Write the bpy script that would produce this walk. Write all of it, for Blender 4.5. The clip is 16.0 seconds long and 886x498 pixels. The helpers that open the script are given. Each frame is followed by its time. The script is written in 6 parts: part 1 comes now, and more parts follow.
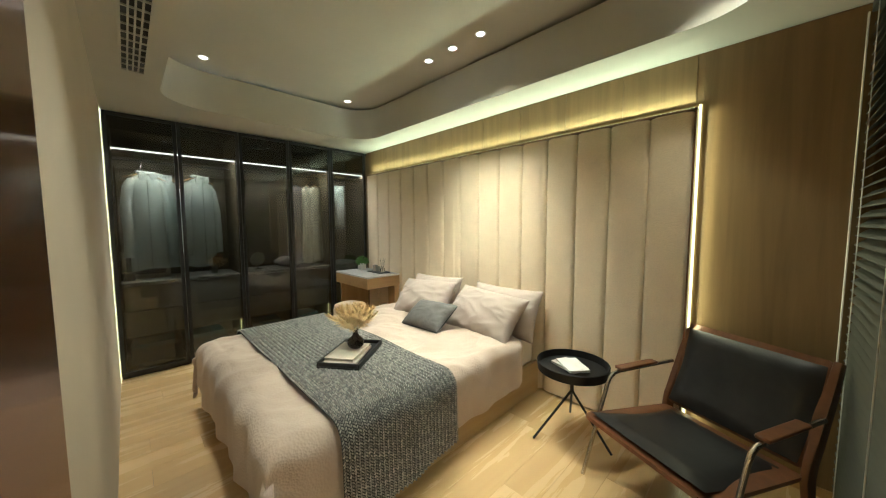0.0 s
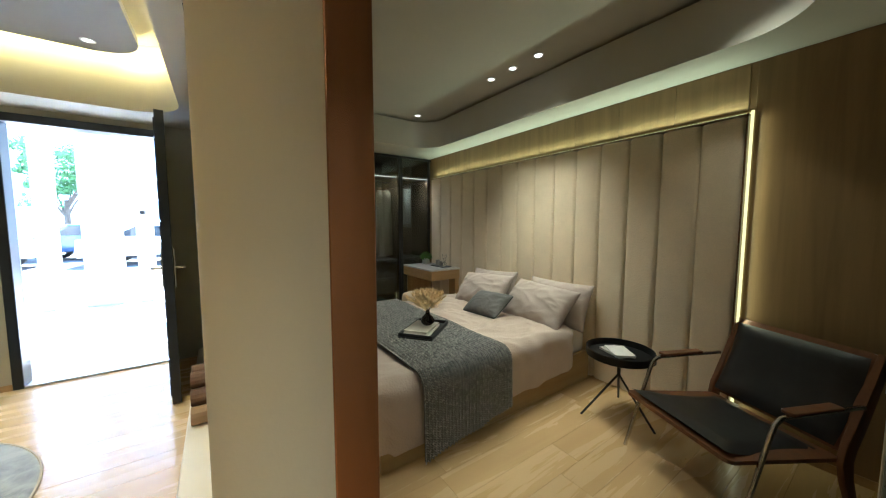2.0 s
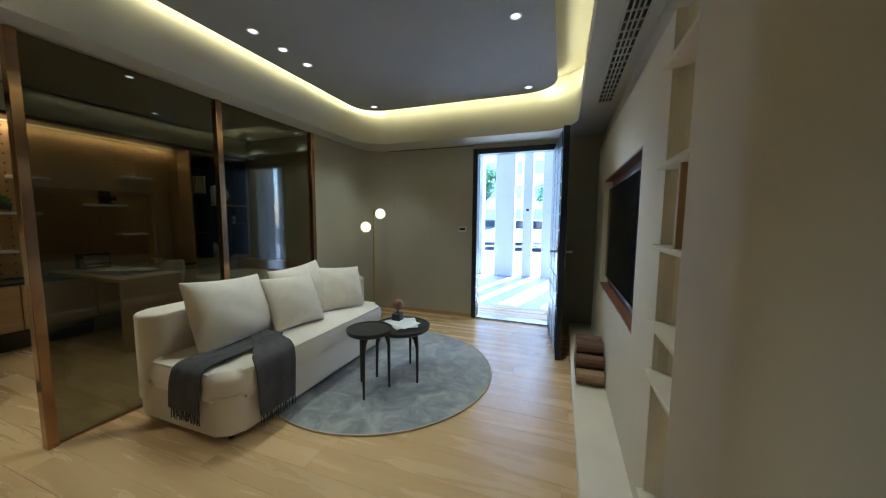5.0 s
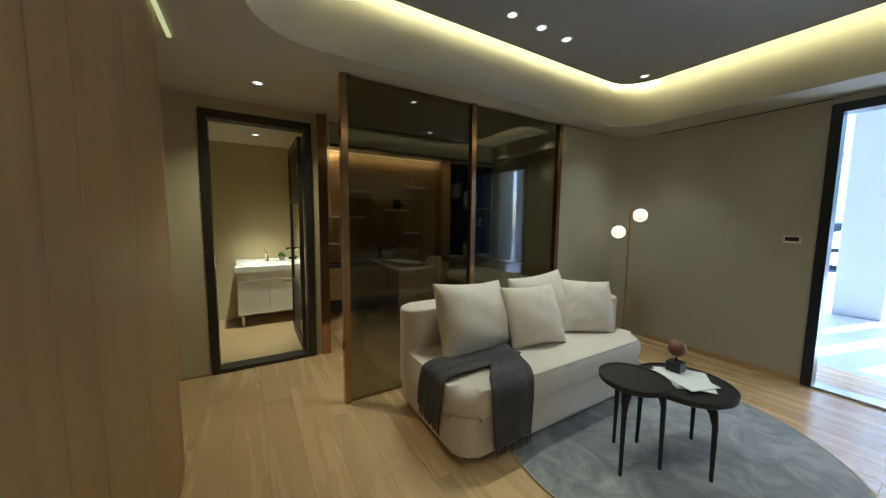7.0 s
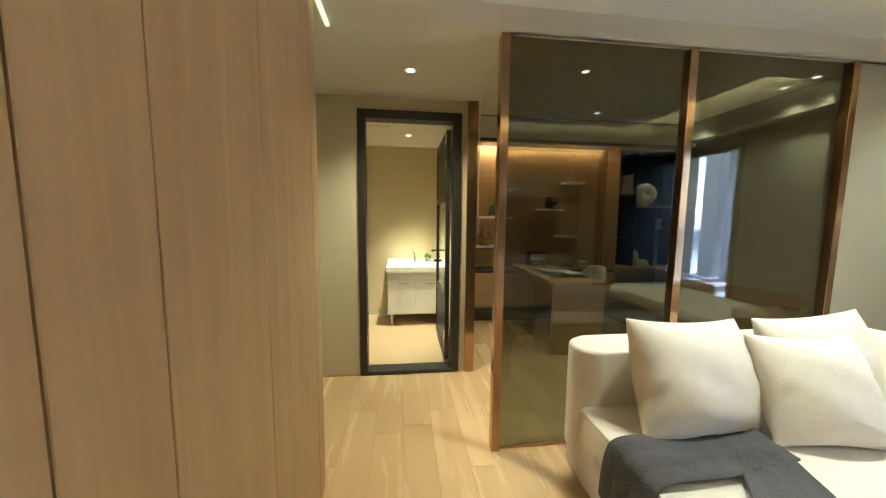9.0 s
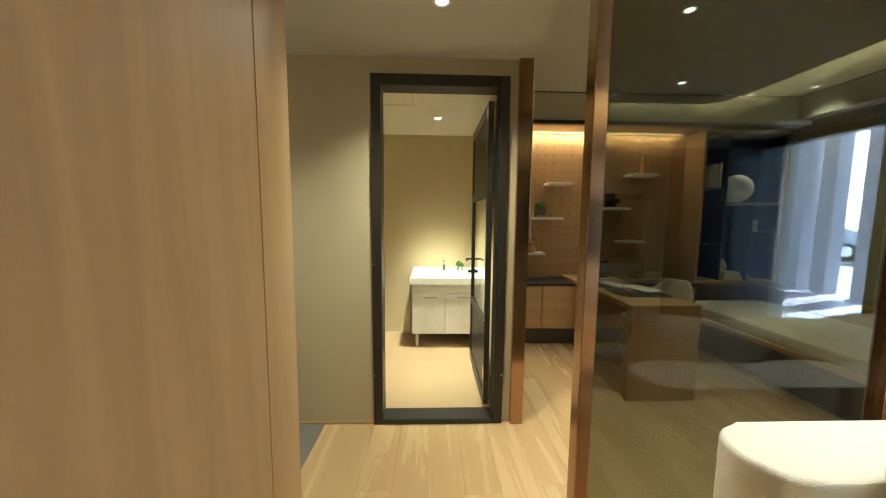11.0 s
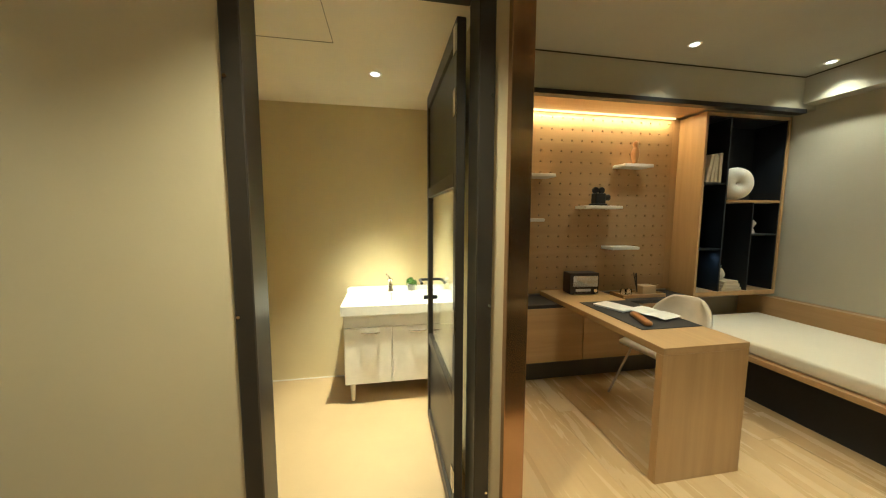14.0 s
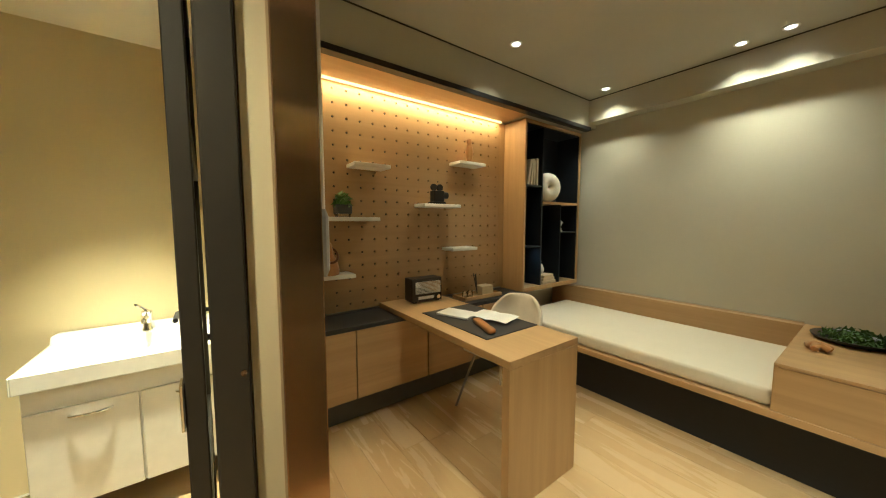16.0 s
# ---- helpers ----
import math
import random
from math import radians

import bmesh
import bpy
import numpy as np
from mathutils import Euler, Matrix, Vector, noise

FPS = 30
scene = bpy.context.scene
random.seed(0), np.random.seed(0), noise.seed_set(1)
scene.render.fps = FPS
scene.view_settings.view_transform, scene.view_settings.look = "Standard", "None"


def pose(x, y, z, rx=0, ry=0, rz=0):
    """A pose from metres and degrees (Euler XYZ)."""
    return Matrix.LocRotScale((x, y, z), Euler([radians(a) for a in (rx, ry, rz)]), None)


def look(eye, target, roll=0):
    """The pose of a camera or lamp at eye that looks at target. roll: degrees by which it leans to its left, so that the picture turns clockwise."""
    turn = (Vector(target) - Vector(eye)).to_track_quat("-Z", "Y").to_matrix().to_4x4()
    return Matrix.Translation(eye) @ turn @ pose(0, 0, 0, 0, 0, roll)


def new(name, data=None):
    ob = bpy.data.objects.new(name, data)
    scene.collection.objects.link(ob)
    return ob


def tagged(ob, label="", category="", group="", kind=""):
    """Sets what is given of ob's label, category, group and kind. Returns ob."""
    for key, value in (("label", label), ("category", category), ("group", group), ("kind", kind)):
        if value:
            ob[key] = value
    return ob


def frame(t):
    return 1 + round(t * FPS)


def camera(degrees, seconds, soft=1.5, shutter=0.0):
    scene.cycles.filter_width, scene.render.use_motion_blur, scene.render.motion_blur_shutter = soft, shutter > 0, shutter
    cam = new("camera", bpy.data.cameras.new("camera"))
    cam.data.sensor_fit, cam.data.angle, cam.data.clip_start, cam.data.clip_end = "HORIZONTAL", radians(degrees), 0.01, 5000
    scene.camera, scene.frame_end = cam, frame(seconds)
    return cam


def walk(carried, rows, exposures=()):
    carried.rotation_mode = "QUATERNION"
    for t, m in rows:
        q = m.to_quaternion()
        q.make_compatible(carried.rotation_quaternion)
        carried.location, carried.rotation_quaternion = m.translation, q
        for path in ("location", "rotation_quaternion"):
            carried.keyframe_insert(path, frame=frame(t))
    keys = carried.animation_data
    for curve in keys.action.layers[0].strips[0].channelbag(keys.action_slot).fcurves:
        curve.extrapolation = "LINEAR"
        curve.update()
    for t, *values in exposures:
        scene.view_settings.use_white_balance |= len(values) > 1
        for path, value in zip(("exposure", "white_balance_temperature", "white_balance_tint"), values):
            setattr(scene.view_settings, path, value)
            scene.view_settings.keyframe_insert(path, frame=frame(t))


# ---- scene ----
cam = camera(107.7, 16.0, 1.15)
PATH = [
    (0, (0.192, 0.57, 1.428), (-1.202, -0.856, 1.275), -0.2),
    (0.5, (0.287, 0.652, 1.431), (-1.113, -0.769, 1.275), -0.3),
    (1, (0.355, 0.713, 1.432), (-1.028, -0.723, 1.274), -0.2),
    (1.5, (0.42, 0.77, 1.443), (-0.886, -0.737, 1.281), -0.3),
    (2, (0.5, 0.837, 1.424), (-0.637, -0.801, 1.268), -0.0),
    (2.5, (0.556, 0.893, 1.433), (-0.374, -0.87, 1.273), -0.1),
    (3, (0.587, 0.95, 1.442), (-0.027, -0.946, 1.273), -0.0),
    (3.5, (0.638, 0.981, 1.412), (0.354, -0.992, 1.249), 0.2),
    (4, (0.698, 0.98, 1.393), (0.736, -1.013, 1.233), 0.5),
    (4.2, (0.713, 0.984, 1.398), (0.894, -1.0, 1.231), 0.6),
    (6.3, (1.131, 0.681, 1.356), (2.522, -0.747, 1.19), 0.3),
    (6.5, (1.172, 0.654, 1.363), (2.669, -0.661, 1.196), 0.4),
    (7, (1.288, 0.595, 1.396), (2.997, -0.428, 1.21), 0.6),
    (7.5, (1.403, 0.564, 1.395), (3.247, -0.186, 1.205), 0.6),
    (8, (1.542, 0.546, 1.395), (3.469, 0.046, 1.201), 0.7),
    (8.5, (1.71, 0.568, 1.409), (3.67, 0.219, 1.213), 0.7),
    (9, (1.863, 0.547, 1.406), (3.839, 0.306, 1.211), 0.6),
    (9.2, (1.935, 0.519, 1.408), (3.918, 0.345, 1.21), 0.6),
    (11.5, (2.745, 0.539, 1.395), (4.736, 0.485, 1.21), 0.5),
    (12, (2.907, 0.518, 1.392), (4.898, 0.477, 1.211), 0.5),
    (12.5, (3.077, 0.528, 1.392), (5.068, 0.475, 1.212), 0.4),
    (13, (3.25, 0.541, 1.43), (5.238, 0.437, 1.233), 0.2),
    (13.5, (3.4, 0.502, 1.427), (5.378, 0.287, 1.23), 0.1),
    (14, (3.538, 0.444, 1.424), (5.497, 0.089, 1.233), 0.2),
    (14.5, (3.657, 0.381, 1.408), (5.576, -0.152, 1.225), 0.2),
    (15, (3.78, 0.318, 1.41), (5.627, -0.428, 1.232), 0.1),
    (15.5, (3.869, 0.22, 1.388), (5.604, -0.762, 1.22), 0.1),
    (16, (3.959, 0.112, 1.384), (5.568, -1.065, 1.222), 0.0),
]
EXPOSURES = [(0, 5.48, 5400, 4), (1.2, 5.35, 5300, 4), (2.5, 3.92, 5050, 4), (3.5, 3.45, 4700, 4), (4.2, 3.45, 4650, 4), (6.3, 3.05, 4650, 4), (7.0, 3.35, 4850, 4), (8.0, 4.4, 5000, 4), (9.0, 4.74, 4980, 4), (11.5, 4.72, 4950, 4), (13.0, 4.75, 5050, 4), (14.0, 4.8, 5200, 4), (16, 4.78, 5300, 4)]
walk(cam, [(t, look(eye, target, roll)) for t, eye, target, roll in PATH], EXPOSURES)

# ---- world, sun and lamps ----
world = bpy.data.worlds.new("world")
scene.world = world
world.use_nodes = True
wn = world.node_tree.nodes
sky = wn.new("ShaderNodeTexSky")
sky.sky_type, sky.sun_disc = "NISHITA", False
sky.sun_elevation, sky.sun_rotation = radians(42), radians(200)
wn["Background"].inputs["Strength"].default_value = 0.15
world.node_tree.links.new(sky.outputs["Color"], wn["Background"].inputs["Color"])
sun = new("sun", bpy.data.lights.new("sun", "SUN"))
sun.data.energy, sun.data.angle, sun.data.color = 5.0, radians(0.5), (1.0, 0.95, 0.88)
sun.matrix_world = look((-3, -18, 14), (0, -7, 0))

GAIN = 0.33  # level of the lamps against the daylight
WARM = (1.0, 0.90, 0.63)
NEUTRAL = (1.0, 0.88, 0.66)


def spot(x, y, z, watts, color=WARM, cone=90, blend=0.8, radius=0.03):
    ob = new("downlight_beam", bpy.data.lights.new("downlight_beam", "SPOT"))
    ob.data.energy, ob.data.color, ob.data.spot_size, ob.data.spot_blend = watts * GAIN, color, radians(cone), blend
    ob.data.shadow_soft_size = radius
    ob.matrix_world = pose(x, y, z)
    return ob


def strip_lamp(p, target, length, width, watts, color=WARM, turn=0):
    ob = new("strip_glow", bpy.data.lights.new("strip_glow", "AREA"))
    ob.data.shape, ob.data.size, ob.data.size_y = "RECTANGLE", length, width
    ob.data.energy, ob.data.color = watts * GAIN, color
    ob.matrix_world = look(p, target, turn)
    return ob


# ---- materials ----
def mat_base(name, rough=0.6, metal=0.0):
    m = bpy.data.materials.new(name)
    m.use_nodes = True
    b = m.node_tree.nodes["Principled BSDF"]
    b.inputs["Roughness"].default_value, b.inputs["Metallic"].default_value = rough, metal
    return m, m.node_tree.nodes, m.node_tree.links, b


def coords(n, l, scale=(1, 1, 1), turn=(0, 0, 0), source="Object"):
    tc, mp = n.new("ShaderNodeTexCoord"), n.new("ShaderNodeMapping")
    mp.inputs["Scale"].default_value = scale
    mp.inputs["Rotation"].default_value = turn
    l.new(tc.outputs[source], mp.inputs["Vector"])
    return mp


def noise_tex(n, l, vec, scale, detail=4, rough=0.55, dist=0.0):
    t = n.new("ShaderNodeTexNoise")
    t.inputs["Scale"].default_value, t.inputs["Detail"].default_value = scale, detail
    t.inputs["Roughness"].default_value, t.inputs["Distortion"].default_value = rough, dist
    l.new(vec.outputs["Vector"], t.inputs["Vector"])
    return t


def ramp(n, l, fac, stops):
    r = n.new("ShaderNodeValToRGB")
    r.color_ramp.elements[0].position, r.color_ramp.elements[0].color = stops[0][0], (*stops[0][1], 1)
    r.color_ramp.elements[1].position, r.color_ramp.elements[1].color = stops[-1][0], (*stops[-1][1], 1)
    for p, c in stops[1:-1]:
        r.color_ramp.elements.new(p).color = (*c, 1)
    l.new(fac, r.inputs["Fac"])
    return r


def bump(n, l, b, height, strength, dist=0.002):
    k = n.new("ShaderNodeBump")
    k.inputs["Strength"].default_value, k.inputs["Distance"].default_value = strength, dist
    l.new(height, k.inputs["Height"])
    l.new(k.outputs["Normal"], b.inputs["Normal"])
    return k


def shade(c, f):
    return tuple(min(1.0, v * f) for v in c)


def paint(name, color, rough=0.7, vary=0.06, grain=90, relief=0.12, metal=0.0):
    m, n, l, b = mat_base(name, rough, metal)
    mp = coords(n, l)
    big = noise_tex(n, l, mp, 1.3, 5)
    r = ramp(n, l, big.outputs["Fac"], [(0.25, shade(color, 1 - vary)), (0.75, shade(color, 1 + vary))])
    l.new(r.outputs["Color"], b.inputs["Base Color"])
    fine = noise_tex(n, l, mp, grain, 3)
    bump(n, l, b, fine.outputs["Fac"], relief)
    return m


def wood(name, light, dark, axis="z", rough=0.45, grain=1.0, random_tint=0.0, relief=0.15, detail=8, aspect=1.0):
    """Veneer with long streaks along one axis."""
    m, n, l, b = mat_base(name, rough)
    long, wide = 0.7 * grain * aspect, 14.0 * grain
    sc = {"x": (long, wide, wide), "y": (wide, long, wide), "z": (wide, wide, long)}[axis]
    mp = coords(n, l, sc)
    if random_tint:
        info = n.new("ShaderNodeObjectInfo")
        off = n.new("ShaderNodeVectorMath")
        off.operation = "MULTIPLY_ADD"
        off.inputs[1].default_value = (37.0, 53.0, 71.0)
        comb = n.new("ShaderNodeCombineXYZ")
        for k in "XYZ":
            l.new(info.outputs["Random"], comb.inputs[k])
        l.new(comb.outputs["Vector"], off.inputs[0])
        l.new(mp.outputs["Vector"], off.inputs[2])
        src = off
    else:
        src = mp
    streak = noise_tex(n, l, src, 1.0, detail, 0.62, 0.6)
    r = ramp(n, l, streak.outputs["Fac"], [(0.28, dark), (0.5, tuple((a + c) / 2 for a, c in zip(dark, light))), (0.72, light)])
    out = r.outputs["Color"]
    if random_tint:
        hsv = n.new("ShaderNodeHueSaturation")
        mr = n.new("ShaderNodeMapRange")
        mr.inputs["To Min"].default_value, mr.inputs["To Max"].default_value = 1 - random_tint, 1 + random_tint
        l.new(info.outputs["Random"], mr.inputs["Value"])
        l.new(mr.outputs["Result"], hsv.inputs["Value"])
        l.new(out, hsv.inputs["Color"])
        out = hsv.outputs["Color"]
    l.new(out, b.inputs["Base Color"])
    bump(n, l, b, streak.outputs["Fac"], relief, 0.001)
    rr = n.new("ShaderNodeMapRange")
    rr.inputs["To Min"].default_value, rr.inputs["To Max"].default_value = rough - 0.06, rough + 0.08
    l.new(streak.outputs["Fac"], rr.inputs["Value"])
    l.new(rr.outputs["Result"], b.inputs["Roughness"])
    return m


def fabric(name, color, scale=260, relief=0.5, vary=0.1, rough=0.95, blotch=5.0, dist=0.003, sheen=0.12):
    m, n, l, b = mat_base(name, rough)
    mp = coords(n, l)
    big = noise_tex(n, l, mp, blotch, 4)
    fine = noise_tex(n, l, mp, scale, 2, 0.7)
    mix = n.new("ShaderNodeMath")
    mix.operation = "MULTIPLY_ADD"
    mix.inputs[1].default_value = 0.5
    half = n.new("ShaderNodeMath")
    half.operation = "MULTIPLY"
    half.inputs[1].default_value = 0.5
    l.new(fine.outputs["Fac"], half.inputs[0])
    l.new(big.outputs["Fac"], mix.inputs[0])
    l.new(half.outputs["Value"], mix.inputs[2])
    r = ramp(n, l, mix.outputs["Value"], [(0.3, shade(color, 1 - vary)), (0.7, shade(color, 1 + vary))])
    l.new(r.outputs["Color"], b.inputs["Base Color"])
    bump(n, l, b, fine.outputs["Fac"], relief, dist)
    b.inputs["Sheen Weight"].default_value = sheen
    return m


def metal(name, color, rough=0.25, brushed=None, stretch=0.0):
    m, n, l, b = mat_base(name, rough, 1.0)
    mp = coords(n, l, brushed or (1, 1, 1))
    t = noise_tex(n, l, mp, 40 if brushed else 8, 2)
    r = ramp(n, l, t.outputs["Fac"], [(0.3, shade(color, 0.96)), (0.7, shade(color, 1.03))])
    l.new(r.outputs["Color"], b.inputs["Base Color"])
    mr = n.new("ShaderNodeMapRange")
    mr.inputs["To Min"].default_value, mr.inputs["To Max"].default_value = rough * 0.9, rough * 1.12
    l.new(t.outputs["Fac"], mr.inputs["Value"])
    l.new(mr.outputs["Result"], b.inputs["Roughness"])
    if stretch:
        tg = n.new("ShaderNodeTangent")
        tg.direction_type, tg.axis = "RADIAL", "Z"
        b.inputs["Anisotropic"].default_value = stretch
        l.new(tg.outputs["Tangent"], b.inputs["Tangent"])
    return m


def plain(name, color, rough=0.5, metal_=0.0, coat=0.0, vary=0.05):
    m, n, l, b = mat_base(name, rough, metal_)
    t = noise_tex(n, l, coords(n, l), 11, 4)
    r = ramp(n, l, t.outputs["Fac"], [(0.3, shade(color, 1 - vary)), (0.7, shade(color, 1 + vary))])
    l.new(r.outputs["Color"], b.inputs["Base Color"])
    b.inputs["Coat Weight"].default_value = coat
    return m


def glow(name, color, strength):
    m, n, l, b = mat_base(name)
    b.inputs["Base Color"].default_value = (0.8, 0.8, 0.8, 1)
    b.inputs["Emission Color"].default_value, b.inputs["Emission Strength"].default_value = (*color, 1), strength * GAIN
    return m


def tinted_glass(name, color, base=0.045):
    """A thin pane: what is behind shows tinted, and it mirrors as glass does."""
    m = bpy.data.materials.new(name)
    m.use_nodes = True
    n, l = m.node_tree.nodes, m.node_tree.links
    n.clear()
    out, mix = n.new("ShaderNodeOutputMaterial"), n.new("ShaderNodeMixShader")
    tr, gl, lw = n.new("ShaderNodeBsdfTransparent"), n.new("ShaderNodeBsdfGlossy"), n.new("ShaderNodeLayerWeight")
    lw.inputs["Blend"].default_value = 0.5
    pw, ma = n.new("ShaderNodeMath"), n.new("ShaderNodeMath")
    pw.operation, ma.operation = "POWER", "MULTIPLY_ADD"
    pw.inputs[1].default_value, ma.inputs[1].default_value, ma.inputs[2].default_value = 4.0, 0.9, base
    l.new(lw.outputs["Facing"], pw.inputs[0])
    l.new(pw.outputs["Value"], ma.inputs[0])
    tr.inputs["Color"].default_value = (*color, 1)
    gl.inputs["Roughness"].default_value = 0.0
    gl.inputs["Color"].default_value = (0.95, 0.97, 1.0, 1)
    l.new(ma.outputs["Value"], mix.inputs["Fac"])
    l.new(tr.outputs["BSDF"], mix.inputs[1])
    l.new(gl.outputs["BSDF"], mix.inputs[2])
    l.new(mix.outputs["Shader"], out.inputs["Surface"])
    return m


def clear_glass(name, color=(0.95, 0.97, 0.97)):
    m, n, l, b = mat_base(name, 0.02)
    b.inputs["Base Color"].default_value = (*color, 1)
    b.inputs["Transmission Weight"].default_value, b.inputs["IOR"].default_value = 1.0, 1.45
    return m


M_WALL = paint("greige wall paint", (0.46, 0.435, 0.35), 0.75)
M_HALL = paint("warm greige hall paint", (0.52, 0.45, 0.30), 0.75)
M_BED_WALL = paint("beige wall covering", (0.52, 0.46, 0.37), 0.75, relief=0.2)
M_SAGE = paint("pale sage wall paint", (0.50, 0.475, 0.38), 0.75)
M_CEIL = paint("ceiling paint", (0.52, 0.50, 0.43), 0.8)
M_CEIL_GREY = paint("grey ceiling paint", (0.34, 0.34, 0.34), 0.8)
M_CREAM = paint("cream plaster", (0.68, 0.62, 0.50), 0.7)
M_BATH = paint("warm bath wall paint", (0.62, 0.52, 0.30), 0.6)
M_BATH_FLOOR = paint("tan bath floor", (0.38, 0.27, 0.14), 0.35, vary=0.12, grain=60)
M_OUT = paint("white facade paint", (0.43, 0.435, 0.45), 0.6)
M_GREY_FLOOR = paint("grey floor tile", (0.20, 0.19, 0.18), 0.5)
M_WALNUT = wood("olive-brown veneer", (0.27, 0.175, 0.075), (0.18, 0.115, 0.05), "z", 0.45)
M_OAK_WALL = wood("oak wall veneer", (0.47, 0.308, 0.143), (0.35, 0.22, 0.098), "z", 0.40)
M_OAK = wood("light oak furniture veneer", (0.50, 0.325, 0.148), (0.385, 0.24, 0.10), "x", 0.42)
M_OAK_V = wood("light oak upright veneer", (0.50, 0.325, 0.148), (0.385, 0.24, 0.10), "z", 0.42)
M_OAK_Y = wood("light oak cross veneer", (0.50, 0.325, 0.148), (0.385, 0.24, 0.10), "y", 0.42)
M_BEDWOOD = wood("bed frame oak", (0.45, 0.32, 0.15), (0.36, 0.24, 0.10), "x", 0.45)
M_PLANK = wood("oak floor plank", (0.62, 0.435, 0.215), (0.53, 0.36, 0.17), "x", 0.26, grain=0.5, random_tint=0.06, relief=0.04, detail=5, aspect=1.7)
M_CHAIRWOOD = wood("reddish walnut", (0.20, 0.085, 0.036), (0.105, 0.042, 0.018), "z", 0.35)
M_COPPER = metal("brushed copper sheet", (0.39, 0.245, 0.14), 0.19, (1.0, 1.0, 0.02), 0.92)
M_COPPER_DARK = metal("dark brushed copper sheet", (0.30, 0.145, 0.08), 0.2, (1.0, 1.0, 0.02), 0.92)
M_BOUCLE = fabric("beige boucle", (0.76, 0.63, 0.45), 110, 0.6, 0.07, dist=0.009)
M_BLACK = plain("black lacquer", (0.012, 0.012, 0.013), 0.4)
M_BLACKFRAME = plain("dark bronze aluminium", (0.036, 0.031, 0.026), 0.38, 0.3)
M_LED = glow("warm led strip", (1.0, 0.88, 0.34), 0.17)
M_LED_W = glow("white led strip", (1.0, 0.95, 0.85), 0.4)
M_LED_A = glow("amber led strip", (1.0, 0.66, 0.22), 0.3)
M_LENS = glow("lit downlight lens", (1.0, 0.94, 0.80), 0.8)
M_WHITE = plain("white satin plastic", (0.78, 0.76, 0.72), 0.35)
M_CHROME = metal("chrome", (0.75, 0.74, 0.72), 0.08)
M_GLASS_DIV = tinted_glass("bronze tinted partition glass", (0.47, 0.475, 0.41), 0.032)
M_GLASS_WARD = tinted_glass("smoked wardrobe glass", (0.52, 0.52, 0.48), 0.05)
M_DOORLEAF = plain("blue-black embossed door steel", (0.012, 0.017, 0.027), 0.3, 0.1)

# ---- mesh helpers ----


def part(name, bm, material, parent=None, label=""):
    me = bpy.data.meshes.new(name)
    bm.to_mesh(me)
    bm.free()
    me.materials.append(material)
    ob = new(name, me)
    ob.parent = parent
    if label:
        ob["label"] = label
    return ob


def thing(name, label, category, at=(0, 0, 0), turn=0, group="", kind=""):
    ob = new(name)
    ob.matrix_world = pose(*at, 0, 0, turn)
    ob.empty_display_size = 0.1
    return tagged(ob, label, category, group, kind)


def smooth(ob, angle=40):
    me = ob.data
    me.polygons.foreach_set("use_smooth", [True] * len(me.polygons))
    me.set_sharp_from_angle(angle=radians(angle))
    return ob


def box(x0, x1, y0, y1, z0, z1, bev=0.0, seg=1, bm=None):
    own = bmesh.new()
    bmesh.ops.create_cube(own, size=1.0, matrix=Matrix.Translation(((x0 + x1) / 2, (y0 + y1) / 2, (z0 + z1) / 2)) @ Matrix.Diagonal((abs(x1 - x0), abs(y1 - y0), abs(z1 - z0), 1)))
    if bev:
        bmesh.ops.bevel(own, geom=own.edges[:], offset=bev, segments=seg, profile=0.5, affect="EDGES", clamp_overlap=True)
    if bm is None:
        return own
    return merge(bm, own)


def merge(bm, other, m=None):
    if m is not None:
        other.transform(m)
    me = bpy.data.meshes.new("tmp")
    other.to_mesh(me)
    other.free()
    bm.from_mesh(me)
    bpy.data.meshes.remove(me)
    return bm


def lathe(profile, steps=32, at=(0, 0, 0)):
    """Turns a list of (radius, height) about z."""
    bm = bmesh.new()
    rings = []
    for r, z in profile:
        if r < 1e-5:
            rings.append([bm.verts.new((at[0], at[1], at[2] + z))])
        else:
            rings.append([bm.verts.new((at[0] + r * math.cos(2 * math.pi * k / steps), at[1] + r * math.sin(2 * math.pi * k / steps), at[2] + z)) for k in range(steps)])
    for a, b in zip(rings, rings[1:]):
        for k in range(steps):
            j = (k + 1) % steps
            if len(a) == 1 and len(b) == 1:
                continue
            if len(a) == 1:
                bm.faces.new((a[0], b[j], b[k]))
            elif len(b) == 1:
                bm.faces.new((a[k], a[j], b[0]))
            else:
                bm.faces.new((a[k], a[j], b[j], b[k]))
    for ring, flip in ((rings[0], True), (rings[-1], False)):
        if len(ring) > 1:
            bm.faces.new(ring[::-1] if flip else ring)
    bmesh.ops.recalc_face_normals(bm, faces=bm.faces)
    return bm


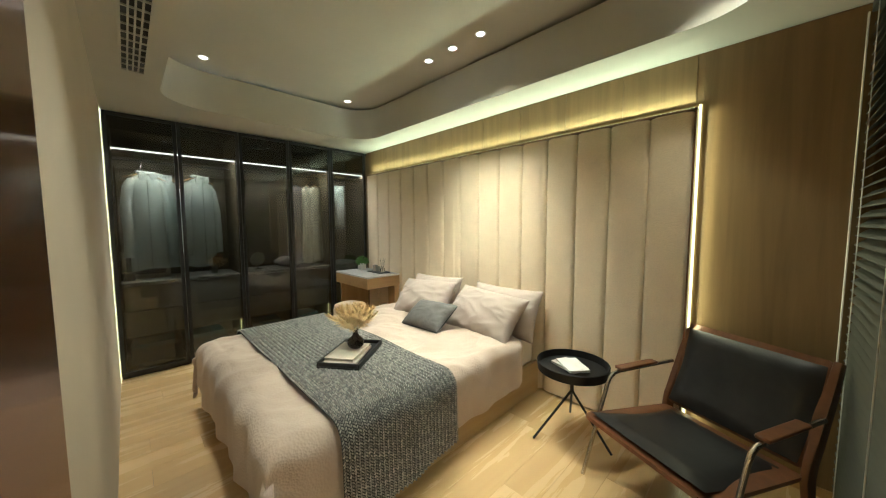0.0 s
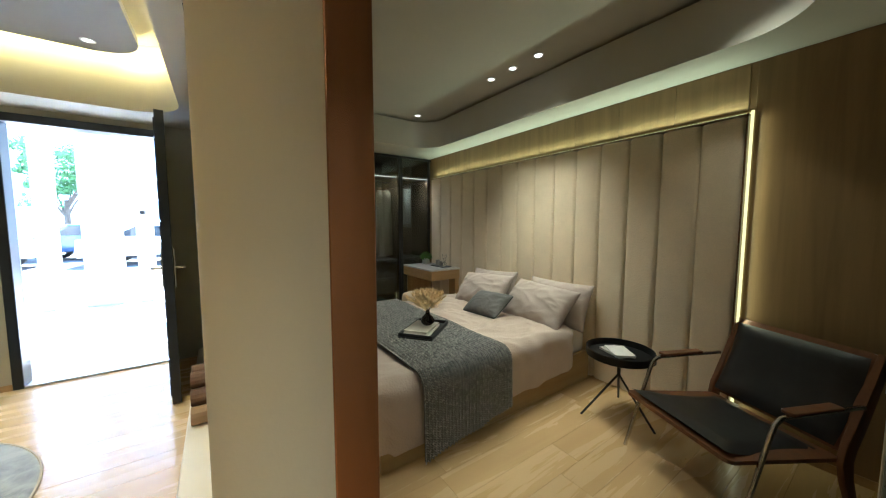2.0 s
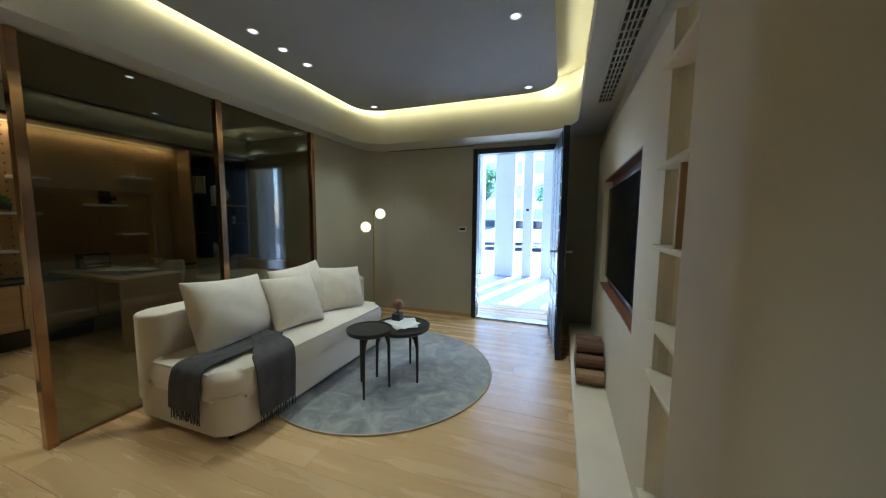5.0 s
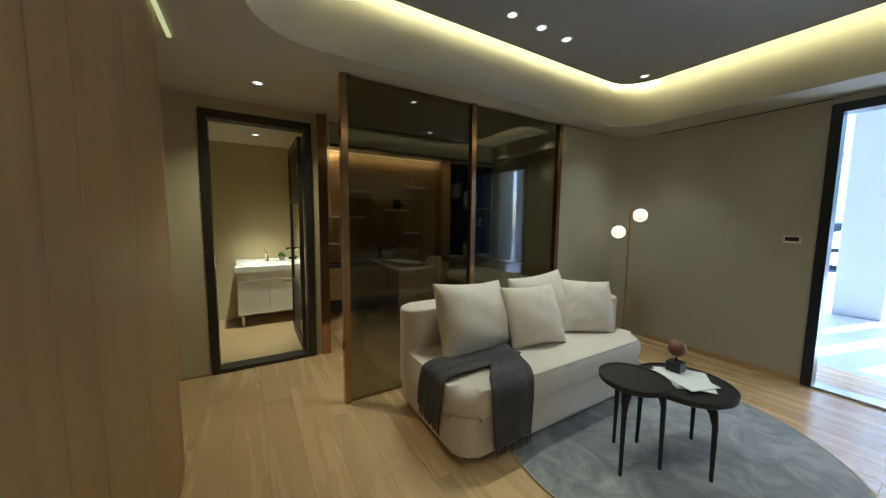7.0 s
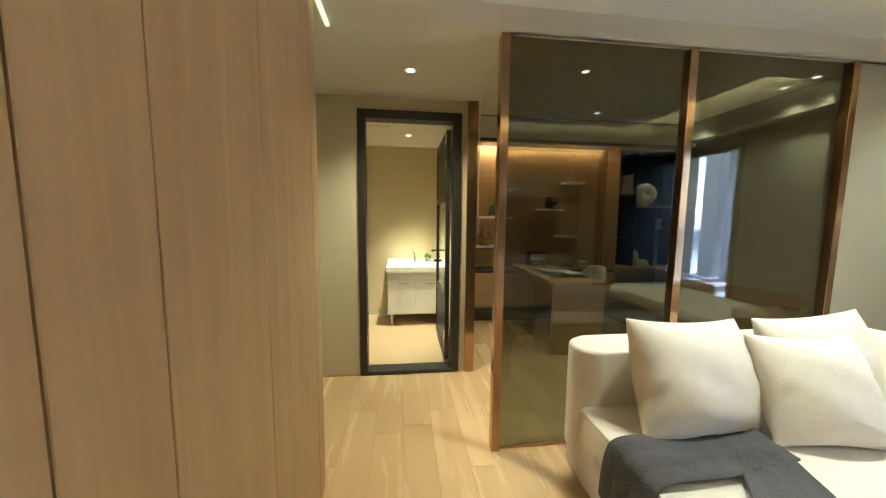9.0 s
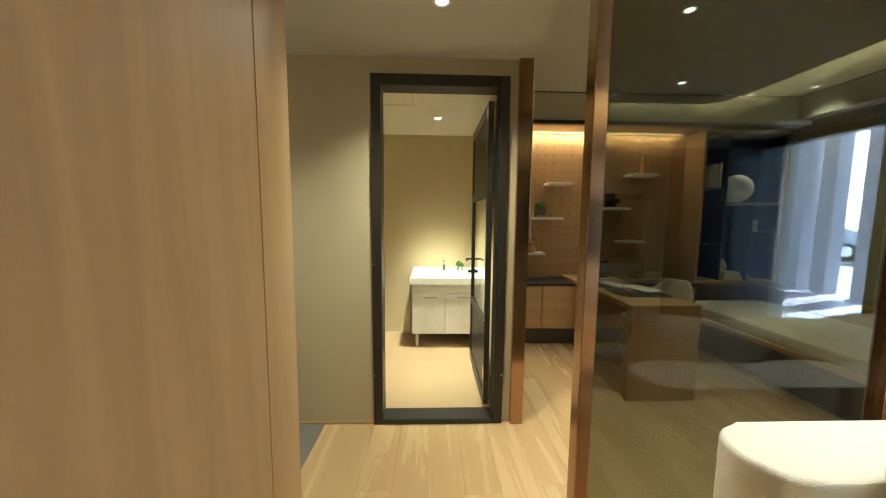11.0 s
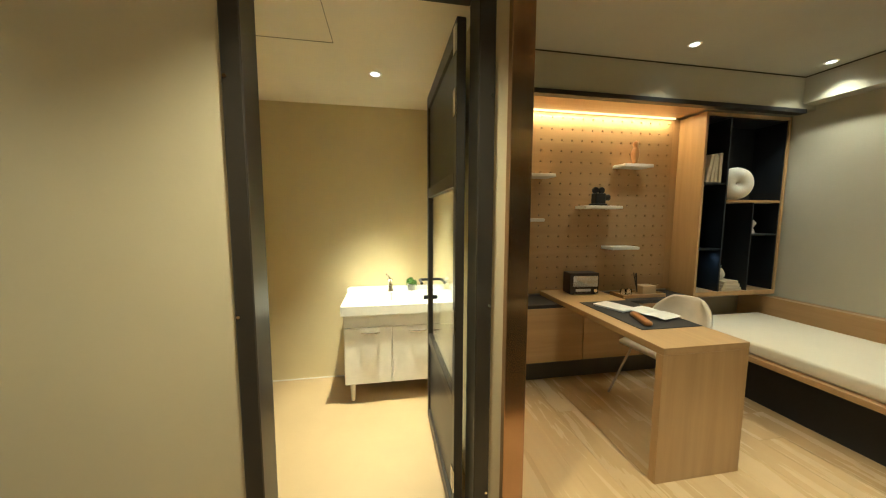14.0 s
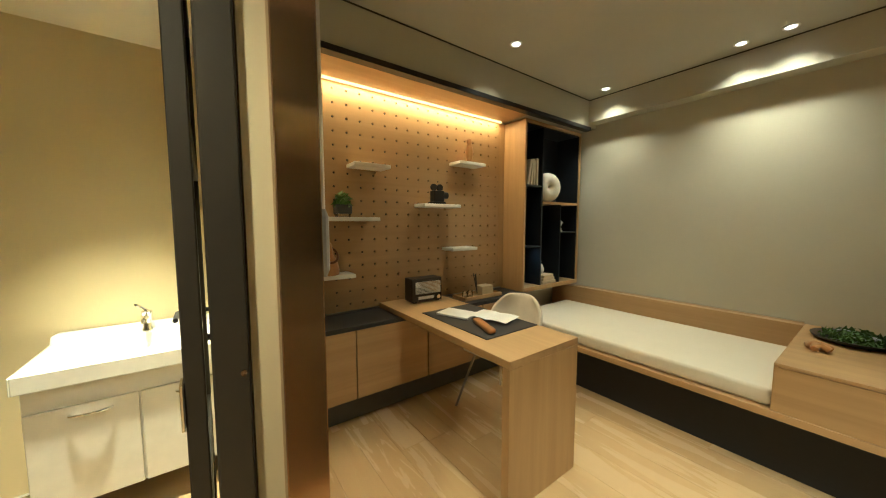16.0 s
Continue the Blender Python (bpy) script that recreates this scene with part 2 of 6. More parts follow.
def tube(points, radius, steps=10, radii=None, closed=False):
    bm = bmesh.new()
    pts = [Vector(p) for p in points]
    rings, side = [], None
    for i, p in enumerate(pts):
        a, b = pts[max(i - 1, 0)], pts[min(i + 1, len(pts) - 1)]
        if closed:
            a, b = pts[i - 1], pts[(i + 1) % len(pts)]
        d = (b - a).normalized()
        if side is None:
            side = d.orthogonal().normalized()
        side = (side - d * side.dot(d)).normalized()
        up = d.cross(side)
        r = radii[i] if radii else radius
        rings.append([bm.verts.new(p + r * (math.cos(2 * math.pi * k / steps) * side + math.sin(2 * math.pi * k / steps) * up)) for k in range(steps)])
    pairs = list(zip(rings, rings[1:])) + ([(rings[-1], rings[0])] if closed else [])
    for a, b in pairs:
        for k in range(steps):
            bm.faces.new((a[k], a[(k + 1) % steps], b[(k + 1) % steps], b[k]))
    if not closed:
        bm.faces.new(rings[0][::-1])
        bm.faces.new(rings[-1])
    bmesh.ops.recalc_face_normals(bm, faces=bm.faces)
    return bm


def arc(cx, cy, r, a0, a1, steps=8):
    return [(cx + r * math.cos(radians(a0 + (a1 - a0) * k / steps)), cy + r * math.sin(radians(a0 + (a1 - a0) * k / steps))) for k in range(steps + 1)]


def round_rect(x0, x1, y0, y1, r, steps=8):
    return arc(x1 - r, y1 - r, r, 0, 90, steps) + arc(x0 + r, y1 - r, r, 90, 180, steps) + arc(x0 + r, y0 + r, r, 180, 270, steps) + arc(x1 - r, y0 + r, r, 270, 360, steps)


def prism(outline, z0, z1, bev=0.0, seg=2):
    bm = bmesh.new()
    lo = [bm.verts.new((x, y, z0)) for x, y in outline]
    hi = [bm.verts.new((x, y, z1)) for x, y in outline]
    n = len(outline)
    for k in range(n):
        bm.faces.new((lo[k], lo[(k + 1) % n], hi[(k + 1) % n], hi[k]))
    top, bot = bm.faces.new(hi), bm.faces.new(lo[::-1])
    if bev:
        rim = list({e for f in (top, bot) for e in f.edges})
        bmesh.ops.bevel(bm, geom=rim, offset=bev, segments=seg, profile=0.5, affect="EDGES", clamp_overlap=True)
    bmesh.ops.recalc_face_normals(bm, faces=bm.faces)
    return bm


def struct(name, bm, material, label="", category="wall"):
    return tagged(part(name, bm, material), label or name.replace("_", " "), category, kind="structure")


def ring_soffit(outer, inner, r, z0, z1, scoop=0.0):
    """A dropped ceiling border round a rounded opening, with its upright inner face."""
    bm = bmesh.new()
    steps = 10
    inn = round_rect(*inner, r, steps)
    ox0, ox1, oy0, oy1 = outer
    out = []
    corners = [(ox1, oy1), (ox0, oy1), (ox0, oy0), (ox1, oy0)]
    for q in range(4):
        out += [corners[q]] * (steps + 1)
    vi = [bm.verts.new((x, y, z0)) for x, y in inn]
    vc = [bm.verts.new((*c, z0)) for c in corners]
    n = len(inn)
    for k in range(n):
        j = (k + 1) % n
        a, b = vc[k // (steps + 1)], vc[j // (steps + 1)]
        bm.faces.new((vi[k], vi[j], b, a) if a != b else (vi[k], vi[j], a))
    rows = [vi]
    for s in range(1, 5):
        f = s / 4
        off = scoop * (f ** 2)
        ring = round_rect(inner[0] - off, inner[1] + off, inner[2] - off, inner[3] + off, r + off, steps)
        rows.append([bm.verts.new((x, y, z0 + (z1 - z0) * f)) for x, y in ring])
    for lo, hi in zip(rows, rows[1:]):
        for k in range(n):
            bm.faces.new((lo[k], hi[k], hi[(k + 1) % n], lo[(k + 1) % n]))
    bmesh.ops.recalc_face_normals(bm, faces=bm.faces)
    return bm


# ---- walls, floor and ceilings ----
XW, XE, YS, YN = -2.33, 6.32, -3.46, 2.4
struct("wall_bedroom_west", box(XW - 0.12, XW, -4.2, 1.02, -0.02, 3.1), M_WALNUT, "olive-brown veneered bedroom wall")
struct("wall_bedroom_south", box(XW - 0.12, 0.42, -4.32, -4.2, -0.02, 3.1), M_WALL)
bm = box(XW, -1.95, 0.9, 1.02, -0.02, 0.08)
box(XW, -0.05, 0.9, 1.02, 2.43, 3.1, bm=bm)
box(-0.4, -0.05, 0.9, 1.02, -0.02, 2.43, bm=bm)
box(-1.95, -0.4, 0.9, 1.02, -0.02, 0.08, bm=bm)
struct("wall_bedroom_north", bm, M_WALL)
# closing box added behind the window, near-black so the slat gaps stay dark
struct("wall_window_light_block", box(XW - 0.12, -0.05, 1.5, 1.6, -0.02, 3.1, bm=box(XW - 0.12, XW, 1.021, 1.499, -0.02, 3.1, bm=box(XW, -0.06, 1.021, 1.499, 2.98, 3.1))), paint("near-black light-block paint", (0.035, 0.036, 0.035), 0.7), "near-black box added beyond the blinds to shut out daylight")
struct("wall_hall_west", box(-0.05, 0.05, 0.9, YN, -0.02, 3.1), M_WALL)
struct("wall_north", box(-0.05, 6.6, YN, YN + 0.1, -0.02, 3.1), M_WALL)
# living south wall with the entrance
bm = box(0.30, 0.90, YS - 0.14, YS, -0.02, 3.1)
box(2.00, 3.78, YS - 0.14, YS, -0.02, 3.1, bm=bm)
box(0.90, 2.00, YS - 0.14, YS, 2.34, 3.1, bm=bm)
struct("wall_south", bm, M_WALL, "greige painted living room wall round the entrance")
# rounded inner corner and the pier beside the glass
bm = bmesh.new()
out = [(3.65, -2.26), (3.75, -2.26), (3.75, YS), (3.33, YS)] + [(x, y) for x, y in arc(3.33, YS + 0.32, 0.32, 270, 360, 10)]
merge(bm, prism(out, -0.02, 3.1))
smooth(struct("wall_living_east", bm, M_WALL, "greige living room wall with a rounded corner"), 30)
struct("wall_study_south", box(3.75, 6.5, -3.46, -3.34, -0.02, 3.1), M_SAGE, "pale sage study wall")
struct("wall_study_east", box(XE, 6.44, -3.34, 0.0, -0.02, 3.1), M_SAGE)
struct("wall_study_north", box(4.79, XE, -0.07, 0.0, -0.02, 3.1), M_WALL)
# bath
bm = box(4.69, 4.79, -0.07, 0.05, -0.02, 3.1)
box(4.69, 4.79, 0.93, YN, -0.02, 3.1, bm=bm)
box(4.69, 4.79, 0.05, 0.93, 2.29, 3.1, bm=bm)
struct("wall_bath_west", bm, M_HALL, "greige painted hall wall round the bathroom door")
struct("wall_bath_east", box(6.45, 6.55, 0.0, YN, -0.02, 3.1), M_BATH)
struct("wall_bath_south", box(4.79, 6.45, 0.0, 0.02, -0.02, 2.36), M_BATH)
struct("wall_bath_north", box(4.79, 6.45, 1.95, 2.05, -0.02, 2.36), M_BATH)
struct("ceiling_bath", box(4.79, 6.45, 0.02, 1.95, 2.36, 2.40), paint("cream bath ceiling paint", (0.78, 0.71, 0.55), 0.7), "cream bathroom ceiling", "ceiling")
struct("floor_bath", box(4.75, 6.45, 0.02, 1.95, -0.06, 0.004), M_BATH_FLOOR, "tan tiled bathroom floor", "floor")
# ceilings
struct("ceiling_roof", box(XW - 0.12, 6.6, -4.32, YN + 0.1, 3.1, 3.2), M_CEIL, "plain slab above the ceilings", "ceiling")
smooth(struct("ceiling_living_border", ring_soffit((0.30, 3.65, YS, YN), (0.72, 3.42, -3.03, 0.58), 0.38, 2.39, 2.96, 0.05), M_CEIL, "dropped living room ceiling border with rounded opening", "ceiling"), 30)
struct("ceiling_living_upper", box(0.30, 3.75, YS, YN, 2.96, 3.0), M_CEIL, "ceiling above the cove", "ceiling")
ob = struct("ceiling_living", prism(round_rect(0.93, 3.30, -2.82, 0.36, 0.28), 2.75, 2.80, 0.01), M_CEIL_GREY, "grey floating living room ceiling panel", "ceiling")
struct("ceiling_hall", box(3.65, 4.69, -0.06, YN, 2.39, 2.45), M_CEIL, "low hall ceiling", "ceiling")
struct("ceiling_door_lobby", box(-0.05, 0.30, 0.30, YN, 2.39, 2.45), M_CEIL, "low lobby ceiling", "ceiling")
smooth(struct("ceiling_bedroom_border", ring_soffit((XW, 0.30, -4.2, 0.9), (-1.97, -0.05, -3.02, 0.56), 0.34, 2.44, 2.775), M_CEIL, "dropped bedroom ceiling border with rounded opening", "ceiling"), 30)
struct("ceiling_bedroom", box(XW, 0.30, -4.2, 0.9, 2.80, 2.84), M_CEIL, "raised bedroom ceiling with a shadow gap", "ceiling")
struct("ceiling_study", box(3.65, XE, -3.34, -0.06, 2.66, 2.70), M_CEIL, "study ceiling", "ceiling")
struct("beam_study_south", box(3.75, 5.88, -3.34, -3.19, 2.43, 2.66), M_SAGE, "boxed beam along the study wall", "beam")
struct("beam_study_east", box(5.88, XE, -3.34, -0.07, 2.385, 2.66), M_SAGE, "boxed beam above the pegboard niche", "beam")
struct("trim_study_black", box(5.865, 5.93, -3.22, -0.07, 2.35, 2.385), M_BLACK, "black trim under the beam", "trim")
# dark strips paint in the shade of the narrow gaps under the ceilings
M_GAP = plain("painted shadow gap", (0.05, 0.047, 0.04), 0.8)
struct("trim_joint_beam_south", box(3.75, 5.876, -3.1895, -3.1865, 2.650, 2.6595), M_GAP, "fine dark strip standing in for the shadow gap between beam and ceiling", "trim")
struct("trim_joint_beam_east", box(5.8765, 5.8795, -3.186, -0.07, 2.650, 2.6595), M_GAP, "fine dark strip standing in for the shadow gap between beam and ceiling", "trim")
struct("trim_joint_living_south", box(2.0, 3.30, YS + 0.0005, YS + 0.003, 2.380, 2.389), M_GAP, "fine dark strip standing in for the shadow gap under the living room ceiling", "trim")
struct("lintel_partition", box(3.63, 3.73, -3.2, 0.02, 2.39, 2.70), M_CEIL, "ceiling drop above the glass partition", "beam")
struct("lintel_study_hall", box(3.73, 4.69, -0.07, -0.055, 2.39, 2.70), M_CEIL, "ceiling drop to the hall", "beam")
# oak clad hall wall with a rounded end, built from upright panels
WOODY = 0.95
struct("wall_hall_core", box(1.78, 3.45, WOODY + 0.03, WOODY + 0.3, -0.02, 2.385), M_WALL, "core of the oak clad wall")
# bedroom-to-living wall
bm = box(0.30, 0.42, -3.44, 0.02, -0.02, 3.1)
struct("wall_tv_core", bm, M_BED_WALL, "beige wall between bedroom and living room")
struct("ground", box(-60, 60, -90, -3.60, -0.06, -0.03), paint("pale paving", (0.46, 0.47, 0.49), 0.35, 0.1, 30), "pale paved ground outside", "ground")

# ---- lights ----


def downlight(x, y, z, watts, color=WARM, cone=90, r=0.029, group="ceiling downlights", blend=0.8):
    d = thing("downlight", "small round recessed downlight, lit, in the ceiling", "ceiling light", (x, y, z), 0, group)
    smooth(part("trim_ring", lathe([(r + 0.014, 0.004), (r + 0.014, -0.004), (r + 0.006, -0.006), (r, -0.004), (r, 0.004)], 24), M_WHITE, d, "white trim ring"))
    part("lens", lathe([(r - 0.001, 0.003), (r - 0.001, -0.002), (0, -0.003)], 20), M_LENS, d, "glowing lens")
    spot(x, y, z - 0.012, watts, color, cone, blend)


for x, y in ((-1.72, -0.99), (-1.715, -1.265), (-1.71, -1.54), (-1.66, -2.84), (-0.34, -2.78), (-0.34, -0.6), (-1.75, 0.28)):
    downlight(x, y, 2.80, (2.4 if y < -2.8 else 7.8) if y < 0 else 3.4, cone=56 if y < -2.7 else 82)
for x, y in ((3.02, -0.96), (3.02, -1.235), (3.025, -1.51), (3.05, -2.645), (1.215, -2.65), (1.18, -1.42), (1.17, -1.16)):
    downlight(x, y, 2.75, 10)
downlight(4.16, 0.5, 2.39, 15, (1.0, 0.82, 0.46), cone=126)
# unseen downlight, added to brighten the far hall wall
downlight(4.1, 2.15, 2.39, 5, (1.0, 0.86, 0.54), cone=130)
# out of view, places assumed: added to light the lobby and the wall end
for x, y in ((0.55, 1.55), (1.25, 1.55), (1.25, 2.1)):
    downlight(x, y, 2.39, 5.5 if x < 1 else 9, cone=125)
for x, y in ((5.61, -1.745), (5.63, -3.04), (4.656, -3.035), (4.41, -3.035), (4.6, -1.0)):
    downlight(x, y, 2.66, 14 if y > -1.5 else 4.4, (1.0, 0.87, 0.56), cone=92 if y > -1.5 else 112, blend=1.0)
downlight(5.95, -3.01, 2.385, 1.2, r=0.025)
downlight(5.80, 0.49, 2.36, 68, (1.0, 0.86, 0.52), cone=66, blend=1.0)
# cove glow
for p, t, ln, tr in (((3.36, -1.2, 2.82), (3.9, -1.2, 2.9), 3.0, 90), ((0.85, -1.2, 2.82), (0.3, -1.2, 2.9), 3.0, 90), ((2.1, -2.9, 2.82), (2.1, -3.5, 2.9), 2.2, 0), ((2.1, 0.44, 2.82), (2.1, 0.9, 2.9), 2.2, 0)):
    ob = strip_lamp(p, t, ln, 0.03, 1.95, (1.0, 0.75, 0.30))
for x, y, a in ((3.30, -2.83, -45), (0.92, -2.83, -135), (3.30, 0.38, 45), (0.92, 0.38, 135)):
    strip_lamp((x, y, 2.82), (x + 0.5 * math.cos(radians(a)), y + 0.5 * math.sin(radians(a)), 2.9), 0.5, 0.03, 0.41, (1.0, 0.75, 0.30))

# ---- wall between bedroom and living room ----
out = [(0.352, 0.297), (0.352, -0.12), (0.53, -0.12), (0.53, 0.12)] + arc(0.38, 0.147, 0.15, 0, 90, 10)
ob = struct("wall_tv_end", prism(out, 0.0, 2.39), M_BED_WALL, "rounded beige end of the wall")
smooth(ob, 35)
bm = box(0.272, 0.352, 0.02, 0.302, 0.0, 2.39, 0.002)
box(0.272, 0.299, -0.14, 0.03, 0.0, 2.39, 0.002, bm=bm)
struct("trim_copper_jamb", bm, M_COPPER_DARK, "brushed copper jamb at the bedroom opening", "trim")
struct("trim_led_wardrobe", box(0.2955, 0.299, -3.444, -3.440, 0.02, 2.42), M_LED, "upright warm led line beside the wardrobe", "led strip")

tv_wall = thing("media_wall", "cream panelled media wall with shelf niche and television recess", "wall unit", (0.42, -1.5, 0))


def add(parent, name, bm, mat, label=""):
    """A part built at its place in the room, under a thing that stands elsewhere."""
    bm.transform(parent.matrix_world.inverted())
    return part(name, bm, mat, parent, label)


FX = 0.49
bm = box(0.42, FX, -2.9, -0.50, 0.16, 0.82)
box(0.42, FX, -2.9, -0.50, 1.74, 2.12, bm=bm)
box(0.42, FX, -0.88, -0.50, 0.82, 1.74, bm=bm)
box(0.42, FX, -2.9, -2.32, 0.82, 1.74, bm=bm)
add(tv_wall, "front_panel", bm, M_CREAM, "cream front panel")
add(tv_wall, "recess_back", box(0.421, 0.426, -2.32, -0.88, 0.82, 1.74), M_CHAIRWOOD, "brown lining of the recess")
for z0, z1 in ((0.82, 0.832), (1.728, 1.74)):
    add(tv_wall, "recess_edge", box(0.427, FX - 0.001, -2.31, -0.89, z0, z1), M_CHAIRWOOD)
add(tv_wall, "recess_edge", box(0.427, FX - 0.001, -0.892, -0.882, 0.832, 1.728), M_CHAIRWOOD)
for z in (0.30, 0.80, 0.99, 1.28, 1.57, 1.92):
    add(tv_wall, "niche_shelf", box(0.421, 0.515, -0.498, -0.121, z, z + 0.018, 0.003), M_CREAM)
add(tv_wall, "niche_column", prism([(0.421, -0.499), (0.49, -0.499), (0.49, -0.485)] + arc(0.49, -0.42, 0.065, 270, 180, 6) + [(0.421, -0.42)], 0.16, 2.12), M_CREAM)
add(tv_wall, "door_panel", box(0.43, 0.512, -0.26, -0.245, 1.30, 1.56, 0.002), M_OAK_V, "small oak divider")
tv = thing("television", "slim black television in the wall recess", "television", (0.43, -1.6, 0.9))
add(tv, "bezel", box(0.428, 0.462, -2.24, -0.98, 0.90, 1.66, 0.004), M_BLACK)
add(tv, "screen", box(0.463, 0.464, -2.225, -0.995, 0.92, 1.65), plain("dark screen glass", (0.006, 0.006, 0.007), 0.08))

M_STONE = paint("cream travertine", (0.70, 0.62, 0.50), 0.35, 0.14, 40, 0.2)
ledge = thing("stone_ledge", "low cream travertine ledge under the media wall", "ledge", (0.57, -1.7, 0))
add(ledge, "slab", box(0.42, 0.715, -3.2, -0.13, 0.10, 0.16, 0.006), M_STONE)
add(ledge, "plinth", box(0.42, 0.70, -3.2, -0.13, 0.0, 0.10), M_STONE)
logs = thing("log_stack", "stack of dark brown split logs on the stone ledge", "firewood", (0.59, -1.85, 0.16))
M_LOG = wood("dark log bark", (0.16, 0.085, 0.045), (0.07, 0.035, 0.02), "x", 0.8, relief=0.6)
M_LOGEND = plain("cut log end", (0.30, 0.19, 0.10), 0.8)
for k, (yy, zz, r) in enumerate(((-1.66, 0.215, 0.055), (-1.78, 0.212, 0.052), (-1.90, 0.217, 0.056), (-2.02, 0.214, 0.054), (-1.72, 0.310, 0.052), (-1.84, 0.312, 0.055), (-1.96, 0.309, 0.052), (-1.78, 0.402, 0.05), (-1.90, 0.405, 0.052))):
    bm = lathe([(r, 0), (r * 1.03, 0.06), (r * 0.98, 0.13), (r, 0.19)], 14)
    bm.transform(pose(0.50, yy, zz, 0, 90, 0))
    add(logs, "log", bm, M_LOG if k % 3 else M_LOGEND)

# long air grilles in the dropped ceilings


def grille(name, x0, x1, y0, y1, z, label):
    g = thing(name, label, "air vent", ((x0 + x1) / 2, (y0 + y1) / 2, z))
    add(g, "backing", box(x0, x1, y0, y1, z - 0.004, z - 0.001), M_BLACK)
    bm = box(x0 - 0.012, x0, y0 - 0.012, y1 + 0.012, z - 0.012, z - 0.001)
    box(x1, x1 + 0.012, y0 - 0.012, y1 + 0.012, z - 0.012, z - 0.001, bm=bm)
    box(x0, x1, y0 - 0.012, y0, z - 0.012, z - 0.001, bm=bm)
    box(x0, x1, y1, y1 + 0.012, z - 0.012, z - 0.001, bm=bm)
    add(g, "frame", bm, M_CEIL)
    for k in range(1, 4):
        xx = x0 + (x1 - x0) * k / 4
        add(g, "slat", box(xx - 0.004, xx + 0.004, y0, y1, z - 0.012, z - 0.004), M_CEIL)
    n = int((y1 - y0) / 0.09)
    for k in range(1, n):
        yy = y0 + (y1 - y0) * k / n
        add(g, "crossbar", box(x0, x1, yy - 0.005, yy + 0.005, z - 0.0115, z - 0.004), M_CEIL)


grille("ceiling_grille", 0.05, 0.155, -2.41, -0.9, 2.44, "long white slatted air grille in the bedroom ceiling")
grille("ceiling_grille", 0.49, 0.585, -2.2, -0.2, 2.39, "long white slatted air grille in the living room ceiling")

# ---- oak clad hall wall ----
oak = tagged(new("wall_hall_oak"), "oak veneered hall wall with a rounded end", "wall", kind="structure")
for x0, x1 in ((1.78, 2.26), (2.264, 2.452), (2.456, 2.872), (2.876, 3.376)):
    part("panel", box(x0, x1, WOODY, WOODY + 0.025, 0.006, 2.385, 0.0015), M_OAK_WALL, oak)
curve = [(3.38 + 0.25 * k / 10, WOODY + 0.045 * (k / 10) ** 2.2) for k in range(11)]
back = [(x - 0.004, y + 0.025) for x, y in curve][::-1]
smooth(part("curved_panel", prism(curve + back, 0.006, 2.385), M_OAK_WALL, oak), 25)
part("edge_strip", prism([(3.634, WOODY + 0.047), (3.705, WOODY + 0.067), (3.712, WOODY + 0.078), (3.70, WOODY + 0.09), (3.63, WOODY + 0.075)], 0.006, 2.385), M_OAK_V, oak, "paler oak edge strip")
part("end_panel", box(3.69, 3.712, WOODY + 0.092, 1.45, 0.006, 2.385), M_OAK_V, oak)
struct("wall_hall_core_end", box(3.2, 3.42, 1.25, YN, 0.0, 2.385), M_WALL, "closing wall behind the oak")
struct("wall_hall_core_return", box(3.42, 3.69, 1.46, YN, 0.0, 2.385), M_WALL, "closing wall behind the oak")
struct("trim_led_hall", box(3.30, 3.69, 0.925, 0.944, 2.376, 2.389), M_LED, "warm led line in the hall ceiling above the oak", "led strip")
struct("baseboard_hall", box(1.78, 3.40, WOODY - 0.006, WOODY - 0.001, 0.0, 0.018), M_OAK, "thin oak floor trim", "trim")

# ---- glass partition ----
part_wall = thing("glass_partition", "bronze tinted glass partition with copper posts between living room and study", "partition", (3.66, -1.12, 0))
for y in (0.0, -1.12, -2.235):
    add(part_wall, "post", box(3.635, 3.695, y - 0.025, y + 0.025, 0.0, 2.39, 0.003), M_COPPER, "brushed copper post")
for y0, y1 in ((-1.095, -0.025), (-2.21, -1.145)):
    p = add(part_wall, "pane", box(3.662, 3.663, y0, y1, 0.012, 2.388), M_GLASS_DIV, "bronze tinted glass pane")
    p.visible_shadow = False
    add(part_wall, "bottom_channel", box(3.655, 3.672, y0, y1, 0.0, 0.011), M_COPPER)
# copper clad wall end beside the bathroom
struct("trim_copper_wall_end", box(4.655, 4.80, -0.085, -0.0, 0.0, 2.388, 0.002), M_COPPER, "brushed copper cladding on the wall end", "trim")
wand = thing("blind_wand", "thin white hanging rod beside the copper wall end", "rod", (4.84, -0.14, 1.2))
add(wand, "rod", tube([(4.84, -0.14, 2.65), (4.84, -0.14, 1.40)], 0.006, 8), M_WHITE)
add(wand, "grip", tube([(4.84, -0.14, 1.42), (4.84, -0.14, 1.40), (4.84, -0.14, 1.26), (4.84, -0.14, 1.24)], 0.012, 10, [0.006, 0.014, 0.014, 0.006]), plain("grey grip", (0.35, 0.36, 0.37), 0.4))

# ---- entrance door ----
door1 = tagged(new("door_1"), "open blue-black embossed steel entrance door in a black frame", "door", kind="structure")
bm = box(0.90, 0.965, YS - 0.13, YS + 0.02, 0.0, 2.335, 0.004)
box(1.935, 2.00, YS - 0.13, YS + 0.02, 0.0, 2.335, 0.004, bm=bm)
box(0.965, 1.935, YS - 0.13, YS + 0.02, 2.265, 2.335, 0.004, bm=bm)
part("door_frame", bm, M_DOORLEAF, door1, "black steel frame")
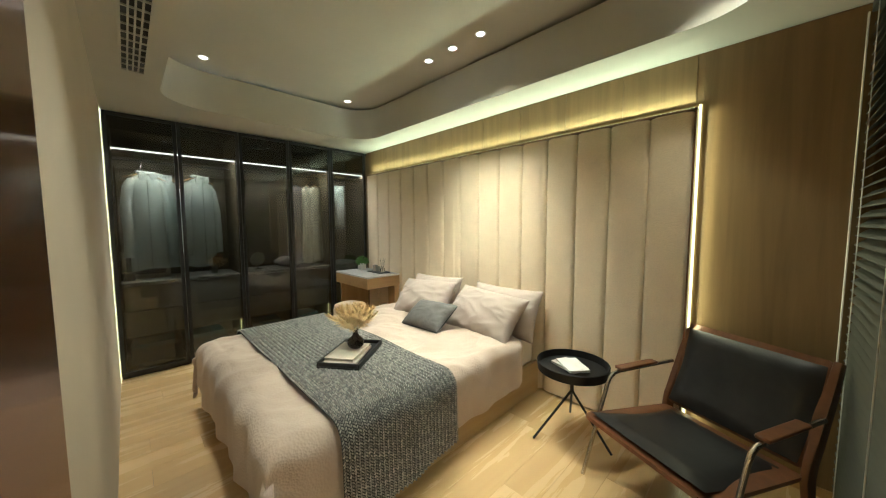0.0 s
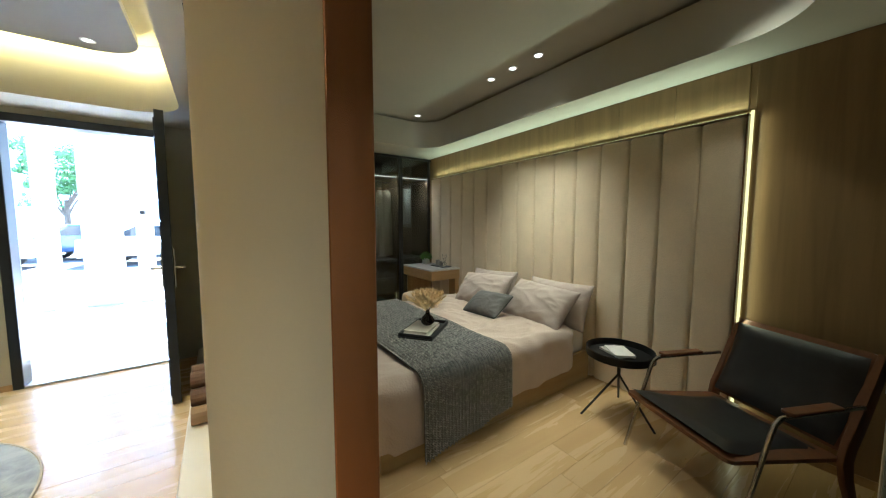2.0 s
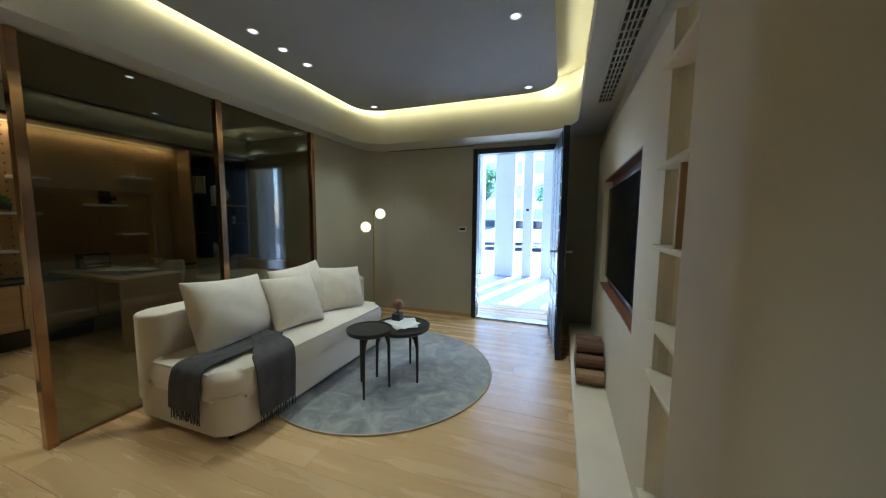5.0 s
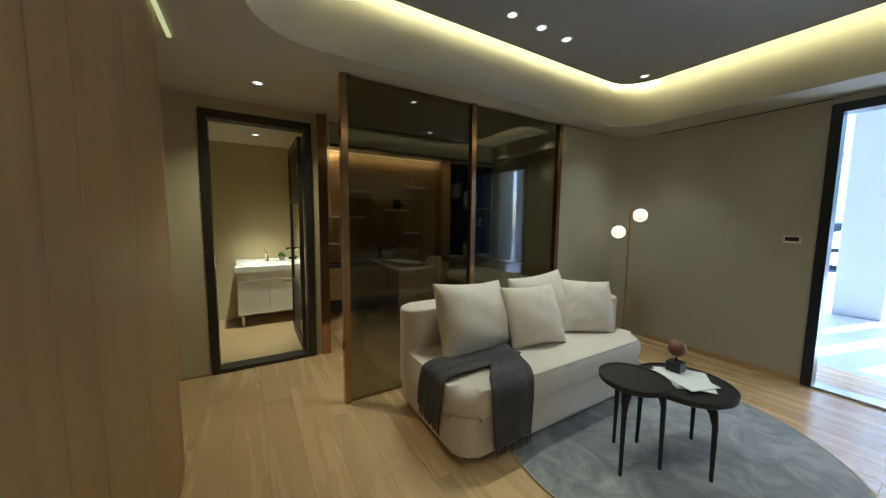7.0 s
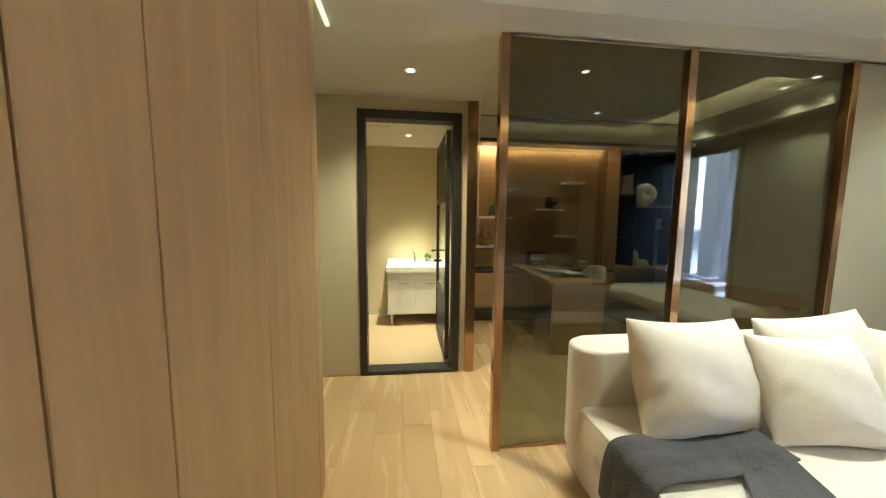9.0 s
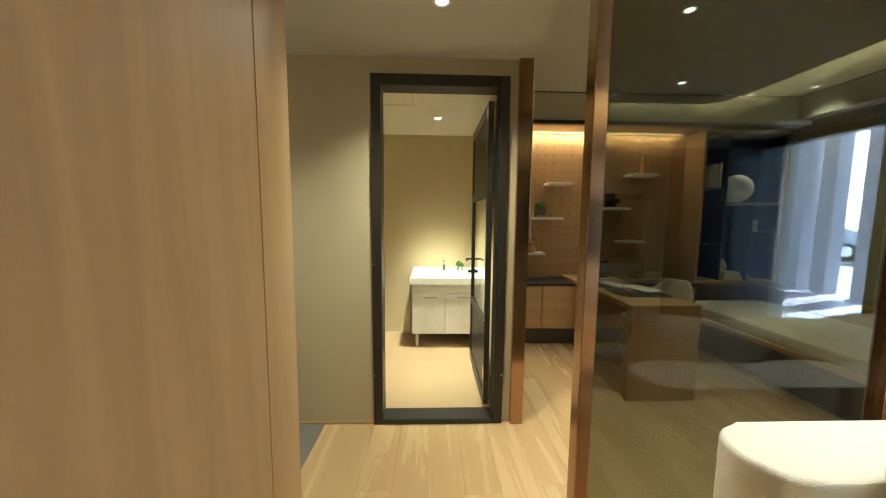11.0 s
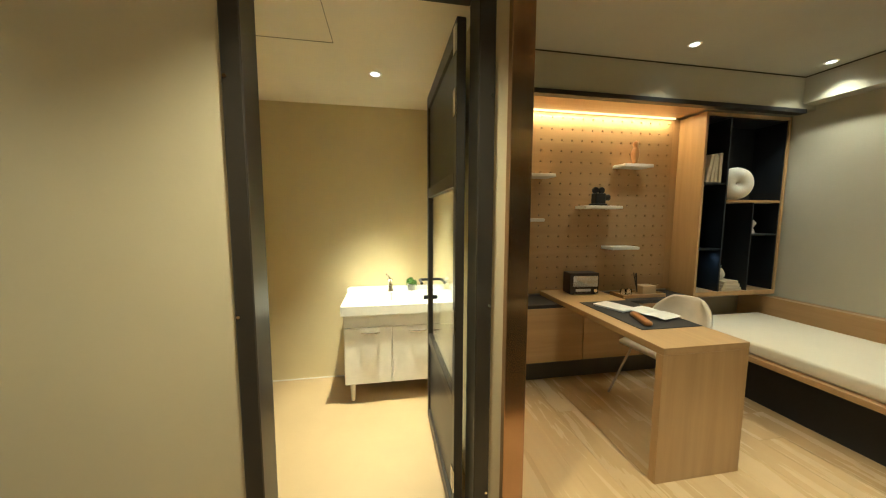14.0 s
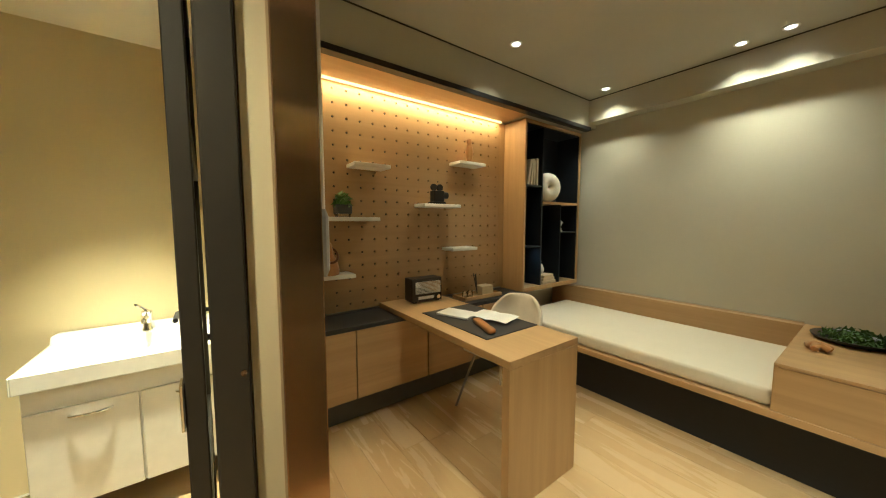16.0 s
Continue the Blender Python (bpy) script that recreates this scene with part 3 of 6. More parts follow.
part("threshold", box(0.965, 1.935, YS - 0.13, YS + 0.02, -0.02, 0.02, 0.003), metal("threshold steel", (0.45, 0.45, 0.46), 0.3), door1, "steel threshold")
leaf = part("door_leaf", box(0.0, 1.08, -0.028, 0.028, 0.012, 2.26, 0.003), M_DOORLEAF, door1)
leaf_pose = pose(0.935, YS + 0.02, 0, 0, 0, 96)
leaf.matrix_world = leaf_pose
bm = bmesh.new()
for k in range(14):
    for j in range(3):
        box(0.05 + j * 0.335, 0.36 + j * 0.335, -0.036, -0.0285, 0.06 + k * 0.155, 0.20 + k * 0.155, 0.006, bm=bm)
o = part("embossed_panel", bm, M_DOORLEAF, leaf)
for s in (-1, 1):
    o = part("lock_plate", box(0.955, 1.03, s * 0.03, s * 0.042, 0.93, 1.23, 0.004), M_CHROME, leaf, "chrome lock plate")
    o = part("door_handle", tube([(0.99, s * 0.042, 1.08), (0.99, s * 0.085, 1.08), (0.98, s * 0.095, 1.08), (0.86, s * 0.095, 1.075)], 0.011, 10), M_CHROME, leaf, "chrome lever handle")

# ---- bathroom door ----
door2 = tagged(new("door_2"), "open bathroom door of dark bronze aluminium with glazed panels", "door", kind="structure")
bm = box(4.665, 4.80, 0.055, 0.115, 0.0, 2.285, 0.004)
box(4.665, 4.80, 0.865, 0.925, 0.0, 2.285, 0.004, bm=bm)
box(4.665, 4.80, 0.115, 0.865, 2.215, 2.285, 0.004, bm=bm)
box(4.665, 4.80, 0.115, 0.865, 0.0, 0.04, 0.004, bm=bm)
part("door_frame", bm, M_BLACKFRAME, door2, "dark bronze aluminium frame")
bm = box(4.80, 4.845, 0.128, 0.165, 0.06, 2.18, 0.003)
box(5.61, 5.66, 0.128, 0.165, 0.06, 2.18, 0.003, bm=bm)
for z0, z1 in ((0.06, 0.13), (0.60, 0.66), (1.55, 1.61), (2.10, 2.18)):
    box(4.845, 5.61, 0.128, 0.165, z0, z1, 0.003, bm=bm)
leaf2 = part("door_leaf", bm, M_BLACKFRAME, door2)
part("pane", box(4.845, 5.61, 0.142, 0.150, 0.66, 1.55), tinted_glass("clear door glass", (0.93, 0.95, 0.92), 0.05), leaf2, "clear glass pane").visible_shadow = False
part("panel", box(4.845, 5.61, 0.140, 0.152, 1.61, 2.10), M_BLACK, leaf2)
part("panel", box(4.845, 5.61, 0.140, 0.152, 0.13, 0.60), M_BLACK, leaf2)
for s, y in ((1, 0.165), (-1, 0.128)):
    part("door_handle", tube([(5.63, y, 1.02), (5.63, y + s * 0.045, 1.02), (5.62, y + s * 0.055, 1.02), (5.50, y + s * 0.055, 1.02)], 0.009, 8), M_BLACK, leaf2, "black lever handle")
    part("lock_knob", tube([(5.63, y, 0.90), (5.63, y + s * 0.03, 0.90)], 0.014, 10), M_BLACK, leaf2)
for z in (0.25, 0.95, 1.82, 2.05):
    part("hinge", box(4.79, 4.835, 0.166, 0.172, z, z + 0.10, 0.001), M_CHROME, door2, "steel hinge")
for y in (0.066, 0.914):
    for z in (0.35, 1.1, 1.85):
        part("screw", tube([(4.666, y, z), (4.661, y, z)], 0.006, 8), M_CHROME, door2)

# thin oak floor trim
struct("baseboard_south", box(2.0, 3.30, YS + 0.001, YS + 0.012, 0.0, 0.05), M_OAK, "oak baseboard", "trim")
struct("baseboard_bath_wall", box(4.677, 4.689, 0.93, 1.9, 0.0, 0.015), M_OAK, "thin oak floor trim", "trim")
struct("baseboard_bedroom", box(XW + 0.001, XW + 0.014, 0.24, 0.86, 0.0, 0.05), M_OAK, "pale oak baseboard", "trim")
switch = thing("wall_thermostat", "small grey wall controller with a dark display", "thermostat", (2.14, YS, 1.25))
add(switch, "plate", box(2.085, 2.20, YS, YS + 0.012, 1.215, 1.285, 0.003), M_WHITE)
add(switch, "display", box(2.10, 2.185, YS + 0.012, YS + 0.0135, 1.235, 1.268), M_BLACK)

# oak jamb and cream return at the far end of the hall
struct("trim_oak_jamb", box(4.655, 4.688, 1.685, 1.755, 0.004, 2.385, 0.003), M_OAK_WALL, "upright oak jamb at the end of the hall wall", "trim")
struct("wall_hall_return", box(4.668, 4.687, 1.757, YN - 0.003, 0.004, 2.385), paint("cream hall paint", (0.62, 0.56, 0.42), 0.6), "cream painted wall past the oak jamb", "wall")

# ---- bedroom ----


def pillow(w, h, t, seed, n=36, soft=2.2, crease=1.0):
    """A stuffed cushion lying flat, with pinched corners, a seam and slack."""
    bm = bmesh.new()
    rnd = random.Random(seed)
    ph = [rnd.uniform(0, 6.28) for _ in range(6)]
    grid = {}
    for s in (1, -1):
        for i in range(n + 1):
            for j in range(n + 1):
                u, v = 2 * i / n - 1, 2 * j / n - 1
                edge = i in (0, n) or j in (0, n)
                if edge and s == -1:
                    grid[s, i, j] = grid[1, i, j]
                    continue
                fat = max(0.0, (1 - abs(u) ** soft) * (1 - abs(v) ** soft)) ** 0.56
                pull = 1 - 0.09 * (1 - abs(v) ** 2) * abs(u) ** 3
                pul2 = 1 - 0.09 * (1 - abs(u) ** 2) * abs(v) ** 3
                wob = 0.05 * math.sin(5 * u + ph[0] + 3 * v) * math.sin(4 * v + ph[1])
                rim = max(abs(u), abs(v)) ** 3
                q = Vector((u * 1.6 + seed * 3.7, v * 1.6 + s * 5.0, ph[2]))
                ridge = 1 - abs(noise.noise(q * 1.5 + 0.7 * noise.noise_vector(q)))
                wob += crease * (0.08 + 0.16 * rim) * (ridge ** 4 - 0.4) + rim * 0.07 * math.sin(15 * (u - v) + ph[4])
                grid[s, i, j] = bm.verts.new((u * w / 2 * pull, v * h / 2 * pul2, s * t / 2 * fat * (1 + wob)))
    for s in (1, -1):
        for i in range(n):
            for j in range(n):
                q = [grid[s, i, j], grid[s, i + 1, j], grid[s, i + 1, j + 1], grid[s, i, j + 1]]
                bm.faces.new(q if s == 1 else q[::-1])
    return bm


def cushion(name, label, mat, w, h, t, m, seed, group, piping=None, crease=1.0):
    ob = part(name, pillow(w, h, t, seed, crease=crease), mat)
    smooth(ob, 180)
    sub = ob.modifiers.new("soft", "SUBSURF")
    sub.levels = sub.render_levels = 1
    ob.matrix_world = m
    tagged(ob, label, "pillow" if "pillow" in name else "cushion", group)
    if piping:
        pts = [(x, y, 0) for x, y in round_rect(-w / 2 * 0.97, w / 2 * 0.97, -h / 2 * 0.97, h / 2 * 0.97, 0.02, 3)]
        part("piping", tube(pts, 0.005, 6, closed=True), piping, ob)
    return ob


# padded headboard
head = thing("headboard_panel", "floor-to-head-height beige boucle headboard of upright padded channels", "headboard", (XW + 0.03, -1.6, 0))
edges = [-3.48, -3.22, -2.96, -2.70, -2.45, -2.20, -1.95, -1.705, -1.46, -1.22, -0.98, -0.745, -0.505, -0.27, -0.03, 0.20]
for y0, y1 in zip(edges, edges[1:]):
    bm = bmesh.new()
    n, prof = 20, []
    for k in range(n + 1):
        u = 2 * k / n - 1
        prof.append((XW + 0.042 + 0.022 * (1 - abs(u) ** 9) ** 0.5, y0 + 0.001 + (y1 - y0 - 0.002) * k / n))
    out = prof + [(XW + 0.012, y1 - 0.001), (XW + 0.012, y0 + 0.001)]
    o = add(head, "pad", prism(out[::-1], 0.02, 2.10, 0.012, 3), M_BOUCLE)
    smooth(o, 50)
bm = box(XW + 0.002, XW + 0.05, 0.202, 0.212, 0.02, 2.12)
box(XW + 0.002, XW + 0.05, -3.48, 0.212, 2.105, 2.118, bm=bm)
add(head, "frame", bm, M_CHAIRWOOD, "thin brown edge frame")
struct("trim_led_headboard_side", box(XW + 0.002, XW + 0.020, 0.215, 0.228, 0.02, 2.14), M_LED, "warm led line up the headboard side", "led strip")
struct("trim_led_headboard_top", box(XW + 0.009, XW + 0.018, -3.48, 0.214, 2.121, 2.128), M_LED, "warm led line above the headboard", "led strip")
strip_lamp((XW + 0.04, -1.6, 2.15), (XW + 0.10, -1.6, 2.5), 3.6, 0.02, 0.9, (0.95, 1.0, 0.62), 0)
strip_lamp((XW + 0.04, 0.25, 1.1), (XW + 0.10, 0.6, 1.1), 0.02, 2.0, 0.22, (1.0, 0.92, 0.50), 0)
veneer = tagged(new("wall_veneer_joints"), "olive-brown veneer panels above and beside the headboard", "wall", kind="structure")
for y0, y1 in ((-3.5, -3.08), (-3.08, -2.67), (-2.67, -2.26), (-2.26, -1.85), (-1.85, -1.44), (-1.44, -1.03), (-1.03, -0.62), (-0.62, -0.21), (-0.21, 0.20)):
    part("panel", box(XW, XW + 0.008, y0 + 0.002, y1 - 0.002, 2.136, 2.435, 0.001), M_WALNUT, veneer)
part("panel", box(XW, XW + 0.008, 0.235, 0.88, 0.05, 2.435, 0.001), M_WALNUT, veneer)

# bed
bed = thing("bed", "low oak platform bed with a white mattress, bedding on top", "bed", (-1.25, -1.6, 0))
BX0, BX1, BY0, BY1 = -2.26, -0.20, -2.50, -0.78
bm = box(BX0, BX1, BY1 - 0.03, BY1, 0.0, 0.27, 0.004)
box(BX0, BX1, BY0, BY0 + 0.03, 0.0, 0.27, 0.004, bm=bm)
box(BX1 - 0.03, BX1, BY0 + 0.03, BY1 - 0.03, 0.0, 0.27, 0.004, bm=bm)
box(BX0, BX1 - 0.03, BY0 + 0.03, BY1 - 0.03, 0.10, 0.24, bm=bm)
add(bed, "frame", bm, M_BEDWOOD, "oak platform frame")
M_LINEN = fabric("pinkish beige linen", (0.55, 0.46, 0.41), 420, 0.35, 0.06)
M_SHEET = fabric("white cotton", (0.75, 0.73, 0.70), 500, 0.2, 0.03)
o = add(bed, "mattress", box(BX0 + 0.01, BX1 - 0.05, BY0 + 0.05, BY1 - 0.04, 0.241, 0.485, 0.045, 4), M_SHEET, "white mattress")
smooth(o, 60)


def fold(d, r):
    """How far out and how far down cloth lies at the distance d past an edge."""
    if d <= 0:
        return d, 0.0
    q = r * math.pi / 2
    if d < q:
        return r * math.sin(d / r), r * (1 - math.cos(d / r))
    return r, r + d - q


def drape(x0, x1, y0, y1, top, left, right, foot, r, seed, nx=46, ny=60, wave=0.018, slack=0.013, skew=0.0, crease=0.0, rows=None):
    """Cloth over a block: hangs by the given lengths over its two sides and its foot (x1)."""
    bm = bmesh.new()
    rnd = random.Random(seed)
    ph = [rnd.uniform(0, 6.28) for _ in range(8)]
    vs = []
    for i in range(nx + 1):
        row = []
        sx = (x1 - x0 + foot) * i / nx
        ox, dx = fold(sx - (x1 - x0), r) if foot else (sx - (x1 - x0), 0.0)
        for j in range(ny + 1):
            sy = -left + (y1 - y0 + left + right) * j / ny
            if sy > y1 - y0:
                sy = y1 - y0 + (sy - (y1 - y0)) * (1 + skew * (i / nx - 0.5))
            if sy < 0:
                o2, d2 = fold(-sy, r)
                py, wy = y0 - o2, -1
            elif sy > y1 - y0:
                o2, d2 = fold(sy - (y1 - y0), r)
                py, wy = y1 + o2, 1
            else:
                py, d2, wy = y0 + sy, 0.0, 0
            px_ = x1 + ox
            w = wave * min(1.0, d2 / 0.12) * (math.sin(px_ * 17 + ph[0]) + 0.6 * math.sin(px_ * 31 + ph[1]))
            wf = wave * min(1.0, dx / 0.12) * (math.sin(py * 15 + ph[2]) + 0.6 * math.sin(py * 27 + ph[3]))
            lift = slack * (math.sin(px_ * 7 + ph[4] + 2 * py) * math.sin(py * 5 + ph[5]) + 0.5 * math.sin(px_ * 15 - py * 9 + ph[6])) * (0 if d2 or dx else 1)
            if crease:
                q = Vector((px_ * 2.2 + 3.0 * d2, py * 3.4, seed + 2.0 * dx))
                fold_line = 1 - abs(noise.noise(q + 0.6 * noise.noise_vector(q * 1.7)))
                fine = 1 - abs(noise.noise(q * 2.6 + Vector((5, 1, 2))))
                lift += crease * (fold_line ** 5 + 0.45 * fine ** 6 - 0.35) * max(0.0, 1 - 6 * (dx + d2))
                w += 0.8 * crease * fold_line ** 4 * min(1.0, d2 / 0.1)
                wf += 0.8 * crease * fold_line ** 4 * min(1.0, dx / 0.1)
            both = math.hypot(dx, d2) if dx and d2 else dx + d2
            flare = 0.10 * min(dx, d2) if dx and d2 else 0.0
            row.append(bm.verts.new((px_ + wf + flare + 0.03 * dx, py + wy * (w + flare + 0.03 * d2), max(0.02, top - both * (0.93 if dx and d2 else 1.0) + lift))))
        vs.append(row)
    if rows is not None:
        rows.extend([v_.co.copy() for v_ in row] for row in vs)
    for i in range(nx):
        for j in range(ny):
            bm.faces.new((vs[i][j], vs[i + 1][j], vs[i + 1][j + 1], vs[i][j + 1]))
    uv = bm.loops.layers.uv.new("cloth")
    for i in range(nx + 1):
        for j in range(ny + 1):
            for lp in vs[i][j].link_loops:
                lp[uv].uv = ((x1 - x0 + foot) * i / nx, (y1 - y0 + left + right) * j / ny)
    bmesh.ops.recalc_face_normals(bm, faces=bm.faces)
    if sum(f.normal.z * f.calc_area() for f in bm.faces) < 0:
        bmesh.ops.reverse_faces(bm, faces=bm.faces)
    return bm


def cloth(name, label, category, bm, mat, thick):
    ob = tagged(part(name, bm, mat), label, category)
    smooth(ob, 180)
    sol = ob.modifiers.new("thickness", "SOLIDIFY")
    sol.thickness, sol.offset = thick, -1
    sub = ob.modifiers.new("soft", "SUBSURF")
    sub.levels = sub.render_levels = 1
    return ob


m, n, l, b = mat_base("waffle linen", 0.95)
mp = coords(n, l, source="UV")
ch = n.new("ShaderNodeTexVoronoi")
ch.inputs["Scale"].default_value = 95
l.new(mp.outputs["Vector"], ch.inputs["Vector"])
big = noise_tex(n, l, mp, 3, 4)
r_ = ramp(n, l, big.outputs["Fac"], [(0.3, (0.50, 0.395, 0.325)), (0.7, (0.58, 0.47, 0.39))])
l.new(r_.outputs["Color"], b.inputs["Base Color"])
bump(n, l, b, ch.outputs["Distance"], 0.5, 0.004)
b.inputs["Sheen Weight"].default_value = 0.2
M_DUVET = m
cloth("duvet", "pinkish beige waffle linen duvet spread over the bed", "bedding", drape(-1.98, -0.24, -2.42, -0.84, 0.535, 0.36, 0.45, 0.44, 0.085, 3, nx=110, ny=130, wave=0.011, slack=0.012, skew=0.22, crease=0.015), M_DUVET, 0.03)

# knitted throw: a dark ground cloth with slanted yarn stitches standing on it
M_KNIT = fabric("dark grey knit ground", (0.045, 0.048, 0.052), 300, 0.8, 0.2, sheen=0.0)
m, n, l, b = mat_base("grey wool yarn", 0.95)
geo = n.new("ShaderNodeNewGeometry")
r_ = ramp(n, l, geo.outputs["Random Per Island"], [(0.0, (0.17, 0.17, 0.17)), (0.55, (0.33, 0.325, 0.315)), (1.0, (0.52, 0.50, 0.47))])
l.new(r_.outputs["Color"], b.inputs["Base Color"])
bump(n, l, b, noise_tex(n, l, coords(n, l), 700, 2).outputs["Fac"], 0.5, 0.001)
M_YARN = m
grid_rows = []
knit = cloth("throw_blanket", "grey chunky knitted throw laid across the bed, hanging to the floor", "blanket", drape(-1.15, -0.42, -2.455, -0.775, 0.562, 0.30, 0.52, 0.0, 0.085, 9, nx=24, ny=70, wave=0.006, slack=0.004, skew=0.2, rows=grid_rows), M_KNIT, 0.014)


def stitches(rows, across, along, thick, seed):
    """Small slanted lozenges of yarn, laid in rows over a cloth given as a grid of points."""
    rnd = random.Random(seed)
    ni, nj = len(rows) - 1, len(rows[0]) - 1
    verts, faces = [], []
    for a in range(across):
        for c in range(along):
            u = (a + 0.5) / across * ni
            v = (c + 0.5 + 0.5 * (a % 2)) / (along + 0.5) * nj
            i, j = min(int(u), ni - 1), min(int(v), nj - 1)
            fu, fv = u - i, v - j
            p00, p10, p01, p11 = rows[i][j], rows[i + 1][j], rows[i][j + 1], rows[i + 1][j + 1]
            p = p00.lerp(p10, fu).lerp(p01.lerp(p11, fu), fv)
            eu, ev = (p10 - p00) * (ni / across), (p01 - p00) * (nj / along)
            nor = eu.cross(ev).normalized()
            if nor.z < -0.3:
                nor.negate()
            lean_ = 0.35 if a % 2 else -0.35
            d = (ev * 0.50 + eu * lean_) * rnd.uniform(0.9, 1.08)
            w = eu * 0.34 * rnd.uniform(0.9, 1.1)
            p = p + nor * 0.001 + eu * rnd.uniform(-0.06, 0.06)
            k = len(verts)
            up = nor * thick * rnd.uniform(0.8, 1.15)
            verts += [p - d, p - d * 0.45 - w, p - d * 0.45 + w, p - d * 0.4 + up, p + d * 0.4 + up, p + d * 0.45 - w, p + d * 0.45 + w, p + d]
            faces += [(k, k + 1, k + 3), (k, k + 3, k + 2), (k + 1, k + 5, k + 4, k + 3), (k + 2, k + 3, k + 4, k + 6), (k + 5, k + 7, k + 4), (k + 4, k + 7, k + 6)]
    me = bpy.data.meshes.new("stitches")
    me.from_pydata([tuple(v_) for v_ in verts], [], faces)
    return me


me = stitches(grid_rows, 56, 180, 0.0065, 3)
me.materials.append(M_YARN)
o = new("yarn", me)
o.parent = knit
smooth(o, 60)
tagged(o, "slanted grey wool stitches", kind="stuff")

M_PILLOW = fabric("grey-beige pillow linen", (0.46, 0.385, 0.335), 420, 0.3, 0.05)
M_GREYCUSH = fabric("grey wool", (0.15, 0.145, 0.14), 220, 0.9, 0.4, sheen=0.0)


def lean(x, y, z, tilt, turn=0, roll=0):
    """A pillow standing against the headboard, leaning back by tilt degrees from upright; its long side along y."""
    return pose(x, y, z, 0, 0, turn) @ pose(0, 0, 0, 0, 90 - tilt, 0) @ pose(0, 0, 0, 0, 0, 90 + roll)


cushion("pillow", "grey-beige linen pillow leaning on the headboard", M_PILLOW, 0.72, 0.44, 0.22, lean(-2.14, -1.07, 0.675, 22), 1, "bed pillows")
cushion("pillow", "grey-beige linen pillow leaning on the headboard", M_PILLOW, 0.72, 0.44, 0.22, lean(-2.14, -1.96, 0.675, 22, 0, 2), 2, "bed pillows")
cushion("pillow", "grey-beige linen pillow leaning on the pillow behind", M_PILLOW, 0.78, 0.45, 0.27, lean(-1.96, -1.15, 0.665, 40, -5, -2), 3, "bed pillows")
cushion("pillow", "grey-beige linen pillow leaning on the pillow behind", M_PILLOW, 0.72, 0.44, 0.26, lean(-1.97, -1.93, 0.665, 38, 4, 3), 4, "bed pillows")
cushion("scatter_cushion", "small dark grey wool cushion lying on the bed pillows", M_GREYCUSH, 0.52, 0.31, 0.17, lean(-1.68, -1.53, 0.63, 54, -8, 6), 5, "", M_BLACK)

# serving tray with books and a vase of dried grass
M_BOOKCOVER = plain("off-white book cover", (0.62, 0.58, 0.53), 0.6)
M_PAPER = plain("paper edge", (0.70, 0.66, 0.58), 0.8)
tr = thing("serving_tray", "black serving tray with books on the knitted throw", "tray", (-0.83, -1.34, 0.563), 38)
bm = box(-0.21, 0.21, -0.135, 0.135, 0.0, 0.012)
part("base", bm, M_BLACK, tr)
for x0, x1, y0, y1 in ((-0.21, 0.21, -0.135, -0.123), (-0.21, 0.21, 0.123, 0.135), (-0.21, -0.198, -0.123, 0.123), (0.198, 0.21, -0.123, 0.123)):
    part("rim", box(x0, x1, y0, y1, 0.012, 0.038, 0.003), M_BLACK, tr)


def book(w, d, h, cover, at, turn, label, group=""):
    b_ = thing("book", label, "book", at, turn, group)
    part("cover", box(-w / 2, w / 2, -d / 2, d / 2, 0, 0.003, bm=box(-w / 2, w / 2, -d / 2, d / 2, h - 0.003, h, bm=box(-w / 2, -w / 2 + 0.003, -d / 2, d / 2, 0.003, h - 0.003))), cover, b_)
    part("page_block", box(-w / 2 + 0.004, w / 2 - 0.004, -d / 2 + 0.004, d / 2 - 0.004, 0.0032, h - 0.0032), M_PAPER, b_)
    return b_


book(0.30, 0.21, 0.022, M_BOOKCOVER, (-0.80, -1.33, 0.569), 40, "large off-white book on the black tray", "books on the tray")
book(0.27, 0.19, 0.020, plain("cream book cover", (0.68, 0.63, 0.54), 0.6), (-0.80, -1.33, 0.592), 36, "cream book on top of another on the tray", "books on the tray")
vase = thing("vase", "small round smoked glass vase with dried pampas grass on the books", "vase", (-0.86, -1.34, 0.613))
M_SMOKE = clear_glass("smoked glass", (0.16, 0.14, 0.13))
smooth(part("glass_body", lathe([(0.0, 0.0), (0.035, 0.0), (0.052, 0.018), (0.055, 0.035), (0.045, 0.06), (0.02, 0.085), (0.016, 0.11), (0.022, 0.125), (0.019, 0.124), (0.012, 0.11), (0.016, 0.085), (0.04, 0.058), (0.049, 0.035), (0.03, 0.008), (0, 0.006)], 28), M_SMOKE, vase))
M_PAMPAS = fabric("dried straw plume", (0.80, 0.60, 0.31), 300, 0.8, 0.25)


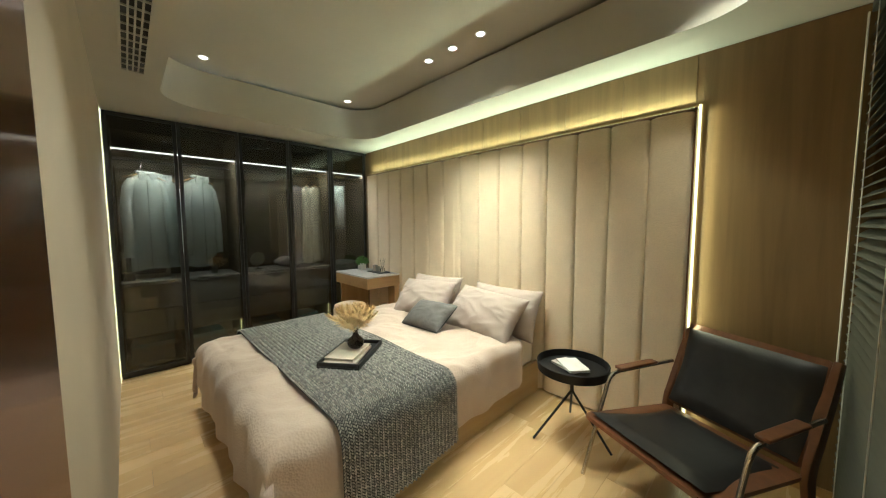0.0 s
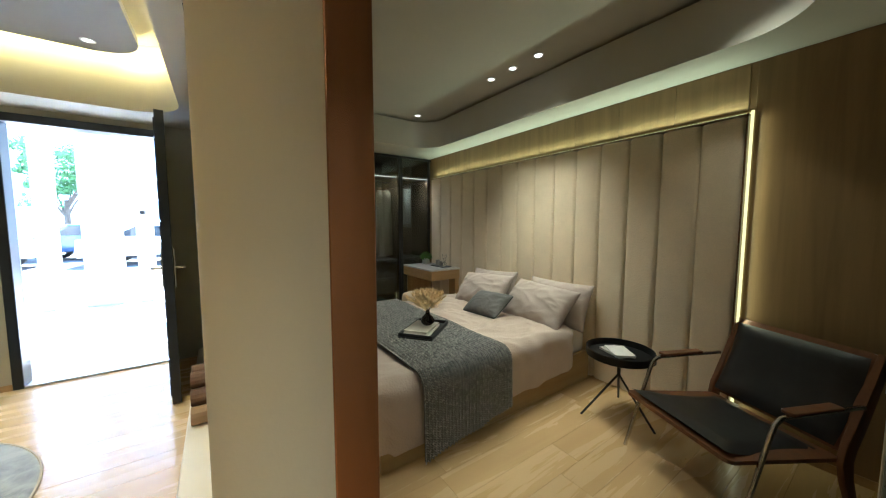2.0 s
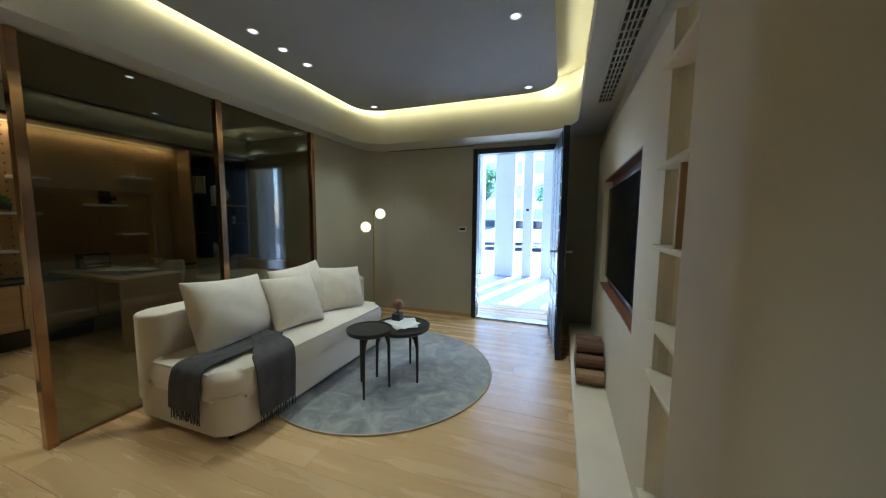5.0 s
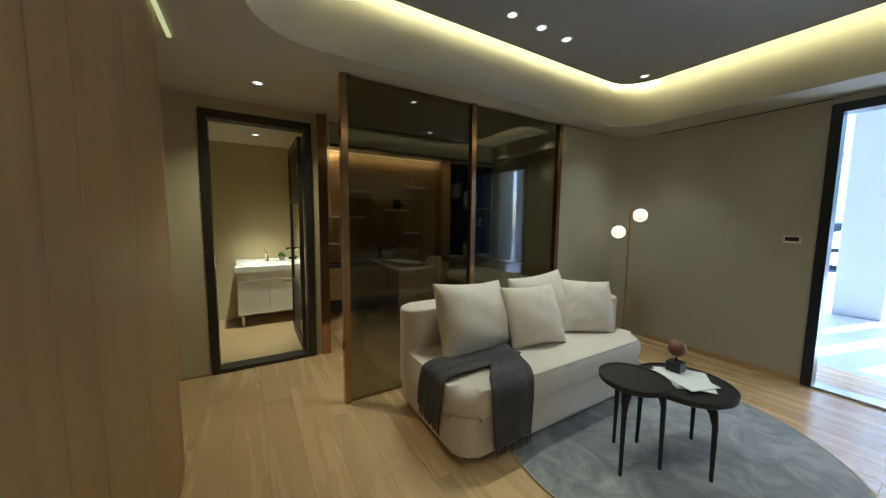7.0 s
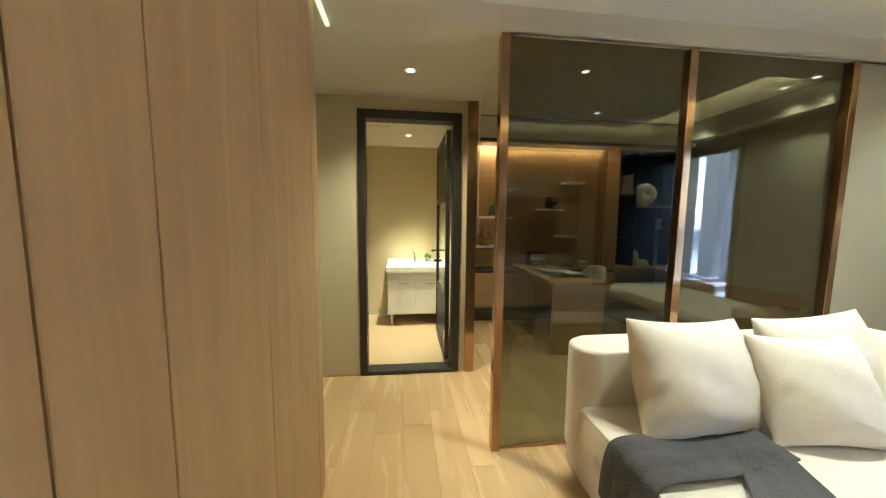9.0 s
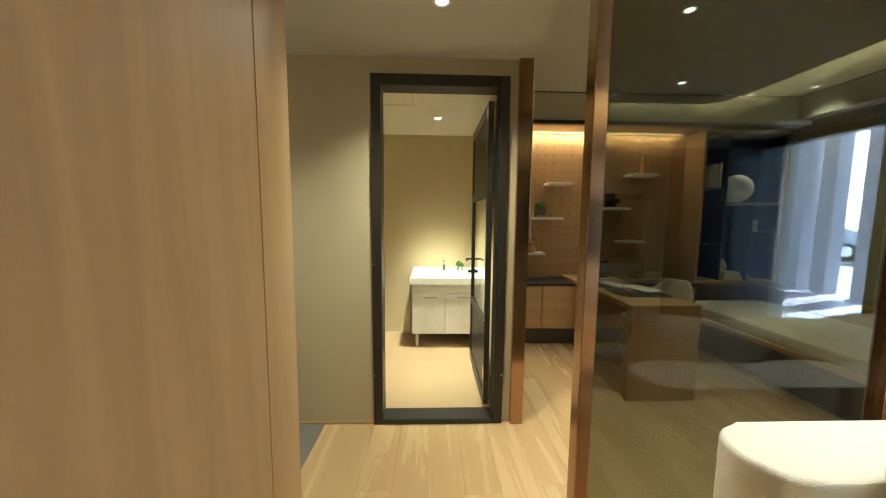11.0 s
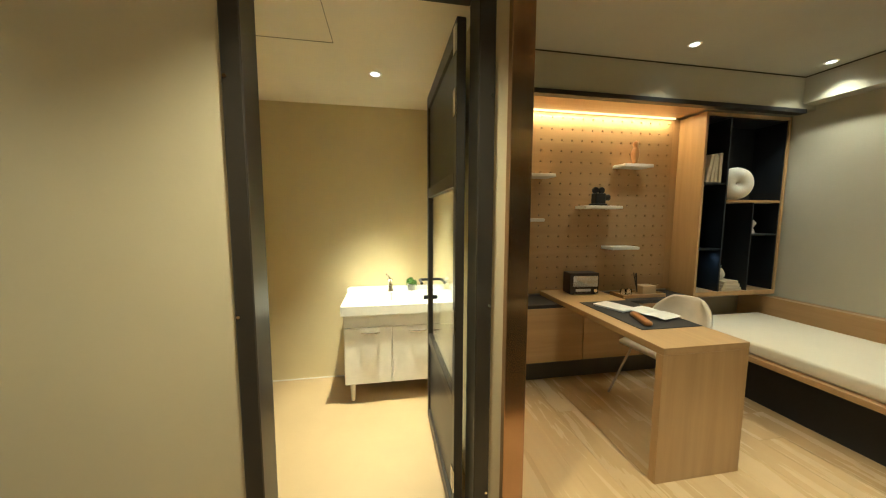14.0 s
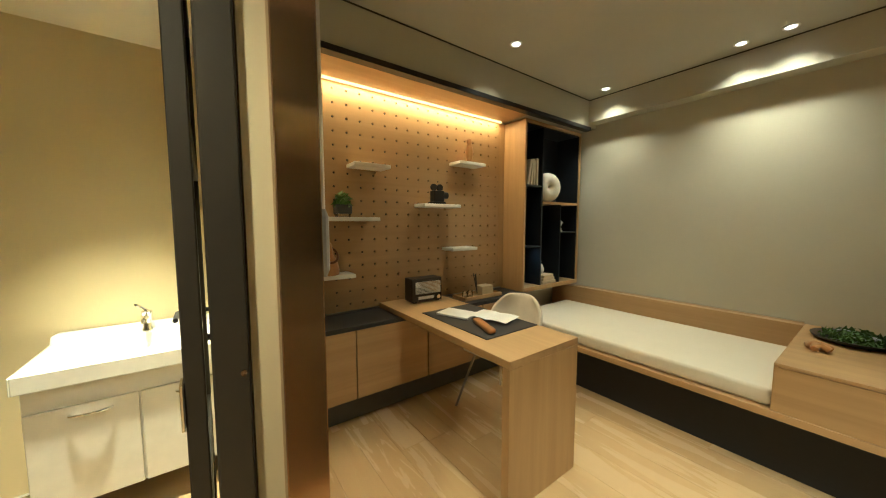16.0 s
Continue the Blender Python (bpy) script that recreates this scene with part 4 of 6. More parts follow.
def plume(seed, n_stems, spread, length, width):
    """Dried grass heads: many fine slivers round bent stems."""
    rnd = random.Random(seed)
    verts, faces = [], []
    for s in range(n_stems):
        ang, tilt = rnd.uniform(0, 6.28), rnd.uniform(0.1, spread)
        d = Vector((math.cos(ang) * math.sin(tilt), math.sin(ang) * math.sin(tilt), math.cos(tilt)))
        side = d.orthogonal().normalized()
        for k in range(120):
            f = rnd.uniform(0.30, 1.0)
            base = d * length * f + Vector((d.x, d.y, -0.25)) * 0.05 * f * f
            a = rnd.uniform(0, 6.28)
            out_ = (side * math.cos(a) + d.cross(side) * math.sin(a)) * width * rnd.uniform(0.4, 1.0) * math.sin(math.pi * min(1, (f - 0.22) / 0.8)) + d * rnd.uniform(0.01, 0.035)
            w_ = d.cross(out_).normalized() * 0.0022
            i = len(verts)
            tip = base + out_
            verts += [base - w_, base + w_, tip + w_ * 0.4, tip - w_ * 0.4]
            faces.append((i, i + 1, i + 2, i + 3))
        i = len(verts)
        w_ = side * 0.0012
        verts += [-w_, w_, d * length + w_ * 0.5, d * length - w_ * 0.5]
        faces.append((i, i + 1, i + 2, i + 3))
    me = bpy.data.meshes.new("plume")
    me.from_pydata([tuple(v) for v in verts], [], faces)
    bm = bmesh.new()
    bm.from_mesh(me)
    return bm


bm = plume(4, 52, 0.8, 0.20, 0.05)
bm.transform(Matrix.Translation((0, 0, 0.09)))
part("dried_grass", bm, M_PAMPAS, vase, "golden dried pampas plumes")

# side table
tb = thing("side_table", "round black metal tray table on thin tripod legs", "side table", (-1.90, -0.33, 0))
M_BLKMETAL = plain("black powder-coated metal", (0.014, 0.014, 0.015), 0.45, 0.4)
smooth(part("tray_top", lathe([(0.0, 0.445), (0.215, 0.445), (0.225, 0.45), (0.228, 0.505), (0.221, 0.507), (0.216, 0.46), (0.0, 0.457)], 48), M_BLKMETAL, tb), 40)
for s in (1, -1):
    part("tray_handle", box(-0.03, 0.03, s * 0.229, s * 0.236, 0.455, 0.50, 0.003), M_BLKMETAL, tb)
part("stem", tube([(0, 0, 0.30), (0, 0, 0.447)], 0.012, 10), M_BLKMETAL, tb)
for a in (85, 205, 325):
    c, s = math.cos(radians(a)), math.sin(radians(a))
    part("leg", tube([(0, 0, 0.31), (0.27 * c, 0.27 * s, 0.0)], 0.008, 8), M_BLKMETAL, tb)
book(0.20, 0.14, 0.016, M_BOOKCOVER, (-1.92, -0.36, 0.458), 70, "slim off-white book on the tray table", "books on the side table")
book(0.20, 0.14, 0.014, plain("white book cover", (0.74, 0.73, 0.70), 0.5), (-1.90, -0.33, 0.475), 50, "white book lying on another on the tray table", "books on the side table")

# lounge chair
ch_ = thing("lounge_chair", "black leather lounge chair with a walnut frame and steel arms", "armchair", (-1.75, 0.310, 0), -24.9)
ch_.scale = (0.965, 0.965, 0.965)
m, n, l, b = mat_base("black leather", 0.42)
mp = coords(n, l)
v = n.new("ShaderNodeTexVoronoi")
v.inputs["Scale"].default_value = 420
l.new(mp.outputs["Vector"], v.inputs["Vector"])
big = noise_tex(n, l, mp, 9, 4)
r_ = ramp(n, l, big.outputs["Fac"], [(0.3, (0.010, 0.010, 0.011)), (0.7, (0.022, 0.021, 0.021))])
l.new(r_.outputs["Color"], b.inputs["Base Color"])
bump(n, l, b, v.outputs["Distance"], 0.12, 0.001)
M_LEATHER = m


def pad(w0, w1, length, thick, bow, nu=12, nv=14):
    """An upholstered slab along local x with widths w0 to w1 and a shallow bow."""
    bm = bmesh.new()
    g = {}
    for s in (1, -1):
        for i in range(nu + 1):
            for j in range(nv + 1):
                u, v_ = i / nu, 2 * j / nv - 1
                if s == -1 and (i in (0, nu) or j in (0, nv)):
                    g[s, i, j] = g[1, i, j]
                    continue
                fat = max(0.0, (1 - abs(2 * u - 1) ** 8) * (1 - abs(v_) ** 8)) ** 0.5
                w_ = w0 + (w1 - w0) * u
                g[s, i, j] = bm.verts.new((u * length, v_ * w_ / 2, s * thick / 2 * fat + bow * (4 * u * (1 - u))))
    for s in (1, -1):
        for i in range(nu):
            for j in range(nv):
                q = [g[s, i, j], g[s, i + 1, j], g[s, i + 1, j + 1], g[s, i, j + 1]]
                bm.faces.new(q if s == 1 else q[::-1])
    return bm


bm = pad(0.52, 0.60, 0.60, 0.055, -0.025)
bm.transform(pose(-0.26, 0, 0.33, 0, -8, 0))
smooth(part("seat", bm, M_LEATHER, ch_, "black leather seat pad"), 60)
bm = pad(0.60, 0.615, 0.47, 0.075, 0.022)
bm.transform(pose(-0.30, 0, 0.37, 0, -112, 0))
smooth(part("backrest", bm, M_LEATHER, ch_, "black leather back pad"), 60)
bm = prism(round_rect(-0.31, 0.36, -0.325, 0.325, 0.03), 0, 0.02, 0.004)
bm.transform(pose(0, 0, 0.335, 0, -6, 0))
part("seat_frame", bm, M_CHAIRWOOD, ch_, "walnut seat board")
bm = prism(round_rect(-0.02, 0.50, -0.315, 0.315, 0.02), -0.018, 0.0, 0.004)
bm.transform(pose(-0.335, 0, 0.36, 0, -112, 0))
part("back_board", bm, M_CHAIRWOOD, ch_, "walnut back board")


def bent_plank(line, widths, y0, y1, bev=0.006):
    """A board cut to a bent outline in the side view, y1 - y0 thick."""
    one, two = [], []
    for k, (x, z) in enumerate(line):
        a, c = line[max(k - 1, 0)], line[min(k + 1, len(line) - 1)]
        d = Vector((c[0] - a[0], c[1] - a[1])).normalized()
        one.append((x - d.y * widths[k] / 2, z + d.x * widths[k] / 2))
        two.append((x + d.y * widths[k] / 2, z - d.x * widths[k] / 2))
    bm = prism(one + two[::-1], -y1, -y0, bev, 2)
    bm.transform(Matrix.Rotation(radians(90), 4, "X"))
    return bm


M_STEEL = metal("brushed steel", (0.62, 0.58, 0.52), 0.25)
for s in (1, -1):
    lo, hi = sorted((s * 0.312, s * 0.342))
    smooth(part("side_frame", bent_plank([(-0.525, 0.825), (-0.48, 0.70), (-0.43, 0.57), (-0.385, 0.46), (-0.345, 0.38), (-0.325, 0.30), (-0.345, 0.20), (-0.39, 0.09), (-0.43, 0.0)], [0.050, 0.058, 0.066, 0.072, 0.074, 0.062, 0.050, 0.040, 0.034], lo, hi), M_CHAIRWOOD, ch_, "bent walnut side frame and back leg"), 30)
    smooth(part("front_leg", tube([(-0.38, s * 0.345, 0.588), (0.08, s * 0.345, 0.588), (0.115, s * 0.345, 0.582), (0.145, s * 0.345, 0.560), (0.165, s * 0.345, 0.515), (0.33, s * 0.345, 0.0)], 0.0115, 10), M_STEEL, ch_, "bent steel arm and front leg"), 50)
    part("armrest", prism(round_rect(-0.22, 0.085, s * 0.345 - 0.028, s * 0.345 + 0.028, 0.012, 4), 0.5995, 0.616, 0.005), M_CHAIRWOOD, ch_, "walnut arm pad")

# venetian blind over the bedroom window
win = tagged(new("window_1"), "bedroom window behind a closed-down venetian blind", "window", kind="structure")
bm = box(-1.95, -1.90, 0.91, 0.98, 0.08, 2.43)
box(-0.45, -0.40, 0.91, 0.98, 0.08, 2.43, bm=bm)
box(-1.90, -0.45, 0.91, 0.98, 0.08, 0.14, bm=bm)
box(-1.90, -0.45, 0.91, 0.98, 2.37, 2.43, bm=bm)
part("window_frame", bm, M_BLACKFRAME, win)
part("pane", box(-1.90, -0.45, 0.945, 0.949, 0.14, 2.37), tinted_glass("dark window glass", (0.5, 0.52, 0.5)), win)
blind = thing("venetian_blind", "grey-green wooden venetian blind, slats tilted", "blind", (-1.3, 0.86, 2.4))
M_SLAT = plain("grey-green slat", (0.095, 0.098, 0.08), 0.5)
slat = None
for k in range(52):
    z = 0.12 + k * 0.0435
    bm = box(-2.29, -0.42, -0.026, 0.026, -0.0015, 0.0015, 0.0007)
    bm.transform(pose(0, 0, 0, 40, 0, 0))
    if slat is None:
        slat = part("slat", bm, M_SLAT, blind)
        slat.location = Vector((0, 0.86, z)) - blind.location + Vector((0, 0, 0))
        slat.location.x = -blind.location.x
    else:
        bm.free()
        o = slat.copy()
        scene.collection.objects.link(o)
        o.location.z = z - blind.location.z
add(blind, "head_rail", box(-2.30, -0.42, 0.83, 0.89, 2.385, 2.432, 0.003), M_SLAT)
add(blind, "bottom_rail", box(-2.29, -0.42, 0.845, 0.88, 0.075, 0.095, 0.003), M_SLAT)
for x in (-2.18, -1.6, -0.6):
    add(blind, "cord", tube([(x, 0.836, 2.39), (x, 0.836, 0.09)], 0.0022, 6), M_WHITE)
for dx in (0, 0.012):
    add(blind, "side_cord", tube([(-2.305 + dx, 0.822, 2.39), (-2.305 + dx, 0.822, 0.55)], 0.0035, 6), M_WHITE, "white pull cord")

# wardrobe
WY = -3.55
ward = thing("wardrobe", "built-in wardrobe with black framed smoked glass doors and lit shelves", "wardrobe", (-0.97, -3.85, 0))
M_WARDIN = wood("grey-brown wardrobe lining", (0.15, 0.12, 0.08), (0.10, 0.08, 0.05), "z", 0.5)
M_DRAWER = plain("taupe drawer front", (0.36, 0.33, 0.27), 0.45)
add(ward, "back", box(XW, 0.29, -4.19, -4.15, 0.0, 2.43), M_WARDIN)
add(ward, "plinth", box(XW, 0.29, -4.15, WY - 0.03, 0.0, 0.06), M_BLACK)
add(ward, "top", box(XW, 0.29, -4.15, WY - 0.03, 2.40, 2.432), M_BLACK)
add(ward, "bottom", box(XW, 0.29, -4.15, WY - 0.03, 0.06, 0.08), M_WARDIN)
DX = [0.295, -0.21, -0.735, -1.255, -1.775, -2.29]
for x in (0.27, -0.72, -1.765, -2.31):
    add(ward, "divider", box(x - 0.018, x + 0.018, -4.15, WY - 0.05, 0.08, 2.40), M_WARDIN)
for x0, x1 in ((-0.702, 0.252), (-1.747, -0.738), (-2.292, -1.783)):
    add(ward, "upper_shelf", box(x0, x1, -4.15, WY - 0.06, 2.13, 2.155), M_WARDIN)
    add(ward, "led_line", box(x0, x1, WY - 0.085, WY - 0.07, 2.116, 2.128), M_LED_W, "white led line")
    strip_lamp(((x0 + x1) / 2, WY - 0.11, 2.11), ((x0 + x1) / 2, WY - 0.30, 1.2), x1 - x0, 0.015, 0.75 * (x1 - x0), (1.0, 0.92, 0.78))
    add(ward, "led_line", box(x0 + 0.002, x0 + 0.008, WY - 0.12, WY - 0.11, 0.10, 0.35), M_LED, "short upright led line")
    strip_lamp((x0 + 0.012, WY - 0.115, 0.22), (x0 + 0.4, WY - 0.25, 0.2), 0.01, 0.24, 0.16, (1.0, 0.90, 0.62))
    add(ward, "counter", box(x0, x1, -4.15, WY - 0.07, 0.86, 0.885, 0.002), plain("pale counter", (0.50, 0.48, 0.44), 0.3))
    for z0, z1 in ((0.36, 0.60), (0.61, 0.85)):
        n_ = 2 if x1 - x0 > 0.6 else 1
        for k in range(n_):
            a, c = x0 + (x1 - x0) * k / n_, x0 + (x1 - x0) * (k + 1) / n_
            d_ = add(ward, "drawer", box(a + 0.004, c - 0.004, -4.1, WY - 0.09, z0, z1, 0.002), M_DRAWER)
for k in range(5):
    x1, x0 = DX[k] - 0.003, DX[k + 1] + 0.003
    bm = box(x0, x0 + 0.028, WY - 0.028, WY, 0.03, 2.428, 0.002)
    box(x1 - 0.028, x1, WY - 0.028, WY, 0.03, 2.428, 0.002, bm=bm)
    box(x0 + 0.028, x1 - 0.028, WY - 0.028, WY, 0.03, 0.06, 0.002, bm=bm)
    box(x0 + 0.028, x1 - 0.028, WY - 0.028, WY, 2.395, 2.428, 0.002, bm=bm)
    d_ = add(ward, "door", bm, M_BLACK, "black framed glass door")
    g_ = add(ward, "glass", box(x0 + 0.028, x1 - 0.028, WY - 0.016, WY - 0.015, 0.06, 2.395), M_GLASS_WARD, "smoked glass")
    g_.parent = d_
    g_.visible_shadow = False


M_SHIRT = fabric("pale blue-white shirt cotton", (0.56, 0.62, 0.62), 500, 0.2, 0.05)
M_DRESS = fabric("ivory dress cloth", (0.70, 0.68, 0.56), 500, 0.2, 0.05)
M_COAT = fabric("grey-violet coat cloth", (0.16, 0.14, 0.15), 400, 0.3, 0.1)


def loft(rings, seed, folds=7, depth=0.06, steps=40):
    """A hanging cloth tube through flat rings of (height, half width, half depth), with upright folds."""
    rnd = random.Random(seed)
    ph = [rnd.uniform(0, 6.28) for _ in range(3)]
    bm = bmesh.new()
    rows = []
    z_lo = rings[-1][0]
    fine = []
    for (z0, a0, c0), (z1, a1, c1) in zip(rings, rings[1:]):
        for k in range(4):
            f = k / 4
            fine.append((z0 + (z1 - z0) * f, a0 + (a1 - a0) * f, c0 + (c1 - c0) * f))
    fine.append(rings[-1])
    for z, a, c in fine:
        low = min(1.0, z / z_lo)
        row = []
        for k in range(steps):
            t = 2 * math.pi * k / steps
            w = 1 + depth * low * math.sin(folds * t + ph[0]) + 0.5 * depth * math.sin(3 * t + ph[1] + 6 * z)
            row.append(bm.verts.new((a * math.cos(t) * (0.6 + 0.4 * w), c * math.sin(t) * w, z + 0.012 * low * math.sin(2 * t + ph[2]))))
        rows.append(row)
    for lo, hi in zip(rows, rows[1:]):
        for k in range(steps):
            bm.faces.new((lo[k], lo[(k + 1) % steps], hi[(k + 1) % steps], hi[k]))
    bm.faces.new(rows[0])
    bm.faces.new(rows[-1])
    bmesh.ops.recalc_face_normals(bm, faces=bm.faces)
    return bm


def hung(name, label, rings, mat, at, turn, seed, folds=7, depth=0.06):
    g_ = thing(name, label, "clothes", at, turn, "hanging clothes")
    smooth(part("body", loft(rings, seed, folds, depth), mat, g_), 60)
    part("hanger", tube([(-0.17, 0, -0.05), (0, 0, 0.014), (0.17, 0, -0.05)], 0.007, 6), M_OAK, g_, "wooden hanger")
    part("hook", tube([(0, 0, 0.01), (0, 0, 0.06), (0.015, 0, 0.08), (0.03, 0, 0.065)], 0.0025, 6), M_CHROME, g_)
    return g_


def sleeves(g_, mat, x, length, r, seed):
    rnd = random.Random(seed)
    for s_ in (1, -1):
        pts = [(s_ * (x - 0.03), 0, -0.075), (s_ * (x + 0.01), 0.005, -0.14), (s_ * (x + 0.045), 0.015, -0.34), (s_ * (x + 0.04), 0.03 + rnd.uniform(0, 0.02), -0.34 - (length - 0.34) * 0.55), (s_ * (x + 0.05), 0.035, -length)]
        smooth(part("sleeve", tube(pts, r, 12, [r * 0.9, r, r * 0.92, r * 0.85, r * 0.72]), mat, g_), 60)
        smooth(part("cuff", tube([(s_ * (x + 0.05), 0.035, -length + 0.005), (s_ * (x + 0.051), 0.035, -length - 0.06)], r * 0.76, 12), mat, g_), 50)


def shirt(label, at, turn, seed):
    g_ = hung("shirt", label, [(-0.005, 0.045, 0.045), (-0.035, 0.085, 0.05), (-0.065, 0.12, 0.055), (-0.11, 0.142, 0.06), (-0.25, 0.135, 0.075), (-0.6, 0.14, 0.075), (-0.95, 0.15, 0.075)], M_SHIRT, at, turn, seed)
    sleeves(g_, M_SHIRT, 0.125, 0.76, 0.045, seed)
    smooth(part("collar_band", tube([(0.06 * math.cos(radians(a)), 0.05 * math.sin(radians(a)), 0.012 - 0.012 * math.sin(radians(a))) for a in range(0, 360, 30)], 0.014, 8, closed=True), M_SHIRT, g_), 60)
    for s_ in (1, -1):
        bm = prism([(s_ * 0.004, 0.0), (s_ * 0.062, 0.022), (s_ * 0.075, -0.035), (s_ * 0.045, -0.085)][::s_], -0.004, 0.004)
        bm.transform(pose(0, 0.062, 0, 80, 0, 0))
        part("collar", bm, M_SHIRT, g_)
    part("placket", box(-0.016, 0.016, 0.070, 0.082, -0.93, -0.06, 0.002), M_SHIRT, g_)
    for k in range(6):
        part("button", tube([(0, 0.081, -0.12 - 0.14 * k), (0, 0.086, -0.12 - 0.14 * k)], 0.006, 8), M_WHITE, g_)


shirt("pale blue-white shirt hanging in the wardrobe", (0.03, -3.84, 1.935), 20, 1)
shirt("pale blue-white shirt hanging behind another in the wardrobe", (-0.10, -3.98, 1.935), 25, 2)
shirt("pale blue-white shirt hanging in the wardrobe", (-0.40, -3.84, 1.935), 30, 3)
DRESS = [(-0.02, 0.09, 0.035), (-0.05, 0.12, 0.05), (-0.22, 0.115, 0.055), (-0.40, 0.11, 0.055), (-0.70, 0.15, 0.07), (-1.02, 0.19, 0.085)]
hung("dress", "ivory sleeveless dress hanging in the wardrobe", DRESS, M_DRESS, (-1.68, -3.84, 1.95), 40, 5, 9, 0.16)
hung("dress", "ivory sleeveless dress hanging in the wardrobe", DRESS, M_DRESS, (-1.58, -3.86, 1.95), 50, 6, 9, 0.16)
g_ = hung("coat", "grey-violet coat hanging in the wardrobe", [(-0.01, 0.06, 0.05), (-0.06, 0.17, 0.07), (-0.4, 0.18, 0.085), (-1.02, 0.20, 0.09)], M_COAT, (-1.42, -3.86, 1.95), 55, 7, 5, 0.08)
sleeves(g_, M_COAT, 0.18, 0.62, 0.06, 7)
g_ = thing("scarf", "pale fringed scarf hanging in the wardrobe", "clothes", (-2.03, -3.84, 1.98), 0, "hanging clothes")
smooth(part("cloth", loft([(0.0, 0.075, 0.02), (-0.25, 0.07, 0.025), (-0.55, 0.075, 0.022)], 8, 5, 0.12), M_SHIRT, g_), 60)
bm = bmesh.new()
for k in range(14):
    merge(bm, tube([(-0.07 + 0.0108 * k, 0.01, -0.545), (-0.07 + 0.0108 * k, 0.01, -0.62)], 0.0025, 5))
tagged(part("fringe", bm, M_SHIRT, g_), kind="stuff")
for x0, x1 in ((-0.702, 0.252), (-1.747, -0.738), (-2.292, -1.783)):
    rod = thing("clothes_rail", "dark hanging rail in the wardrobe", "rail", ((x0 + x1) / 2, -3.85, 2.06))
    add(rod, "bar", tube([(x0, -3.85, 2.06), (x1, -3.85, 2.06)], 0.01, 8), M_BLACK)
for k, (x, w_) in enumerate(((-0.36, 0.34), (-0.98, 0.30), (-1.45, 0.26), (0.05, 0.32))):
    bx = thing("storage_box", "teal-lidded dark storage box on the wardrobe floor", "box", (x, -3.80, 0.081), 4 * (-1) ** k, "storage boxes")
    part("body", box(-w_ / 2, w_ / 2, -0.13, 0.13, 0, 0.15, 0.003), plain("dark slate card", (0.04, 0.05, 0.055), 0.6), bx)
    part("lid", box(-w_ / 2 - 0.004, w_ / 2 + 0.004, -0.134, 0.134, 0.151, 0.19, 0.004), plain("teal card", (0.05, 0.12, 0.14), 0.55), bx, "teal lid")
fr_ = thing("picture_frame", "pale framed dark picture leaning in the wardrobe", "picture frame", (0.06, -3.93, 0.886))
bm = box(-0.19, 0.19, -0.012, 0.012, 0, 0.28)
bm.transform(pose(0, 0, 0, 8, 0, 0))
part("frame", bm, plain("pale frame", (0.5, 0.46, 0.38), 0.5), fr_)
bm = box(-0.15, 0.15, 0.0125, 0.014, 0.04, 0.24)
bm.transform(pose(0, 0, 0, 8, 0, 0))
part("picture", bm, plain("dark print", (0.08, 0.08, 0.08), 0.4, vary=0.4), fr_)
bag = thing("handbag", "dark handbag on the wardrobe counter", "bag", (0.20, -3.80, 0.886))
smooth(part("body", box(-0.05, 0.05, -0.04, 0.04, 0, 0.09, 0.02, 3), M_LEATHER, bag))
gr = thing("dried_bouquet", "small dried flower bouquet on the wardrobe counter", "dried flowers", (-0.50, -3.85, 0.886))
part("holder", lathe([(0, 0), (0.03, 0), (0.035, 0.08), (0.025, 0.085), (0, 0.02)], 16), M_DRAWER, gr)
bm = plume(8, 12, 0.6, 0.15, 0.03)
bm.transform(Matrix.Translation((0, 0, 0.06)))
part("flowers", bm, fabric("dusky dried flowers", (0.30, 0.16, 0.09), 300, 0.6, 0.3), gr)
mir = thing("table_mirror", "round table mirror on the wardrobe counter", "mirror", (-0.93, -3.80, 0.886), 15)
bm = lathe([(0, -0.006), (0.085, -0.006), (0.088, 0), (0.085, 0.006), (0, 0.006)], 32)
bm.transform(pose(0, 0, 0.13, 80, 0, 0))
smooth(part("glass", bm, plain("cream mirror face", (0.55, 0.53, 0.45), 0.15), mir), 40)
part("stand", lathe([(0, 0), (0.05, 0), (0.05, 0.01), (0.008, 0.015), (0.008, 0.05), (0, 0.05)], 20), M_CHROME, mir)
bagb = thing("folded_clothes", "crumpled grey clothes on the wardrobe counter", "clothes", (-1.30, -3.82, 0.886))
smooth(part("cloth", pillow(0.34, 0.22, 0.14, 77), M_COAT, bagb), 180).location = (0, 0, 0.07)

# dressing table, stool and what stands on it
M_MARBLE = paint("white marble top", (0.66, 0.64, 0.62), 0.2, 0.08, 8)
dt = thing("dressing_table", "wall-hung oak dressing table with a white marble top", "dressing table", (-2.06, -3.12, 0))
add(dt, "top", box(-2.27, -1.80, -3.53, -2.74, 0.785, 0.805, 0.003), M_MARBLE, "white marble top")
add(dt, "drawer_box", box(-2.27, -1.80, -3.53, -2.74, 0.66, 0.784, 0.003), M_OAK)
add(dt, "side_panel", box(-2.27, -1.86, -3.53, -3.50, 0.0, 0.66), M_OAK_V)
add(dt, "leg_panel", box(-2.27, -2.20, -2.90, -2.76, 0.0, 0.66, 0.003), M_OAK_V)
st = thing("stool", "round cream boucle stool at the dressing table", "stool", (-1.72, -3.02, 0))
